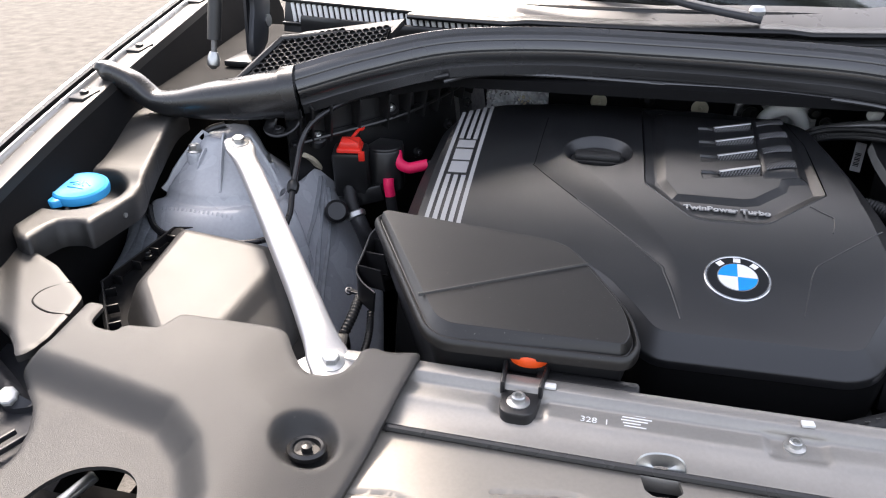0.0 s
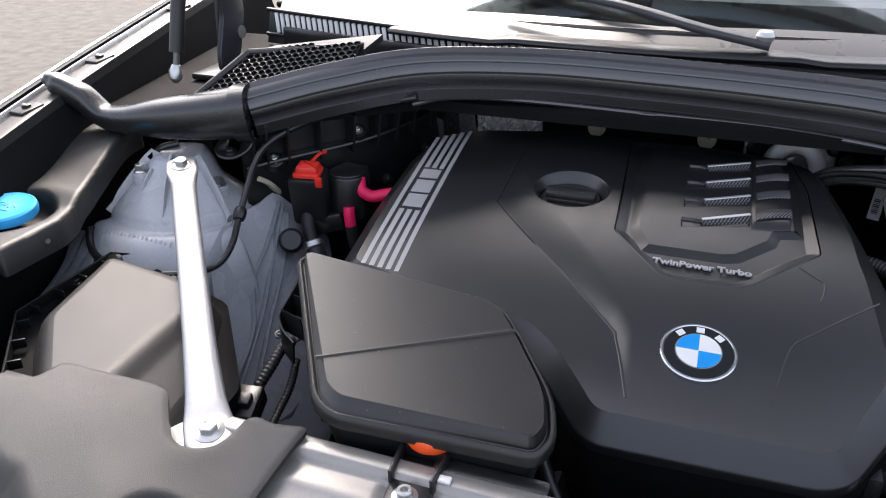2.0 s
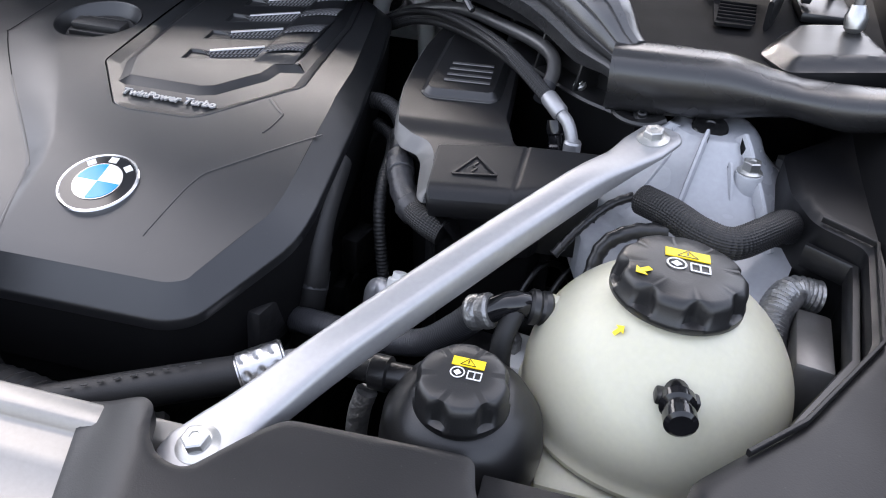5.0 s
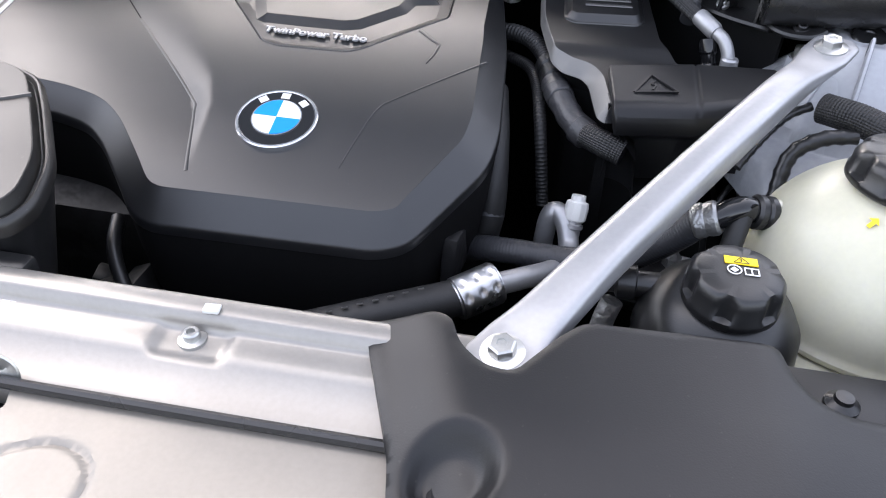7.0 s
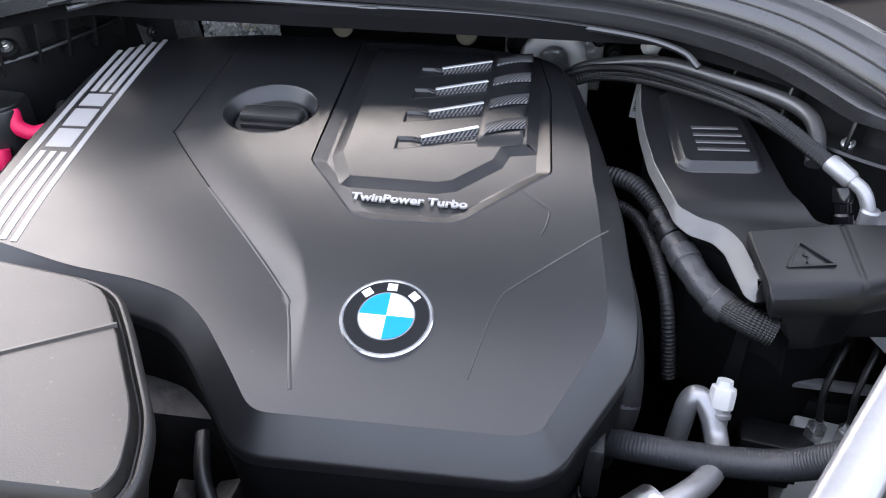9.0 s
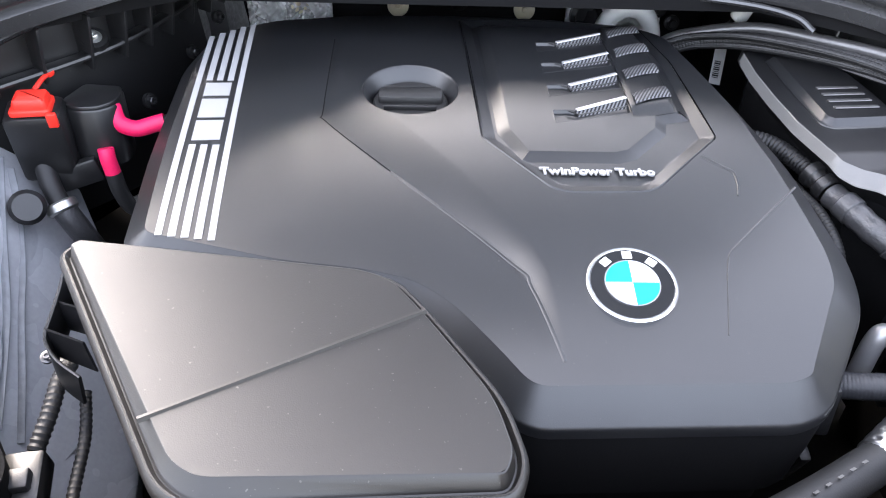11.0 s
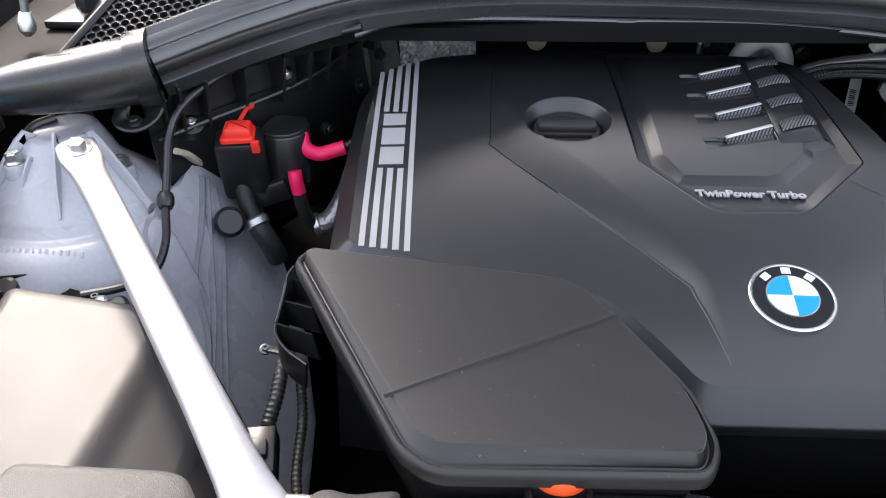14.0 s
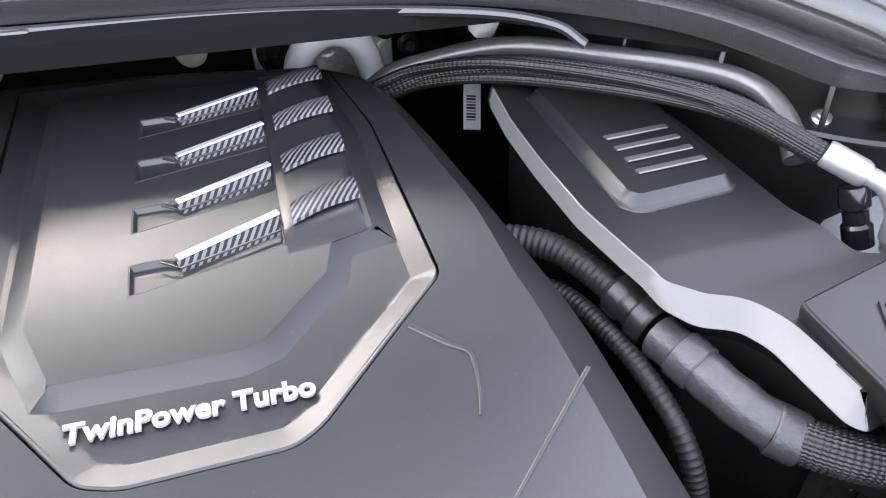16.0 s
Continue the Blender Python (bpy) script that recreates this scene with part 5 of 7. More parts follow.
# air filter housing
airbox = thing("air_filter_housing", "black plastic air filter housing with a sloping lid", "air filter box", (-0.47, 0.27, 0.78))
BOX = soften([(-0.556, 0.382), (-0.425, 0.364), (-0.350, 0.262), (-0.350, 0.140), (-0.440, 0.150), (-0.546, 0.268)], 0.012, 6)


def box_z(x, y):
    edge = x + 0.420 + 0.10 * (0.30 - y)
    return 0.931 + 0.115 * (y - 0.38) - 0.5 * np.maximum(edge, 0) * ease(edge, 0, 0.03)


part("lid", sheet(inset(BOX, 0.011), lambda x, y, d: box_z(x, y), 0.004), M_GRAIN, airbox, "sloping grained lid", sharp=70)
part("lid_side", rings(BOX, box_z, [(-0.022, -0.048), (-0.020, -0.044), (-0.009, -0.018), (-0.004, -0.0082), (0.0005, -0.0036), (0.0055, -0.0010), (0.011, 0.0)]), M_GRAIN, airbox, "drawn side of the lid", sharp=70)
FLANGE = soften([(-0.606, 0.432), (-0.565, 0.440), (-0.41, 0.392), (-0.315, 0.27), (-0.315, 0.12), (-0.47, 0.115), (-0.618, 0.285)], 0.012)
part("flange", sheet(FLANGE, lambda x, y, d: 0.878 + 0.05 * (y - 0.3) + 0.004 * (1 - ease(d, 0.002, 0.005)) + 0 * x, 0.005, foot=0.84), M_MATT, airbox)
part("base", prism([(x * 0.96 - 0.02, y * 0.96 + 0.01) for x, y in BOX], 0.76, 0.86), M_BLACK, airbox)
RIM = [(-0.560, 0.437), (-0.603, 0.429), (-0.615, 0.292), (-0.474, 0.120)]
part("flange_rim", loft([(x, y, 0.889 + 0.05 * (y - 0.3)) for x, y in RIM], lambda i, u: rounded(0.003, 0.014, 8)), M_BOX, airbox)
for (ax, ay), (bx, by) in zip(RIM[1:-1], RIM[2:]):
    way = Vector((bx - ax, by - ay, 0))
    n = int(way.length / 0.032)
    inward = Vector((-way.y, way.x, 0)).normalized()
    for k in range(n):
        p = Vector((ax, ay, 0)) + way * ((k + 0.5) / n) + inward * 0.007
        part("rib", block(0.014, 0.0024, 0.011, 0.0005, Matrix.Translation((p.x, p.y, 0.888 + 0.05 * (p.y - 0.3))) @ pose(0, 0, 0, 0, 0, math.degrees(math.atan2(inward.y, inward.x)))), M_BOX, airbox)
for x, y in ((-0.607, 0.372), (-0.505, 0.416)):
    screw("screw", (x, y, 0.888), 0.007, airbox, material=M_BLACK)
part("lid_sensor", lathe([(0.0065, 0), (0.0065, 0.007), (0.004, 0.009), (0.002, 0.008)], 14, tilted(-0.497, 0.412, 0.886, (0.1, -0.4, 1))), M_ZINC, airbox)
part("lid_sensor", lathe([(0.009, 0), (0.009, 0.008), (0.006, 0.010), (0.002, 0.010)], 14, tilted(-0.478, 0.408, 0.886, (0.1, -0.4, 1))), M_BLACK, airbox)


def strut_tower(s, label):
    """A domed strut top with radial ribs, stud nuts and the sheet metal round it."""
    t = thing("strut_tower", label, "strut tower", (s * 0.585, 0.56, 0.75), "strut towers")
    cx, cy = 0.585, 0.575
    shape = [(0.735, 0.33), (0.735, 0.68), (0.44, 0.70), (0.385, 0.60), (0.375, 0.44), (0.40, 0.36), (0.55, 0.33)] if s < 0 else [(0.735, 0.36), (0.735, 0.68), (0.50, 0.70), (0.478, 0.60), (0.474, 0.52), (0.50, 0.44), (0.60, 0.37)]

    def z(x, y, d):
        x = x * s
        r, turn = np.hypot(x - cx, y - cy), np.degrees(np.arctan2(y - cy, x - cx))
        fan = ease(turn, -155, -151) * (1 - ease(turn, *((-55, -51) if s < 0 else (-63, -59))))
        h = 0.990 - 0.062 * np.clip((r - 0.040) / 0.066, 0, 1) - (1 - fan) * (0.034 if s < 0 else 0.018) * ease(r, 0.028, 0.050)
        h = h - 0.010 * ease(r, 0.106, 0.1095) - (0.085 if s < 0 else 0.05) * ease(r, 0.122, 0.195) - (0.24 * ease(r, 0.162, 0.23) if s < 0 else 0.11 * ease(r, 0.185, 0.25))
        return h - 0.08 * ease(0.50 - x, 0.02, 0.12) * ease(r, 0.12, 0.18)

    poly = [(s * a, b) for a, b in shape]
    part("dome", sheet(poly, z, 0.004, foot=0.70 if s < 0 else 0.87, lines=[(ring_line(s * cx, cy, 0.040), True, (0.0,)), (ring_line(s * cx, cy, 0.107), True, (0.002,))]), M_PRIMER, t, sharp=60)
    for a, r0, r1, w, tall in ((-53 if s < 0 else -61, 0.030, 0.112, 0.0030, 0.012), (-78, 0.052, 0.076, 0.0020, 0.006), (-106, 0.030, 0.100, 0.0022, 0.012), (-152, 0.036, 0.114, 0.0034, 0.012), (-130, 0.055, 0.100, 0.0018, 0.003)):
        c, sn = math.cos(radians(a)), math.sin(radians(a))
        rows = []
        for k in range(9):
            r = r0 + (r1 - r0) * k / 8
            top = 0.990 - 0.062 * min(1.0, max(0.0, (r - 0.040) / 0.066)) + tall * min(1.0, 6 * k / 8, 3 * (1 - k / 8) + 0.15)
            rows.append((s * (cx + r * c), cy + r * sn, top))
        part("rib", loft(rows, lambda i, u: [(-w * 1.5, -0.030), (w * 1.5, -0.030), (w, -0.003), (w * 0.5, 0.0), (-w * 0.5, 0.0), (-w, -0.003)]), M_PRIMER, t, sharp=50)
    low = lambda x, y: float(z(np.array([s * x]), np.array([y]), 0)[0])
    for x, y in ((0.612, 0.520), (0.531, 0.568), (0.655, 0.60)):
        top = min(0.982, low(x, y) + 0.005)
        nut = hex_bolt("stud_nut", (s * x, y, top), 0.0070, t, flange=1.45, tall=1.1)
        part("boss", lathe([(0.0125, -0.03), (0.0120, -0.002), (0.0110, 0.0)], 20, pose(s * x, y, top)), M_PRIMER, nut)
    if s == -1:
        vin = thing("stamped_mark", "row of stamped marks in the strut tower", "stamping", (-0.575, 0.44, 0.92))
        for k in range(17):
            x, y = 0.632 - 0.0064 * k, 0.4530 - 0.004 * math.sin(k / 16 * 3.14)
            part("stamp", block(0.0016 + 0.0010 * (k * 7 % 3), 0.0007, 0.0045 + 0.001 * (k * 5 % 3), 0.0002, pose(-x, y, low(x, y) + 0.0004, -40)), M_PRIMER, vin)
        ln = thing("tower_wiring", "thin black wiring loom round the strut tower", "cable", (-0.66, 0.48, 0.85))
        way = [(0.595, 0.580), (0.618, 0.562), (0.640, 0.545), (0.657, 0.519), (0.663, 0.497), (0.664, 0.478), (0.656, 0.457), (0.642, 0.438), (0.622, 0.427), (0.600, 0.423)]
        part("loom", tube([(-x, y, low(x, y) + 0.006) for x, y in way], 0.0048, 10), M_RUBBER, ln)
        part("grommet", lathe([(0.011, 0), (0.011, 0.007), (0.007, 0.010), (0.001, 0.010)], 18, tilted(-0.594, 0.424, low(0.594, 0.424) + 0.002, (0, -0.5, 1))), M_BLACK, ln)
    return t


strut_tower(-1, "grey painted strut tower with radial ribs")
strut_tower(1, "pale grey strut tower with radial ribs and nuts")
apron = thing("wheel_apron", "grey painted apron sheet beside the strut tower", "body panel", (-0.42, 0.50, 0.80), kind="structure")


def apron_z(x, y):
    """The sheet falls away from the tower towards the engine, with a shallow fold."""
    u = x + 0.485 - 0.10 * (y - 0.50)
    return 0.925 - 1.9 * np.maximum(u, 0) - 0.008 * ease(u, 0.030, 0.040) + 0.05 * (y - 0.55) + 0.9 * np.minimum(u, 0)


part("sheet_metal", sheet([(-0.480, 0.46), (-0.415, 0.37), (-0.335, 0.36), (-0.345, 0.50), (-0.375, 0.60), (-0.425, 0.665), (-0.500, 0.630)], lambda x, y, d: apron_z(x, y), 0.006, thick=0.004), M_PRIMER, apron, sharp=50)
part("foam_pad", loft(spline([(-0.478, 0.586, 0.956), (-0.474, 0.600, 0.945), (-0.472, 0.616, 0.928), (-0.471, 0.634, 0.910)], 6), lambda i, u: rounded(0.010 - 0.004 * abs(u - 0.5), 0.007, 10)), M_TAN, apron, "tan foam strip")
sealer = thing("seam_sealer", "brushed grey seam sealer on the body joints", "seam sealer", (-0.44, 0.55, 0.85), kind="stuff")
rnd = random.Random(5)
for k in range(3):
    off = 0.018 * (k / 2 - 0.5)
    line = [(x + off * w + rnd.uniform(-0.004, 0.004), y + rnd.uniform(-0.006, 0.006)) for x, y, w in ((-0.462, 0.604, 0.7), (-0.456, 0.575, 0.9), (-0.448, 0.540, 1.0), (-0.436, 0.50, 1.1), (-0.424, 0.455, 1.2), (-0.415, 0.40, 1.2))]
    part("sealer_bead", loft(spline([(x, y, float(apron_z(np.array(x), np.array(y))) + rnd.uniform(0.000, 0.002)) for x, y in line], 8), lambda i, u: rounded(0.010, 0.003, 12, 2.2)), M_SEALER, sealer)
for k in range(6):
    off = 0.030 * (k / 5 - 0.5)
    line = [(x + off + rnd.uniform(-0.004, 0.004), y + rnd.uniform(-0.006, 0.006), z + rnd.uniform(-0.002, 0.002)) for x, y, z in ((-0.662, 0.46, 0.905), (-0.640, 0.40, 0.882), (-0.628, 0.34, 0.872))]
    part("sealer_bead", loft(spline(line, 8), lambda i, u: rounded(0.015, 0.003, 12, 2.2)), M_SEALER, sealer)

# washer filler tray
tray = thing("washer_tray", "black plastic tray round the washer filler", "tray", (-0.66, 0.40, 0.93))
TRAY = soften([(-0.715, 0.275), (-0.690, 0.262), (-0.672, 0.246), (-0.651, 0.240), (-0.656, 0.262), (-0.651, 0.290), (-0.627, 0.297), (-0.612, 0.290), (-0.608, 0.373), (-0.636, 0.461), (-0.650, 0.537), (-0.655, 0.585), (-0.735, 0.585), (-0.732, 0.44)], 0.008)
CAP = (-0.679, 0.367)


def tray_z(x, y, d):
    r = np.hypot(x - CAP[0], y - CAP[1])
    z = 0.972 + 0.16 * ease(y, 0.42, 0.56) * 0.22 + 0.010 * ease(y, 0.395, 0.43)
    z = z + 0.03 * (1 - ease(x, -0.735, -0.715))
    return z - 0.022 * (1 - ease(r, 0.044, 0.054)) - 0.004 * (1 - ease(d, 0, 0.005))


part("moulding", sheet(TRAY, tray_z, 0.003, thick=0.030), M_GRAIN, tray, sharp=60)
part("hole", lathe([(0.003, -0.001), (0.003, 0.0012), (0.0005, 0.0012)], 12, tilted(-0.6085, 0.350, 0.955, (1, -0.05, 0.0))), M_ZINC, tray)
part("hook", loft(spline([(-0.722, 0.222, 0.955), (-0.722, 0.230, 0.980), (-0.706, 0.237, 0.992), (-0.688, 0.230, 0.986), (-0.684, 0.218, 0.962)], 6), lambda i, u: rounded(0.020, 0.005, 10)), M_BLACK, tray)
m = tilted(*CAP, 0.968, (0.05, -0.1, 1))
cap = part("cap", lathe([(0.030, 0), (0.0335, 0.002), (0.0345, 0.008), (0.0335, 0.0125), (0.031, 0.0145), (0.029, 0.0135), (0.012, 0.0142), (0.0005, 0.0144)], 44, m), M_BLUE, tray, "bright blue washer fluid cap")
part("lip", moved(prism(soften([(-0.012, -0.030), (0.012, -0.030), (0.007, -0.043), (-0.007, -0.043)], 0.005), 0.002, 0.011, 0.002), m @ pose(0, 0, 0, 0, 0, -22)), M_BLUE, cap)
for k in range(5):
    part("symbol_mark", moved(block(0.0022, 0.010 - 0.002 * (k % 2), 0.0012, 0.0004), m @ pose(-0.010 + 0.005 * k, 0.004 - 0.003 * (k % 2), 0.0147, 0, 0, 28 * (k - 2))), M_BLUE, cap, "raised washer symbol")
part("symbol_bar", moved(block(0.022, 0.0022, 0.0012, 0.0004), m @ pose(0, -0.008, 0.0147)), M_BLUE, cap, "raised washer symbol")
part("tether", tube([(-0.672, 0.330, 0.966), (-0.668, 0.322, 0.961), (-0.672, 0.314, 0.958)], 0.003, 8), M_BLACK, cap)

# black bulkhead side panel with ribs, and the jump terminal on it
bulk = thing("bulkhead_panel", "black ribbed plastic bulkhead panel with screws", "panel", (-0.40, 0.70, 0.82))
WALL = [(-0.505, 0.592), (-0.470, 0.622), (-0.392, 0.712), (-0.350, 0.80), (-0.320, 0.90), (-0.305, 0.99)]
line = spline([(x, y, 0.93) for x, y in WALL], 8)
part("wall", loft(line, lambda i, u: rounded(0.008, 0.24, 14, 8)), M_BLACK, bulk)
part("ledge", loft([(p[0] + 0.012, p[1] - 0.010, 0.972 + 0.03 * k / (len(line) - 1)) for k, p in enumerate(line)], lambda i, u: rounded(0.016, 0.006, 10)), M_BLACK, bulk)
for k in range(3, len(line) - 2, 3):
    p, q = line[k], line[k + 1]
    t = (Vector(q) - Vector(p)).normalized()
    part("rib", block(0.0035, 0.028, 0.058, 0.001, Matrix.Translation((p[0] + 0.010, p[1] - 0.010, 1.000)) @ pose(0, 0, 0, 12, 0, math.degrees(math.atan2(t.y, t.x)))), M_BLACK, bulk)
for p in ((-0.464, 0.606, 0.978), (-0.383, 0.698, 0.998)):
    part("boss", lathe([(0.013, -0.012), (0.013, 0.0), (0.009, 0.001)], 18, tilted(*p, (0.3, -0.5, 1))), M_BLACK, bulk)
    screw("screw", p, 0.008, bulk, (0.3, -0.5, 1))
for p in ((-0.345, 0.71, 0.925), (-0.318, 0.80, 0.945), (-0.300, 0.86, 0.965)):
    screw("screw", p, 0.008, bulk, (0.9, -0.5, 0.2), M_BLACK)
part("lower_sheet", sheet([(-0.50, 0.56), (-0.42, 0.56), (-0.28, 0.80), (-0.30, 0.98), (-0.36, 0.98)], lambda x, y, d: 0.76 - 0.35 * (x + 0.45) + 0 * y, 0.01, thick=0.02), M_MATT, bulk)

bulk2 = thing("bulkhead_panel", "black plastic bulkhead panel beside the control box", "panel", (0.45, 0.66, 0.85))
line = spline([(0.520, 0.602, 0.93), (0.478, 0.632, 0.93), (0.410, 0.712, 0.93), (0.368, 0.80, 0.93), (0.340, 0.98, 0.93)], 8)
part("wall", loft(line, lambda i, u: rounded(0.008, 0.22, 14, 8)), M_BLACK, bulk2)
part("ledge", loft([(p[0] - 0.012, p[1] - 0.012, 0.982) for p in line[:20]], lambda i, u: rounded(0.034, 0.006, 10)), M_BLACK, bulk2)
for k in range(3, 20, 5):
    p, q = line[k], line[k + 1]
    part("rib", block(0.0035, 0.026, 0.050, 0.001, Matrix.Translation((p[0] - 0.010, p[1] - 0.010, 1.002)) @ pose(0, 0, 0, 12, 0, math.degrees(math.atan2(q[1] - p[1], q[0] - p[0])))), M_BLACK, bulk2)
part("closing_wall", block(0.36, 0.010, 0.19, 0.002, pose(0.60, 0.716, 0.940)), M_MATT, bulk2)
screw("screw", (0.461, 0.617, 0.989), 0.006, bulk2, (-0.3, -0.5, 1))
hook = thing("seal_bracket", "black bracket under the hood seal", "bracket", (0.515, 0.56, 0.98))
part("hook", loft(spline([(0.500, 0.590, 0.998), (0.506, 0.566, 0.990), (0.522, 0.556, 0.990), (0.536, 0.562, 0.994)], 6), lambda i, u: rounded(0.024, 0.006, 10)), M_BLACK, hook)
screw("screw", (0.520, 0.557, 0.993), 0.007, hook, (0, -0.4, 1), M_BLACK)

jump = thing("jump_terminal", "black terminal box with a red positive cap", "terminal box", (-0.42, 0.62, 0.89))
part("box", block(0.052, 0.040, 0.075, 0.007, pose(-0.420, 0.620, 0.925, 10, 0, 12)), M_BLACK, jump)
part("side_box", prism(soften([(-0.404, 0.642), (-0.399, 0.630), (-0.384, 0.623), (-0.366, 0.625), (-0.353, 0.636), (-0.350, 0.652), (-0.356, 0.676), (-0.396, 0.680)], 0.006), 0.892, 0.954, 0.003), M_BLACK, jump, "rounded side box")
part("side_lid", prism(soften([(-0.403, 0.642), (-0.398, 0.631), (-0.384, 0.624), (-0.366, 0.626), (-0.354, 0.637), (-0.351, 0.652), (-0.357, 0.675), (-0.395, 0.679)], 0.006), 0.9535, 0.9575, 0.0015), M_BLACK, jump, "flat lid")
part("bracket", block(0.050, 0.012, 0.026, 0.003, pose(-0.398, 0.616, 0.888, 0, -14, 14)), M_BLACK, jump)
capm = Matrix.Translation((-0.417, 0.613, 0.962)) @ pose(0, 0, 0, 8, 0, 12) @ Matrix.Scale(0.88, 4)
rc = part("red_cap", join(moved(prism(soften([(-0.022, -0.017), (0.019, -0.019), (0.020, 0.015), (-0.019, 0.017)], 0.005), 0, 0.006, 0.002), capm), moved(prism(soften([(-0.018, -0.013), (0.017, -0.016), (0.018, 0.012), (-0.016, 0.014)], 0.006), 0.005, 0.017, 0.006), capm)), M_RED, jump, "red positive terminal cap")
part("lip", moved(block(0.010, 0.006, 0.016, 0.001), capm @ pose(0.020, -0.021, -0.004)), M_RED, rc)
part("strap", tube([(-0.419, 0.626, 0.973), (-0.416, 0.640, 0.978), (-0.4145, 0.648, 0.979)], 0.0024, 8), M_RED, rc)
part("ring", lathe([(0.0025, 0), (0.0052, 0), (0.0052, 0.003), (0.0025, 0.003)], 16, tilted(-0.414, 0.652, 0.979, (0.2, -0.4, 1))), M_RED, rc)
pk = thing("battery_cable", "black cable with pink sleeves and foil heat sleeve", "cable", (-0.36, 0.64, 0.83))
part("pink_sleeve", tube([(-0.359, 0.646, 0.950), (-0.354, 0.641, 0.934), (-0.340, 0.643, 0.926), (-0.324, 0.646, 0.929), (-0.311, 0.649, 0.932)], 0.0082, 16), M_PINK, pk, "pink rubber sleeve")
part("conduit", corrugated([(-0.312, 0.649, 0.932), (-0.295, 0.66, 0.936), (-0.27, 0.68, 0.935)], 0.0055), M_BLACK, pk)
part("pink_sleeve", tube([(-0.364, 0.620, 0.916), (-0.363, 0.617, 0.906), (-0.361, 0.616, 0.889)], 0.0078, 16), M_PINK, pk, "pink rubber sleeve")
part("cable", tube([(-0.3612, 0.616, 0.891), (-0.359, 0.616, 0.870), (-0.354, 0.619, 0.850), (-0.345, 0.625, 0.840)], 0.0080, 14), M_HOSE, pk)
part("heat_sleeve", tube([(-0.347, 0.625, 0.840), (-0.330, 0.632, 0.848), (-0.315, 0.650, 0.870), (-0.305, 0.665, 0.895)], 0.013, 16), M_SLEEVE, pk, "crinkled foil heat sleeve")
part("ring", lathe([(0.0125, 0), (0.0148, 0.002), (0.0148, 0.008), (0.0125, 0.010)], 18, aimed((-0.352, 0.625, 0.840), (-0.335, 0.630, 0.845))), M_ZINC, pk)
hs = thing("heater_hose", "black hose with a foil-wrapped end below the terminal box", "hose", (-0.40, 0.58, 0.80))
part("hose", tube([(-0.424, 0.612, 0.905), (-0.416, 0.598, 0.885), (-0.405, 0.588, 0.862)], 0.0095, 14), M_HOSE, hs)
part("heat_sleeve", tube([(-0.408, 0.590, 0.868), (-0.400, 0.587, 0.853), (-0.394, 0.588, 0.836), (-0.392, 0.596, 0.815)], 0.0120, 16), M_WRAP, hs, "dark wrapped sleeve")
part("clamp", lathe([(0.0125, 0), (0.0152, 0.002), (0.0152, 0.009), (0.0125, 0.011)], 18, aimed((-0.410, 0.592, 0.871), (-0.398, 0.582, 0.85))), M_ZINC, hs, "bright hose clamp")
part("plug", lathe([(0.017, 0), (0.017, 0.010), (0.013, 0.014), (0.001, 0.014)], 24, tilted(-0.432, 0.575, 0.875, (0.4, -0.7, 0.5))), M_BLACK, hs, "round black grommet")

# bonnet cable along the bulkhead, brake line round the tower, wiring by the intake box
rel = thing("release_cable", "thin black hood release cable with clips", "cable", (-0.47, 0.52, 0.80))
part("cable", tube([(-0.288, 0.690, 1.056), (-0.330, 0.690, 1.046), (-0.368, 0.678, 1.040), (-0.408, 0.650, 1.030), (-0.441, 0.618, 1.019), (-0.464, 0.588, 1.003), (-0.474, 0.570, 0.980), (-0.472, 0.550, 0.962), (-0.466, 0.512, 0.932), (-0.458, 0.480, 0.912), (-0.461, 0.452, 0.898), (-0.482, 0.432, 0.893), (-0.52, 0.42, 0.89)], 0.0042, 10), M_RUBBER, rel)
for p, q in (((-0.368, 0.678, 1.040), (-0.385, 0.668, 1.036)), ((-0.467, 0.517, 0.936), (-0.465, 0.507, 0.929))):
    part("clip", lathe([(0.007, -0.008), (0.0085, -0.004), (0.0085, 0.004), (0.007, 0.008)], 12, aimed(p, q)), M_BLACK, rel)
br = thing("seal_bracket", "black bracket under the hood seal", "bracket", (-0.505, 0.575, 0.98))
part("hook", loft(spline([(-0.515, 0.585, 1.02), (-0.520, 0.572, 0.998), (-0.505, 0.566, 0.992), (-0.490, 0.574, 0.998), (-0.483, 0.588, 1.015)], 6), lambda i, u: rounded(0.020, 0.005, 10)), M_BLACK, br)
screw("screw", (-0.505, 0.570, 0.996), 0.008, br, (0, -0.4, 1), M_BLACK)
wr = thing("sensor_plug", "black plug with a ribbed conduit beside the intake box", "plug", (-0.312, 0.29, 0.80))
part("conduit", corrugated([(-0.318, 0.372, 0.868), (-0.312, 0.345, 0.880), (-0.310, 0.318, 0.875), (-0.313, 0.295, 0.864)], 0.0062, 0.0045, 0.14), M_HOSE, wr)
part("plug", block(0.026, 0.040, 0.024, 0.003, pose(-0.315, 0.276, 0.852, 15, 0, 10)), M_BLACK, wr)
part("grey_latch", block(0.016, 0.014, 0.010, 0.002, pose(-0.314, 0.270, 0.866, 15, 0, 10)), M_LAMP, wr)
part("socket", block(0.034, 0.030, 0.030, 0.004, pose(-0.322, 0.245, 0.838, 15, 0, 10)), M_BLACK, wr)
part("conduit", corrugated([(-0.300, 0.350, 0.862), (-0.292, 0.318, 0.850), (-0.285, 0.26, 0.835), (-0.26, 0.215, 0.83), (-0.21, 0.20, 0.83)], 0.0045, 0.0045, 0.14), M_HOSE, wr)
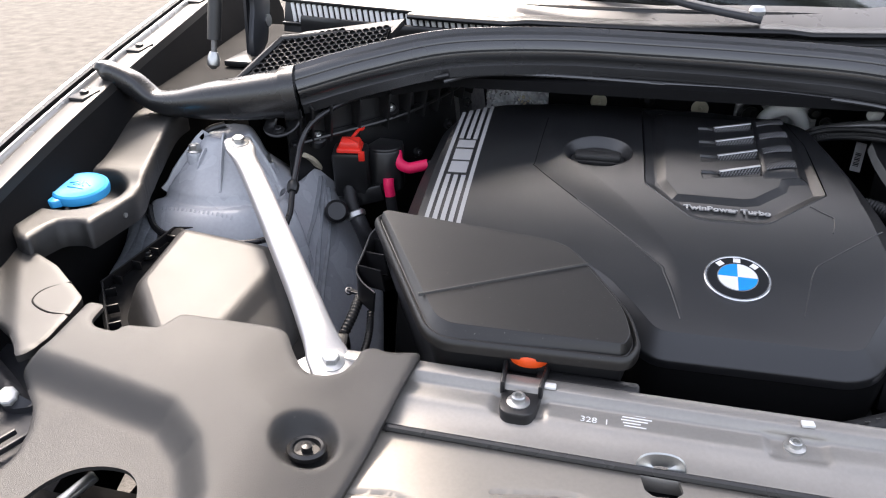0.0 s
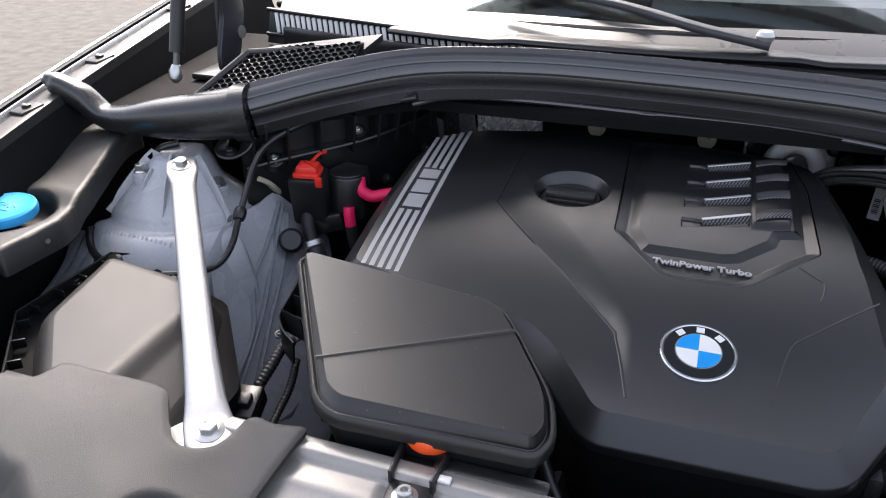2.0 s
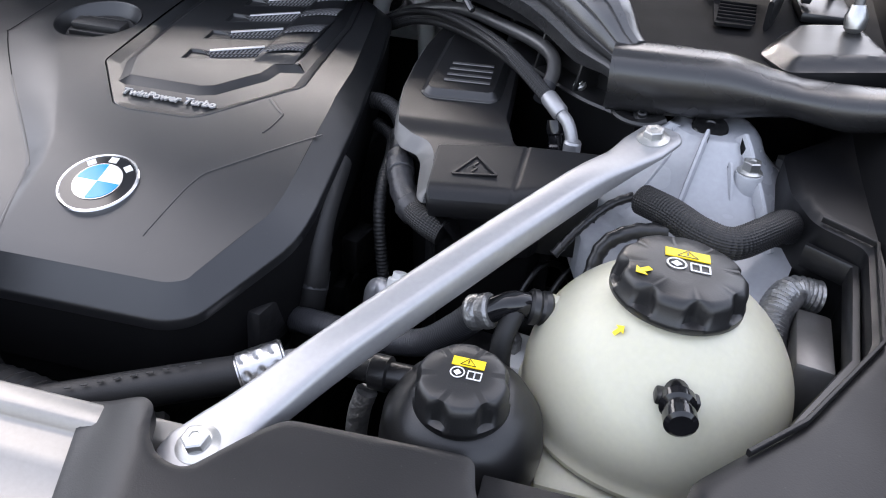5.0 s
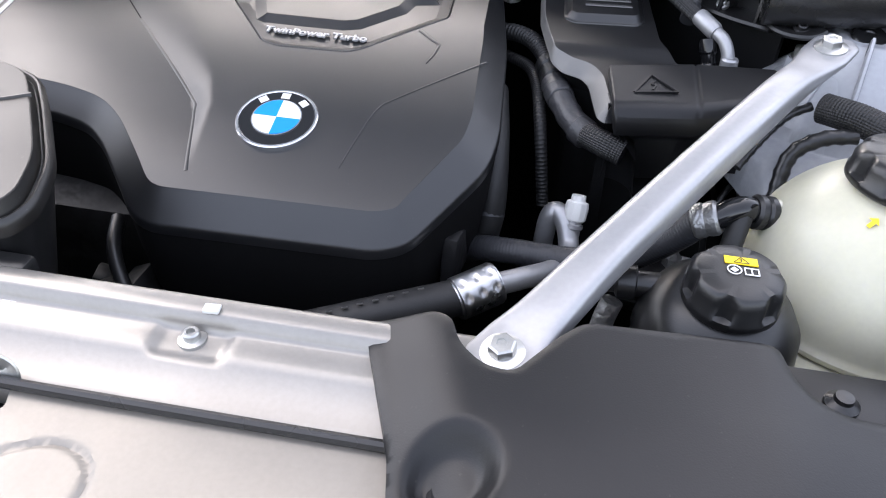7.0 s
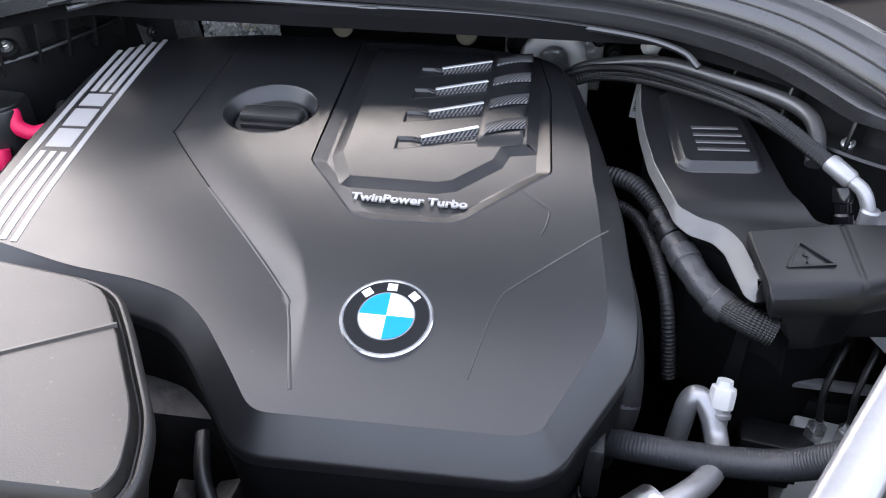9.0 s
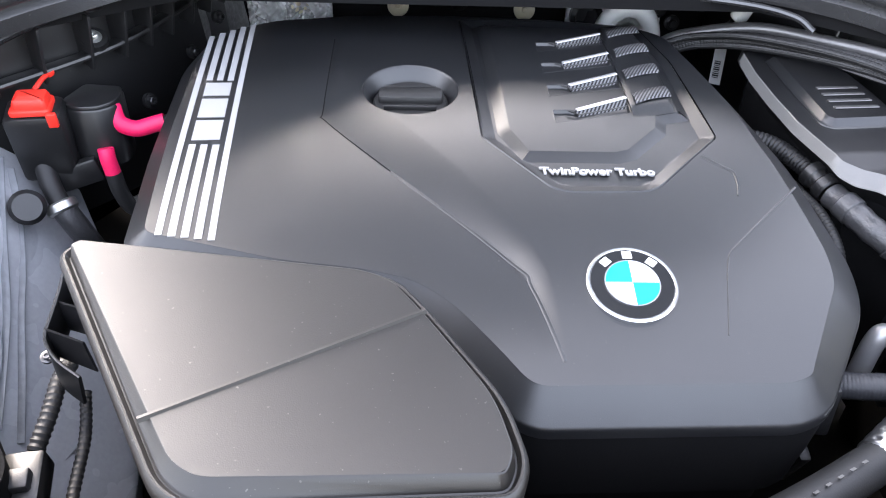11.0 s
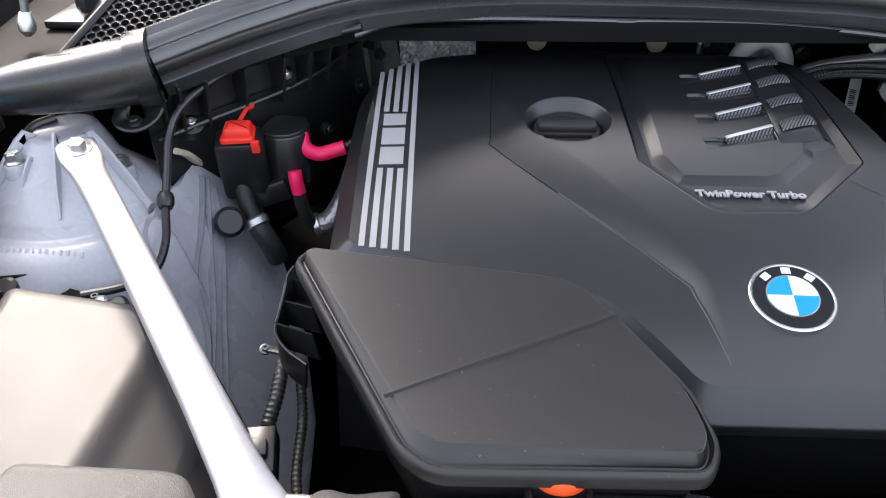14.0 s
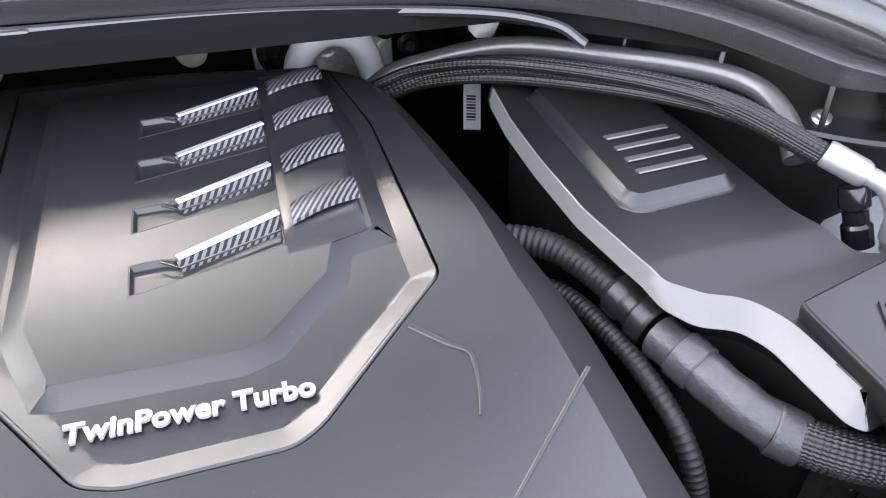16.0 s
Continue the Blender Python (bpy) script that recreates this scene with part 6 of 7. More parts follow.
lug = thing("earth_lug", "zinc earth lug bolted to the apron", "lug", (-0.33, 0.380, 0.85))
part("lug", block(0.026, 0.009, 0.003, 0.001, pose(-0.324, 0.378, 0.868, -10, 0, -12)), M_LAMP, lug)
screw("bolt", (-0.338, 0.380, 0.868), 0.005, lug, (0.2, -0.4, 1), M_DULL)


# control unit box and fuse cover
ecu = thing("control_unit_box", "black plastic control unit box with a raised louvred plate", "control box", (0.36, 0.62, 0.80))
BOXL = divided(soften([(0.291, 0.740), (0.2875, 0.690), (0.2885, 0.641), (0.2925, 0.588), (0.3015, 0.545), (0.3075, 0.522), (0.319, 0.506), (0.336, 0.4985), (0.343, 0.486), (0.3475, 0.463), (0.352, 0.442), (0.358, 0.436), (0.40, 0.446), (0.46, 0.470), (0.480, 0.505), (0.474, 0.515), (0.419, 0.526), (0.406, 0.56), (0.398, 0.653), (0.385, 0.74), (0.35, 0.775), (0.308, 0.772)], 0.005), 0.005)
box_top = lambda x, y: 0.970 + 0.060 * (y - 0.55) - 0.0045 * (1 - ease(y - 0.06 * (x - 0.35), 0.515, 0.540)) - 0.10 * np.maximum(0.480 - y, 0)
edge_width = lambda x, y: 0.0036 + 0.0078 * (1 - float(ease(np.array(y), 0.506, 0.530)))
part("body", sheet(inset(BOXL, edge_width), lambda x, y, d: box_top(x, y), 0.003), M_BOX, ecu, sharp=40)
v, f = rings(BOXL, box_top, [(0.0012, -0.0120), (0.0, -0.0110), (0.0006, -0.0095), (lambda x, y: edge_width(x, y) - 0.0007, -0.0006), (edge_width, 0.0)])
# Sheen along the left and front bevel is given as paler colour.
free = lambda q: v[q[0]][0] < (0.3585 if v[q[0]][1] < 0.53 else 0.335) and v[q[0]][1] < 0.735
part("lit_edge", (v, [q for q in f if free(q)]), M_LIT_EDGE, ecu, "bevelled edge of the box, its sheen painted pale", sharp=30)
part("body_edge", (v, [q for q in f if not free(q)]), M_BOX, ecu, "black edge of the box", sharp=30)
part("body_side", rings(BOXL, box_top, [(0.022, -0.18), (0.016, -0.030), (0.005, -0.0140), (0.0012, -0.0119)]), M_MATT, ecu, "dark undercut side of the box", sharp=30)
PLATE = soften([(0.312, 0.715), (0.3165, 0.585), (0.324, 0.578), (0.382, 0.584), (0.388, 0.591), (0.385, 0.66), (0.372, 0.715), (0.345, 0.722)], 0.005)
plate_top = lambda x, y: box_top(x, y) + 0.0075
part("plate", sheet(inset(PLATE, 0.0044), lambda x, y, d: plate_top(x, y), 0.004), M_BOX, ecu, "raised plate with four ribs", sharp=40)
part("plate_edge", rings(PLATE, plate_top, [(-0.0030, -0.0080), (-0.0024, -0.0064), (-0.0006, -0.0056), (0.0, -0.0048), (0.0038, -0.0004), (0.0044, 0.0)]), M_COVER, ecu, "bevelled edge of the plate", sharp=30)
for k in range(4):
    y = 0.6015 + 0.0127 * k
    part("rib", loft([(0.333 - 0.0004 * k, y, float(plate_top(0, y)) + 0.0008), (0.377 - 0.0012 * k, y + 0.004, float(plate_top(0, y)) + 0.0010)], lambda i, u: rounded(0.0050, 0.0016, 8)), M_DULL, ecu)
TAG = pose(0.3075, 0.826, 0.9290, -26, 13, 8)
part("label_tag", moved(block(0.016, 0.0010, 0.044, 0.0003), TAG), M_WHITE, ecu, "white label with a printed code")
for k in range(9):
    part("code_bar", moved(block(0.0085, 0.0004, 0.0009 + 0.0005 * (k * 5 % 3), 0.0), TAG @ pose(-0.0012, -0.0007, -0.014 + 0.0024 * k)), M_BLACK, ecu, "dark printed bar")

fuse = thing("fuse_cover", "black plastic fuse box cover with a warning triangle", "fuse box", (0.42, 0.46, 0.86))
FUSE = divided(soften([(0.357, 0.490), (0.3635, 0.427), (0.3665, 0.4235), (0.430, 0.436), (0.462, 0.449), (0.471, 0.457), (0.503, 0.509), (0.500, 0.519), (0.43, 0.510)], 0.004), 0.004)


def fuse_top(x, y):
    """A nearly flat top that rolls over along the front."""
    e = np.clip(y - 0.4235 - 0.197 * np.maximum(x - 0.3665, 0) - 0.21 * np.maximum(x - 0.43, 0), 0, 0.014)
    return 0.9700 + 0.12 * (y - 0.487) - 0.03 * (x - 0.39) - 0.014 + np.sqrt(0.014 ** 2 - (0.014 - e) ** 2)


part("cover", sheet(inset(FUSE, 0.0016), lambda x, y, d: fuse_top(x, y) - 0.0010 * (np.abs(x - 0.4315) < 0.0011), 0.0020), M_BOX, fuse, sharp=60)
part("cover_side", rings(FUSE, fuse_top, [(0.030, -0.085), (0.026, -0.046), (0.010, -0.026), (0.0015, -0.0160), (0.0, -0.0050), (0.0001, -0.0012), (0.0006, -0.0004), (0.0016, 0.0)]), M_BOX, fuse, "drawn side of the cover", sharp=50)
fz = lambda y: 0.9700 + 0.12 * (y - 0.487)
tri = [(0.379, 0.452), (0.414, 0.459), (0.393, 0.481)]
for p, q in zip(tri, tri[1:] + tri[:1]):
    part("triangle_side", loft([(p[0], p[1], fz(p[1]) + 0.0005), (q[0], q[1], fz(q[1]) + 0.0005)], lambda i, u: rounded(0.0022, 0.0020, 8)), M_BOX, fuse, "embossed warning triangle")
for p, q in (((0.396, 0.473), (0.393, 0.467)), ((0.393, 0.467), (0.3965, 0.4655)), ((0.3965, 0.4655), (0.394, 0.459))):
    part("flash", loft([(p[0], p[1], fz(p[1])), (q[0], q[1], fz(q[1]))], lambda i, u: rounded(0.0018, 0.0018, 8)), M_BOX, fuse)

# pipes on the back left
ac = thing("coolant_line", "bent aluminium coolant line", "pipe", (0.34, 0.72, 0.96))
part("pipe", tube([(0.215, 0.800, 0.960), (0.245, 0.790, 0.980), (0.311, 0.758, 1.000), (0.370, 0.708, 1.004), (0.412, 0.668, 1.005), (0.430, 0.642, 1.002), (0.434, 0.620, 0.995), (0.431, 0.600, 0.986)], 0.0070, 16), M_DULL, ac)
part("end_sleeve", tube([(0.432, 0.606, 0.989), (0.429, 0.592, 0.979)], 0.0080, 14, 2), M_LAMP, ac)
bh = thing("braided_hose", "braided black hose with a crimped aluminium elbow", "hose", (0.38, 0.62, 0.95))
for k, (dx, dz) in enumerate(((0.0, 0.0), (-0.011, 0.003), (-0.006, -0.008))):
    part("hose", braided([(0.225 + dx, 0.785, 0.966 + dz), (0.262 + dx, 0.768, 0.984 + dz), (0.315 + dx, 0.718, 1.000 + dz), (0.385 + dx * 0.5, 0.628, 1.008 + dz * 0.6), (0.440, 0.580, 0.984)], 0.0068 if k == 0 else 0.0038, 0.0036, 12 if k == 0 else 7), M_BRAID, bh)
part("crimp", lathe([(0.0072, -0.013), (0.0080, -0.011), (0.0080, 0.009), (0.0068, 0.012)], 18, aimed((0.444, 0.572, 0.984), (0.452, 0.563, 0.980))), M_ALU, bh, "bright crimped collar")
part("elbow", tube([(0.450, 0.566, 0.981), (0.459, 0.556, 0.976), (0.465, 0.549, 0.962), (0.466, 0.545, 0.940)], 0.0058, 14), M_ALU, bh, "aluminium elbow")
part("fitting", lathe([(0.0075, -0.002), (0.0085, 0.002), (0.0085, 0.010), (0.0070, 0.012), (0.0070, 0.020), (0.0085, 0.022), (0.0085, 0.034), (0.005, 0.036)], 18, aimed((0.447, 0.565, 0.972), (0.452, 0.556, 0.945))), M_GLOSS, bh, "black pipe fitting")
part("elbow_sleeve", lathe([(0.0066, -0.010), (0.0080, -0.008), (0.0080, 0.008), (0.0066, 0.010)], 18, aimed((0.466, 0.546, 0.955), (0.466, 0.545, 0.940))), M_ALU, bh)
up = thing("heater_pipe", "pale U-shaped heater pipe at the firewall", "pipe", (0.21, 0.93, 0.88))
part("pipe", tube([(0.171, 0.890, 0.880), (0.173, 0.888, 0.945), (0.185, 0.886, 0.970), (0.205, 0.885, 0.979), (0.225, 0.884, 0.970), (0.236, 0.882, 0.943), (0.241, 0.88, 0.880)], 0.0115, 18), M_WHITE, up)
part("flange", block(0.13, 0.010, 0.10, 0.004, pose(0.205, 0.965, 0.93)), M_FOIL, up, "bright pressed heat shield")
part("grommet", lathe([(0.022, 0), (0.022, 0.010), (0.016, 0.014), (0.014, 0.008), (0.001, 0.008)], 22, tilted(0.165, 0.955, 0.945, (0, -1, 0.1))), M_RUBBER, up)
for x, z in ((0.262, 0.955), (0.283, 0.938)):
    part("stud", lathe([(0.010, 0), (0.010, 0.006), (0.006, 0.008), (0.005, 0.014), (0.001, 0.014)], 16, tilted(x, 0.955, z, (0, -1, 0.1))), M_BLACK, up)
wp = thing("white_plug", "small white connector plug at the firewall", "plug", (0.315, 0.825, 0.99))
part("plug", block(0.018, 0.014, 0.016, 0.003, pose(0.306, 0.795, 1.004, 20, 10, 20)), M_WHITE, wp)
part("wire", tube([(0.309, 0.801, 1.000), (0.325, 0.84, 0.985), (0.33, 0.90, 0.95)], 0.003, 8), M_RUBBER, wp)
wall = thing("firewall_lining", "black firewall lining with pale retaining washers", "lining", (0, 0.985, 0.85), kind="structure")
part("lining", block(0.62, 0.012, 0.30, 0.004, pose(0.02, 0.993, 0.90)), M_MATT, wall)
for x, z in ((-0.222, 0.944), (-0.087, 0.943), (0.086, 0.941)):
    part("washer", lathe([(0.0145, 0), (0.0145, 0.004), (0.012, 0.0055), (0.004, 0.0055), (0.003, 0.009), (0.001, 0.009)], 26, tilted(x, 0.985, z, (0, -1, 0.12))), M_CREAM, wall, "cream plastic washer")
part("black_button", lathe([(0.014, 0), (0.014, 0.004), (0.008, 0.008), (0.005, 0.012), (0.001, 0.012)], 20, tilted(-0.004, 0.985, 0.952, (0, -1, 0.12))), M_BLACK, wall)
foil = thing("heat_shield", "dimpled aluminium foil heat shield on the firewall", "heat shield", (-0.24, 0.96, 0.86))
part("foil", moved(sheet([(-0.29, -0.10), (-0.176, -0.10), (-0.176, 0.035), (-0.29, 0.035)], lambda x, y, d: 0.0030 * np.sin(x * 560 + 2 * np.sin(y * 190)) * np.sin(y * 520 + 1.5 * np.sin(x * 210)), 0.002), Matrix.Translation((0, 0.978, 0.945)) @ pose(0, 0, 0, 90)), M_FOIL, foil)
part("side_sheet", loft([(-0.292, 0.975, 0.92), (-0.315, 0.93, 0.91), (-0.322, 0.88, 0.90)], lambda i, u: rounded(0.004, 0.15, 8, 6)), M_SLEEVE, foil)

# wiring harness beside the cover
har = thing("engine_harness", "thick taped wiring harness with ribbed conduits", "wiring harness", (0.32, 0.47, 0.88))
part("conduit", corrugated([(0.250, 0.622, 0.938), (0.268, 0.612, 0.942), (0.286, 0.597, 0.942), (0.300, 0.574, 0.938), (0.309, 0.545, 0.935)], 0.0088, 0.0042, 0.10), M_HOSE, har)
part("conduit", corrugated([(0.262, 0.610, 0.918), (0.286, 0.583, 0.920), (0.297, 0.545, 0.920), (0.303, 0.505, 0.916), (0.309, 0.475, 0.896), (0.318, 0.46, 0.84)], 0.0060, 0.0036, 0.10), M_HOSE, har)
part("collar", lathe([(0.0105, -0.014), (0.0125, -0.012), (0.0125, -0.004), (0.0108, -0.002), (0.0108, 0.003), (0.0130, 0.005), (0.0130, 0.013), (0.0115, 0.015)], 18, aimed((0.309, 0.545, 0.935), (0.317, 0.524, 0.930))), M_BLACK, har, "stepped black collar")
part("taped_loom", corrugated([(0.313, 0.524, 0.932), (0.319, 0.505, 0.931), (0.325, 0.490, 0.928), (0.334, 0.472, 0.924), (0.347, 0.456, 0.920)], 0.0122, 0.016, 0.07, 16), M_WRAP, har, "taped loom")
part("woven_loom", braided([(0.343, 0.460, 0.921), (0.352, 0.449, 0.922), (0.363, 0.440, 0.922), (0.378, 0.434, 0.919)], 0.0108, 0.0026, 18, 0.05, 108), M_BRAID, har, "woven black sleeve")
for p, q in (((0.319, 0.505, 0.931), (0.325, 0.490, 0.928)), ((0.343, 0.460, 0.921), (0.350, 0.454, 0.919))):
    part("tape_band", lathe([(0.0122, -0.007), (0.0130, -0.006), (0.0130, 0.006), (0.0122, 0.007)], 18, aimed(p, q)), M_WRAP, har)

# service port, hose and crimp at the front left
hose = thing("refrigerant_hose", "black refrigerant hose with crimped aluminium pipe", "hose", (0.28, 0.30, 0.80))
part("hose", tube([(0.08, 0.215, 0.835), (0.140, 0.232, 0.850), (0.205, 0.258, 0.860), (0.270, 0.292, 0.863)], 0.0143, 20), M_HOSE, hose)
cm = aimed((0.279, 0.299, 0.865), (0.293, 0.309, 0.868))
cv, cf, cn = [], [], 48
zs = np.linspace(-0.020, 0.016, 37)
for z in zs:
    for k in range(cn):
        a = 2 * math.pi * k / cn
        dent = max(0.0, math.cos(8 * a)) ** 0.7 * max(0.0, math.cos((z + 0.002) * 2 * math.pi / 0.0115)) ** 0.8 if -0.019 < z < 0.0145 else 0.8
        r = 0.0168 - 0.0016 * dent
        cv.append((r * math.cos(a), r * math.sin(a), z))
cf = [(i * cn + k, i * cn + (k + 1) % cn, (i + 1) * cn + (k + 1) % cn, (i + 1) * cn + k) for i in range(len(zs) - 1) for k in range(cn)] + [tuple(range(cn))[::-1], tuple((len(zs) - 1) * cn + k for k in range(cn))]
part("crimp", moved((cv, cf), cm), M_PIPE, hose, "bright crimped collar with dents", sharp=50)
part("pipe", tube([(0.285, 0.303, 0.866), (0.310, 0.322, 0.863), (0.332, 0.350, 0.852), (0.343, 0.374, 0.846), (0.3445, 0.392, 0.848), (0.340, 0.405, 0.860), (0.332, 0.414, 0.866), (0.325, 0.414, 0.858), (0.322, 0.412, 0.82)], 0.0088, 18), M_ALU, hose, "bent aluminium pipe")
part("port", lathe([(0.0070, 0.006), (0.0070, 0.014), (0.0085, 0.015), (0.0085, 0.018), (0.0070, 0.019), (0.0070, 0.024)], 18, aimed((0.345, 0.396, 0.846), (0.347, 0.411, 0.878))), M_ALU, hose)
part("white_cap", lathe([(0.0080, 0.024), (0.0095, 0.026), (0.0100, 0.037), (0.0092, 0.041), (0.0065, 0.042), (0.0060, 0.047), (0.0005, 0.047)], 10, aimed((0.345, 0.396, 0.842), (0.347, 0.411, 0.874))), M_WHITE, hose, "white service cap")
for k in range(9):
    part("print_mark", block(0.0045, 0.0022, 0.0006, 0.0, Matrix.Translation((0.160 + 0.010 * k, 0.234 + 0.005 * k, 0.8703 + 0.0012 * k)) @ pose(0, 0, 0, -20, 0, 27)), M_DULL, hose, "faint printed mark")
ch = thing("ribbed_coolant_hose", "grey-black ribbed coolant hose to the tank", "hose", (0.36, 0.36, 0.82))
part("hose", corrugated([(0.255, 0.400, 0.820), (0.270, 0.380, 0.842), (0.300, 0.368, 0.852), (0.345, 0.362, 0.856), (0.385, 0.352, 0.872), (0.412, 0.338, 0.905), (0.430, 0.330, 0.932)], 0.0112, 0.0026, 0.020), M_LAMP, ch)
part("clamp", lathe([(0.0112, -0.009), (0.0126, -0.007), (0.0126, -0.002), (0.0118, 0.0), (0.0126, 0.003), (0.0126, 0.007), (0.0112, 0.009)], 20, aimed((0.432, 0.329, 0.934), (0.440, 0.328, 0.938))), M_SLEEVE, ch, "bright hose clamp")
part("connector", tube([(0.436, 0.328, 0.936), (0.452, 0.332, 0.944), (0.466, 0.338, 0.940), (0.484, 0.343, 0.936)], 0.0090, 16), M_GLOSS, ch, "black push connector")
part("collar", lathe([(0.0105, -0.008), (0.0125, -0.006), (0.0125, -0.002), (0.0112, 0.0), (0.0125, 0.002), (0.0125, 0.006), (0.0105, 0.008)], 18, aimed((0.470, 0.339, 0.939), (0.485, 0.343, 0.936))), M_BLACK, ch)
part("down_hose", tube([(0.455, 0.330, 0.940), (0.450, 0.315, 0.920), (0.452, 0.308, 0.88), (0.452, 0.308, 0.80)], 0.0075, 12), M_HOSE, ch)


def cap_with_grips(name, at, r, tall, parent, n=8, normal=(0, 0, 1)):
    """A screw cap with finger hollows round its edge."""
    m = tilted(*at, normal, 12)
    v, f, seg = [], [], 96
    rows = [(1.0, -1.0, 0), (1.03, -0.95, 0), (1.03, -0.76, 0), (1.00, -0.70, 0.13), (0.995, -0.30, 0.13), (0.965, -0.14, 0.11), (0.91, -0.04, 0.06), (0.86, 0.0, 0.015), (0.5, 0.03, 0), (0.02, 0.03, 0)]
    for rr, z, deep in rows:
        for k in range(seg):
            a = 2 * math.pi * k / seg
            q = r * (rr - deep * max(0.0, math.cos(n * a)) ** 1.4)
            v.append((q * math.cos(a), q * math.sin(a), z * tall))
    for i in range(len(rows) - 1):
        for k in range(seg):
            f.append((i * seg + k, i * seg + (k + 1) % seg, (i + 1) * seg + (k + 1) % seg, (i + 1) * seg + k))
    c = part(name, moved((v, f), m), M_BLACK, parent, "ribbed black screw cap", sharp=50)
    s = r / 0.044
    ml = m @ pose(0, 0, tall * 0.04 + 0.0003, 0, 0, -12)
    part("yellow_label", moved(block(0.030 * s, 0.0105 * s, 0.0006, 0.0), ml @ pose(0.002 * s, 0.013 * s, 0)), M_YELLOW, c, "yellow warning label")
    t3 = [(-0.005 * s, 0.0092 * s), (0.009 * s, 0.0092 * s), (0.002 * s, 0.0175 * s)]
    for p, q in zip(t3, t3[1:] + t3[:1]):
        part("label_line", moved(loft([(*p, 0.0006), (*q, 0.0006)], lambda i, u: rounded(0.0006 * s, 0.0003, 6)), ml), M_GLOSS, c, "black warning triangle")
    part("label_line", moved(block(0.0010 * s, 0.0038 * s, 0.0004, 0), ml @ pose(0.002 * s, 0.0132 * s, 0.0006)), M_GLOSS, c)
    ring = [(0.0062 * s * math.cos(a), 0.0062 * s * math.sin(a), 0.0004) for a in np.linspace(0, 2 * math.pi, 25)]
    part("round_symbol", moved(loft(ring, lambda i, u: rounded(0.0013 * s, 0.0005, 6), False), ml @ pose(-0.0055 * s, -0.001 * s, 0)), M_PRINT, c, "white round symbol")
    part("round_symbol_mark", moved(block(0.0052 * s, 0.0052 * s, 0.0004, 0.0), ml @ pose(-0.0055 * s, -0.001 * s, 0.0003, 0, 0, 45)), M_PRINT, c)
    for k in (-1, 1):
        part("book_symbol", moved(join(*[block(a, b, 0.0004, 0.0, pose(x, y, 0)) for a, b, x, y in ((0.0060 * s, 0.0011 * s, 0, 0.0045 * s), (0.0060 * s, 0.0011 * s, 0, -0.0045 * s), (0.0011 * s, 0.0095 * s, 0.0030 * s, 0), (0.0011 * s, 0.0095 * s, -0.0030 * s, 0))]), ml @ pose(0.0100 * s + k * 0.0031 * s, -0.0015 * s, 0.0003)), M_PRINT, c, "white open book symbol")
    return c


tank = thing("expansion_tank", "milky plastic coolant expansion tank with a black cap", "coolant tank", (0.556, 0.34, 0.80))
TC = (0.555, 0.335, 0.896)
prof = [(0.0900 * math.cos(a), 0.0900 * math.sin(a)) for a in np.linspace(-1.2, -0.29, 10)] + [(0.0890, -0.0245), (0.0912, -0.0225), (0.0915, -0.0195), (0.0895, -0.0165)] + [(0.0900 * math.cos(a), 0.0885 * math.sin(a)) for a in np.linspace(-0.15, 1.12, 18)] + [(0.036, 0.081), (0.036, 0.090)]
part("sphere", lathe(prof, 56, tilted(*TC, (0.05, 0.10, 1))), M_TANK, tank, "milky round tank")
part("foot", block(0.10, 0.06, 0.10, 0.01, pose(0.535, 0.27, 0.83)), M_TANK, tank)
cb = cap_with_grips("cap", (0.554, 0.335, 0.9975), 0.0408, 0.022, tank, 8, (0.04, 0.06, 1))
arrow = [(-0.012, 0), (-0.005, -0.0075), (-0.005, -0.0028), (0.004, -0.0028), (0.004, 0.0028), (-0.005, 0.0028), (-0.005, 0.0075)]
part("yellow_arrow", moved(prism(arrow, 0, 0.0006), tilted(0.531, 0.320, 1.0005, (0.04, 0.06, 1)) @ pose(0, 0, 0, 0, 0, 40) @ Matrix.Scale(0.72, 4)), M_YELLOW, cb, "yellow arrow")
part("yellow_mark", moved(prism(arrow, 0, 0.0006), tilted(0.520, 0.294, 0.9690, (-0.39, -0.46, 0.80)) @ pose(0, 0, 0, 0, 0, 215) @ Matrix.Scale(0.52, 4)), M_YELLOW, tank, "yellow moulded arrow")
nm = aimed((0.559, 0.268, 0.953), (0.562, 0.235, 0.956))
part("nipple", lathe([(0.0105, -0.012), (0.0105, 0.004), (0.0135, 0.005), (0.0135, 0.012), (0.0105, 0.014), (0.0105, 0.020), (0.012, 0.021), (0.012, 0.030), (0.009, 0.032), (0.003, 0.031)], 20, nm @ Matrix.Scale(0.8, 4)), M_GLOSS, tank, "black vent nipple")
part("nipple_latch", moved(block(0.026, 0.008, 0.010, 0.002), nm @ pose(0, 0, 0.003)), M_BLACK, tank)
part("inlet", tube([(0.486, 0.343, 0.935), (0.472, 0.341, 0.937)], 0.012, 16, 2), M_TANK, tank)
small = thing("auxiliary_tank", "small dark coolant reservoir with a black cap", "coolant tank", (0.438, 0.252, 0.80))
part("body", lathe([(0.046, -0.14), (0.050, -0.06), (0.0525, -0.040), (0.050, -0.022), (0.042, -0.008), (0.031, -0.001), (0.027, 0.0), (0.027, 0.006)], 44, pose(0.438, 0.254, 0.934)), M_BLACK, small)
cap_with_grips("cap", (0.438, 0.244, 0.957), 0.0285, 0.024, small, 6, (0, -0.03, 1))
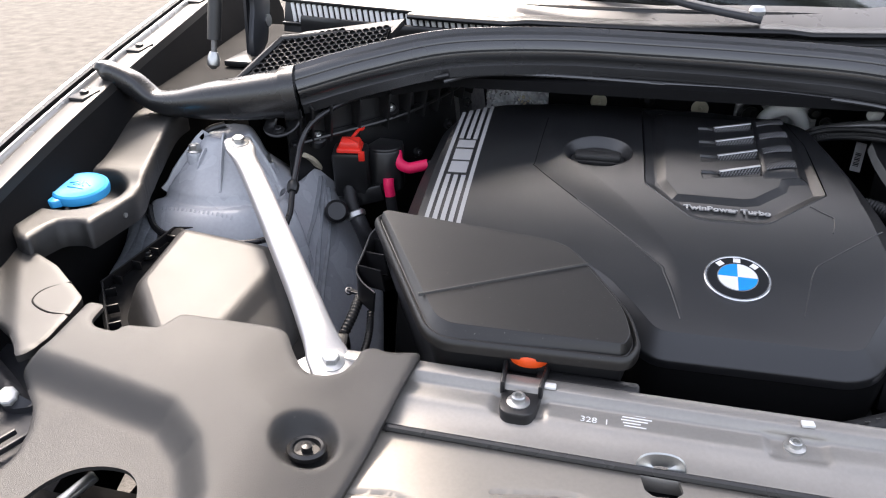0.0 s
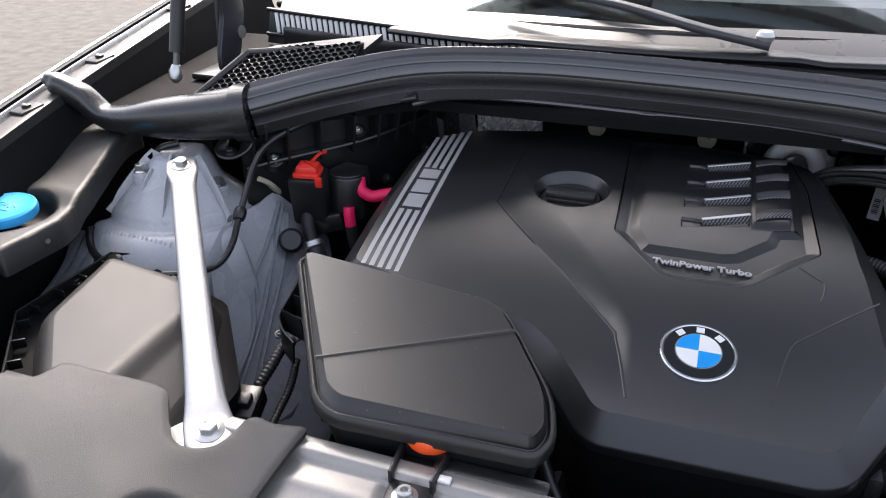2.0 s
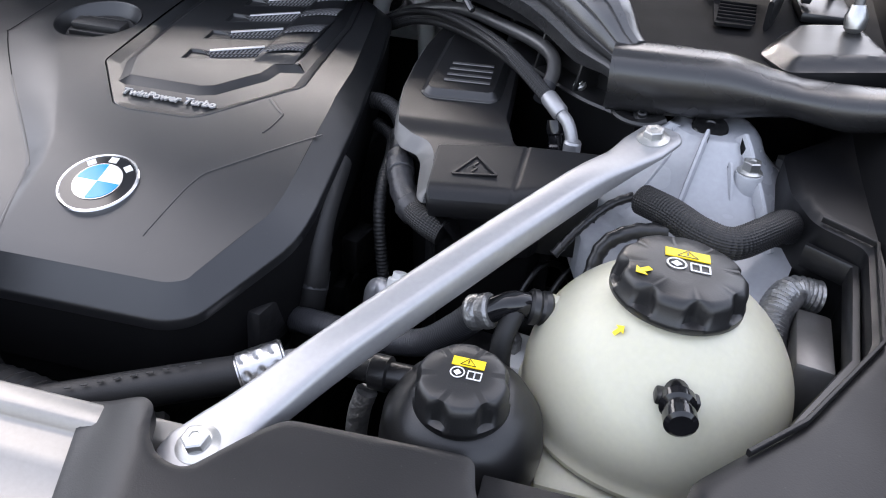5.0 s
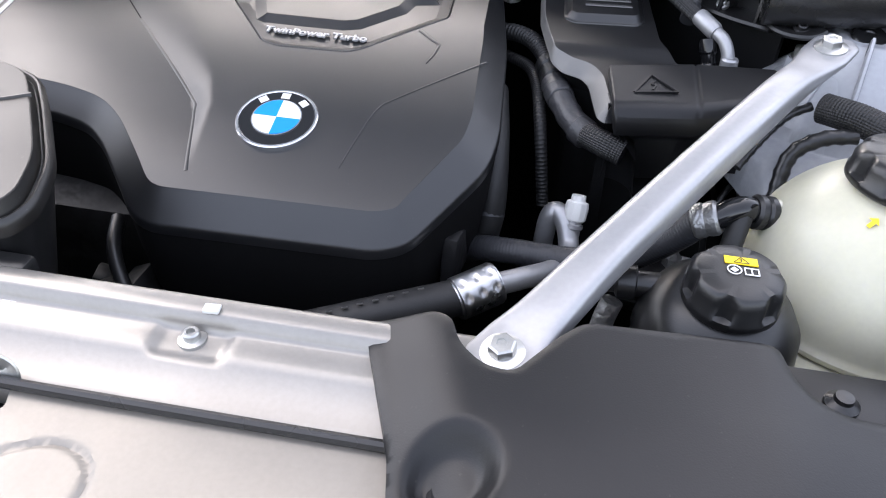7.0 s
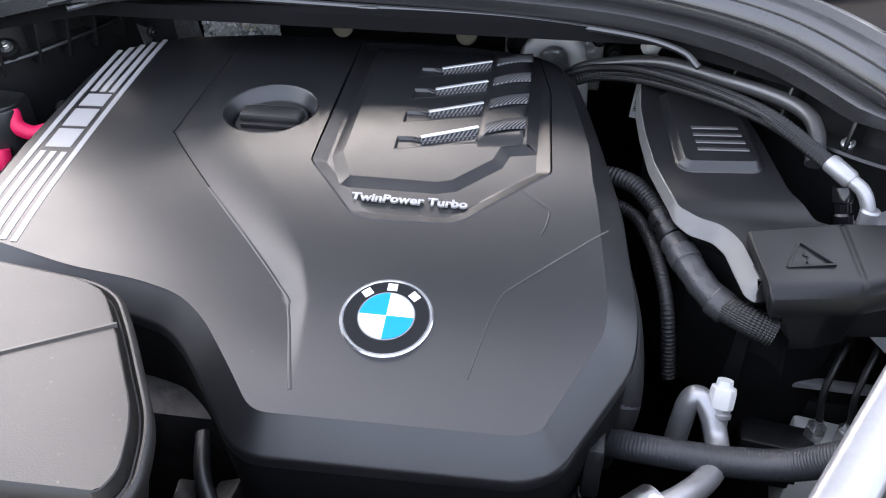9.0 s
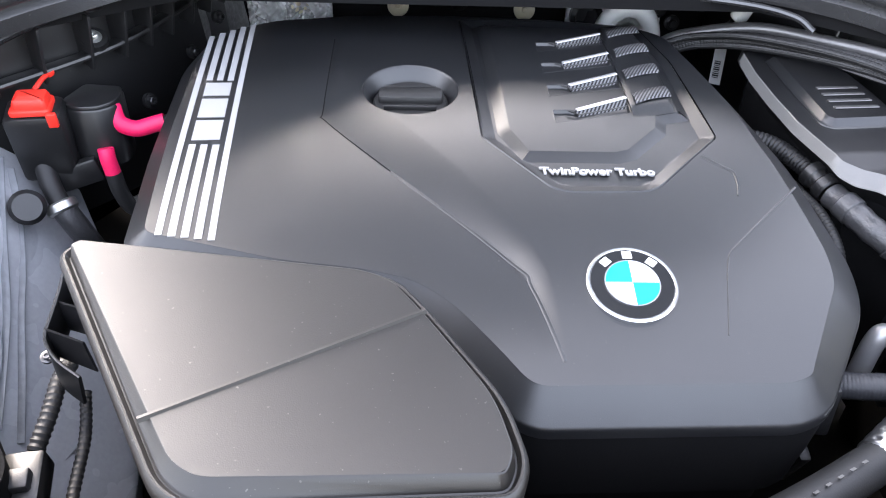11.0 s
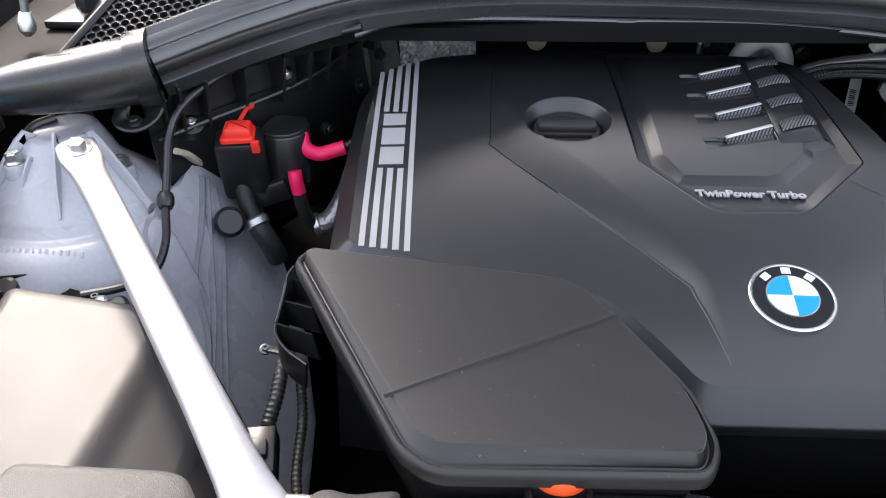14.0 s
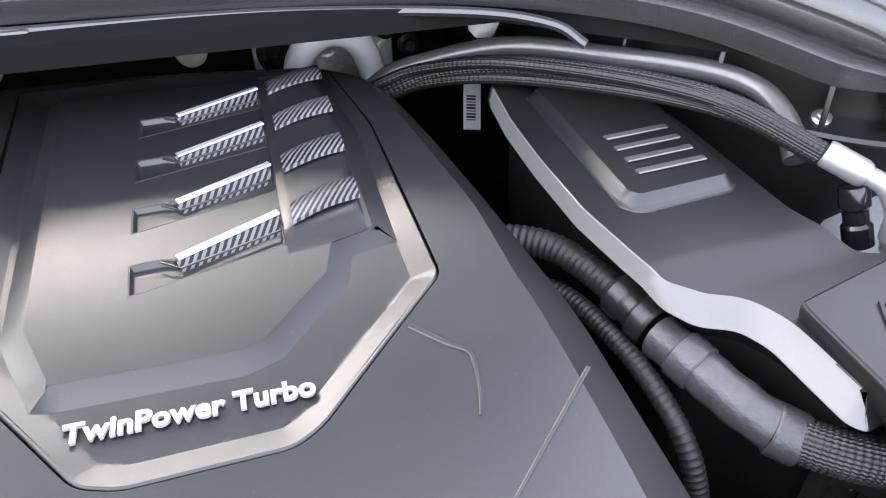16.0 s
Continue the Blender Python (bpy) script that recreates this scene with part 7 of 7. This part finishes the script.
part("nozzle", lathe([(0.009, 0), (0.009, 0.016), (0.012, 0.017), (0.012, 0.028), (0.008, 0.030), (0.008, 0.044)], 16, aimed((0.402, 0.268, 0.918), (0.35, 0.272, 0.914))), M_BLACK, small)
part("vent_hose", tube([(0.372, 0.262, 0.905), (0.368, 0.258, 0.888), (0.366, 0.255, 0.86), (0.366, 0.25, 0.80)], 0.0075, 12), M_SLEEVE, small)

# harness round the left tower, lamp tray, and the hydraulic unit below
lh = thing("tower_harness", "black braided wiring harness round the strut tower", "wiring harness", (0.60, 0.46, 0.88))
part("loom", braided([(0.530, 0.470, 0.962), (0.552, 0.450, 0.965), (0.574, 0.431, 0.964), (0.596, 0.424, 0.964), (0.620, 0.446, 0.964), (0.640, 0.474, 0.958), (0.660, 0.500, 0.935)], 0.0120, 0.0026, 18, 0.04, 108), M_BRAID, lh)
part("branch", corrugated([(0.500, 0.415, 0.905), (0.506, 0.432, 0.935), (0.526, 0.438, 0.950), (0.552, 0.440, 0.955)], 0.0068, 0.011, 0.14), M_RUBBER, lh)
part("branch", corrugated([(0.470, 0.435, 0.918), (0.486, 0.452, 0.936), (0.506, 0.472, 0.950), (0.524, 0.476, 0.960)], 0.0042, 0.009, 0.16), M_RUBBER, lh)
lt = thing("duct_tray", "open dark tray behind the headlamp with a foil duct", "tray", (0.65, 0.40, 0.80))
FR = [(0.655, 0.458, 0.945), (0.686, 0.438, 0.945), (0.671, 0.338, 0.938), (0.628, 0.272, 0.935)]
part("tray_rim", loft(FR, lambda i, u: rounded(0.008, 0.020, 10)), M_BLACK, lt)
part("tray_floor", block(0.10, 0.22, 0.01, 0.002, pose(0.66, 0.40, 0.86)), M_MATT, lt)
part("foil_duct", corrugated([(0.670, 0.438, 0.922), (0.650, 0.434, 0.924), (0.637, 0.410, 0.915), (0.634, 0.375, 0.897), (0.636, 0.345, 0.872)], 0.0130, 0.0034, 0.12, 20), M_SLEEVE, lt, "crinkled foil duct")
part("grey_box", block(0.026, 0.085, 0.05, 0.004, pose(0.658, 0.376, 0.903, -10, 0, -10)), M_DULL, lt)
part("grey_wall", sheet([(0.60, 0.47), (0.648, 0.49), (0.655, 0.47), (0.625, 0.38), (0.60, 0.38)], lambda x, y, d: 0.925 - 0.2 * (0.47 - y) + 0 * x, 0.006, thick=0.06), M_PRIMER, lt)
hy = thing("hydraulic_unit", "aluminium brake hydraulic unit with black lines", "brake unit", (0.46, 0.46, 0.62))
part("block", block(0.085, 0.050, 0.09, 0.004, pose(0.474, 0.452, 0.745, 0, 0, -10)), M_WHITE, hy, "pale machined block")
part("motor", lathe([(0.045, 0), (0.045, 0.07), (0.038, 0.078), (0.001, 0.078)], 28, tilted(0.480, 0.415, 0.715, (-0.2, -1, 0))), M_ENGINE, hy)
part("top_bracket", loft(spline([(0.392, 0.468, 0.770), (0.392, 0.474, 0.812), (0.396, 0.480, 0.826), (0.408, 0.482, 0.829), (0.47, 0.483, 0.827), (0.56, 0.486, 0.820)], 5), lambda i, u: rounded(0.010, 0.007, 10)), M_ALU, hy, "grey bent bracket")
part("connector", block(0.060, 0.030, 0.050, 0.003, pose(0.415, 0.452, 0.770, 0, 0, -8)), M_BLACK, hy)
for k in range(3):
    part("connector_rib", block(0.044, 0.003, 0.004, 0.001, pose(0.413, 0.4365, 0.758 + 0.012 * k, 0, 0, -8)), M_BLACK, hy)
part("black_module", block(0.14, 0.06, 0.09, 0.006, pose(0.445, 0.52, 0.755)), M_BLACK, hy)
for k, x in enumerate((0.445, 0.470, 0.496)):
    part("union", lathe([(0.0085, -0.008), (0.0085, 0.010), (0.005, 0.014), (0.004, 0.018)], 6, pose(x, 0.455, 0.795)), M_SLEEVE, hy)
    part("brake_line", tube([(x, 0.455, 0.81), (x - 0.002, 0.462, 0.84), (x + 0.012, 0.485, 0.865), (x + 0.03, 0.515, 0.85), (x + 0.05, 0.54, 0.80)], 0.0030, 10), M_BLACK, hy)

# what can be seen of the engine below the cover
eng = thing("engine", "dark engine block and hoses below the cover", "engine", (0, 0.5, 0.45))
part("block", block(0.42, 0.44, 0.34, 0.03, pose(0.02, 0.57, 0.68)), M_ENGINE, eng)
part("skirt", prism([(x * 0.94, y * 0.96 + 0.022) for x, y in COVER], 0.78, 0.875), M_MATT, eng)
part("intake_hose", corrugated([(-0.08, 0.27, 0.76), (0.0, 0.255, 0.80), (0.08, 0.245, 0.82), (0.15, 0.24, 0.815), (0.20, 0.26, 0.79)], 0.028, 0.010, 0.08, 20), M_HOSE, eng)
part("charge_pipe", tube([(-0.10, 0.30, 0.78), (-0.02, 0.268, 0.815), (0.03, 0.262, 0.815), (0.05, 0.28, 0.78)], 0.020, 18), M_LAMP, eng)
part("side_pipe", tube([(0.262, 0.40, 0.80), (0.275, 0.40, 0.86), (0.272, 0.43, 0.91), (0.262, 0.50, 0.93)], 0.012, 14), M_HOSE, eng)
part("oil_pipe", tube([(-0.03, 0.33, 0.86), (-0.02, 0.30, 0.85), (0.0, 0.275, 0.83), (0.03, 0.25, 0.81)], 0.006, 12), M_BLACK, eng)
part("label_band", lathe([(0.0125, 0), (0.0125, 0.016)], 18, aimed((0.275, 0.40, 0.862), (0.274, 0.415, 0.885))), M_LAMP, eng)
for k in range(12):
    a = random.Random(k)
    x, y, z = a.uniform(-0.06, 0.02), a.uniform(0.24, 0.33), a.uniform(0.74, 0.82)
    part("bracket", block(a.uniform(0.01, 0.04), a.uniform(0.01, 0.03), a.uniform(0.01, 0.03), 0.003, pose(x, y, z, a.uniform(-30, 30), a.uniform(-30, 30), a.uniform(0, 90))), M_ENGINE, eng)
for k in range(10):
    a = random.Random(50 + k)
    y, z = a.uniform(0.34, 0.56), a.uniform(0.72, 0.86)
    part("bracket", block(a.uniform(0.01, 0.03), a.uniform(0.02, 0.06), a.uniform(0.01, 0.05), 0.003, pose(0.240 + a.uniform(-0.01, 0.02), y, z, a.uniform(-20, 20), 0, a.uniform(-20, 20))), M_ENGINE, eng)
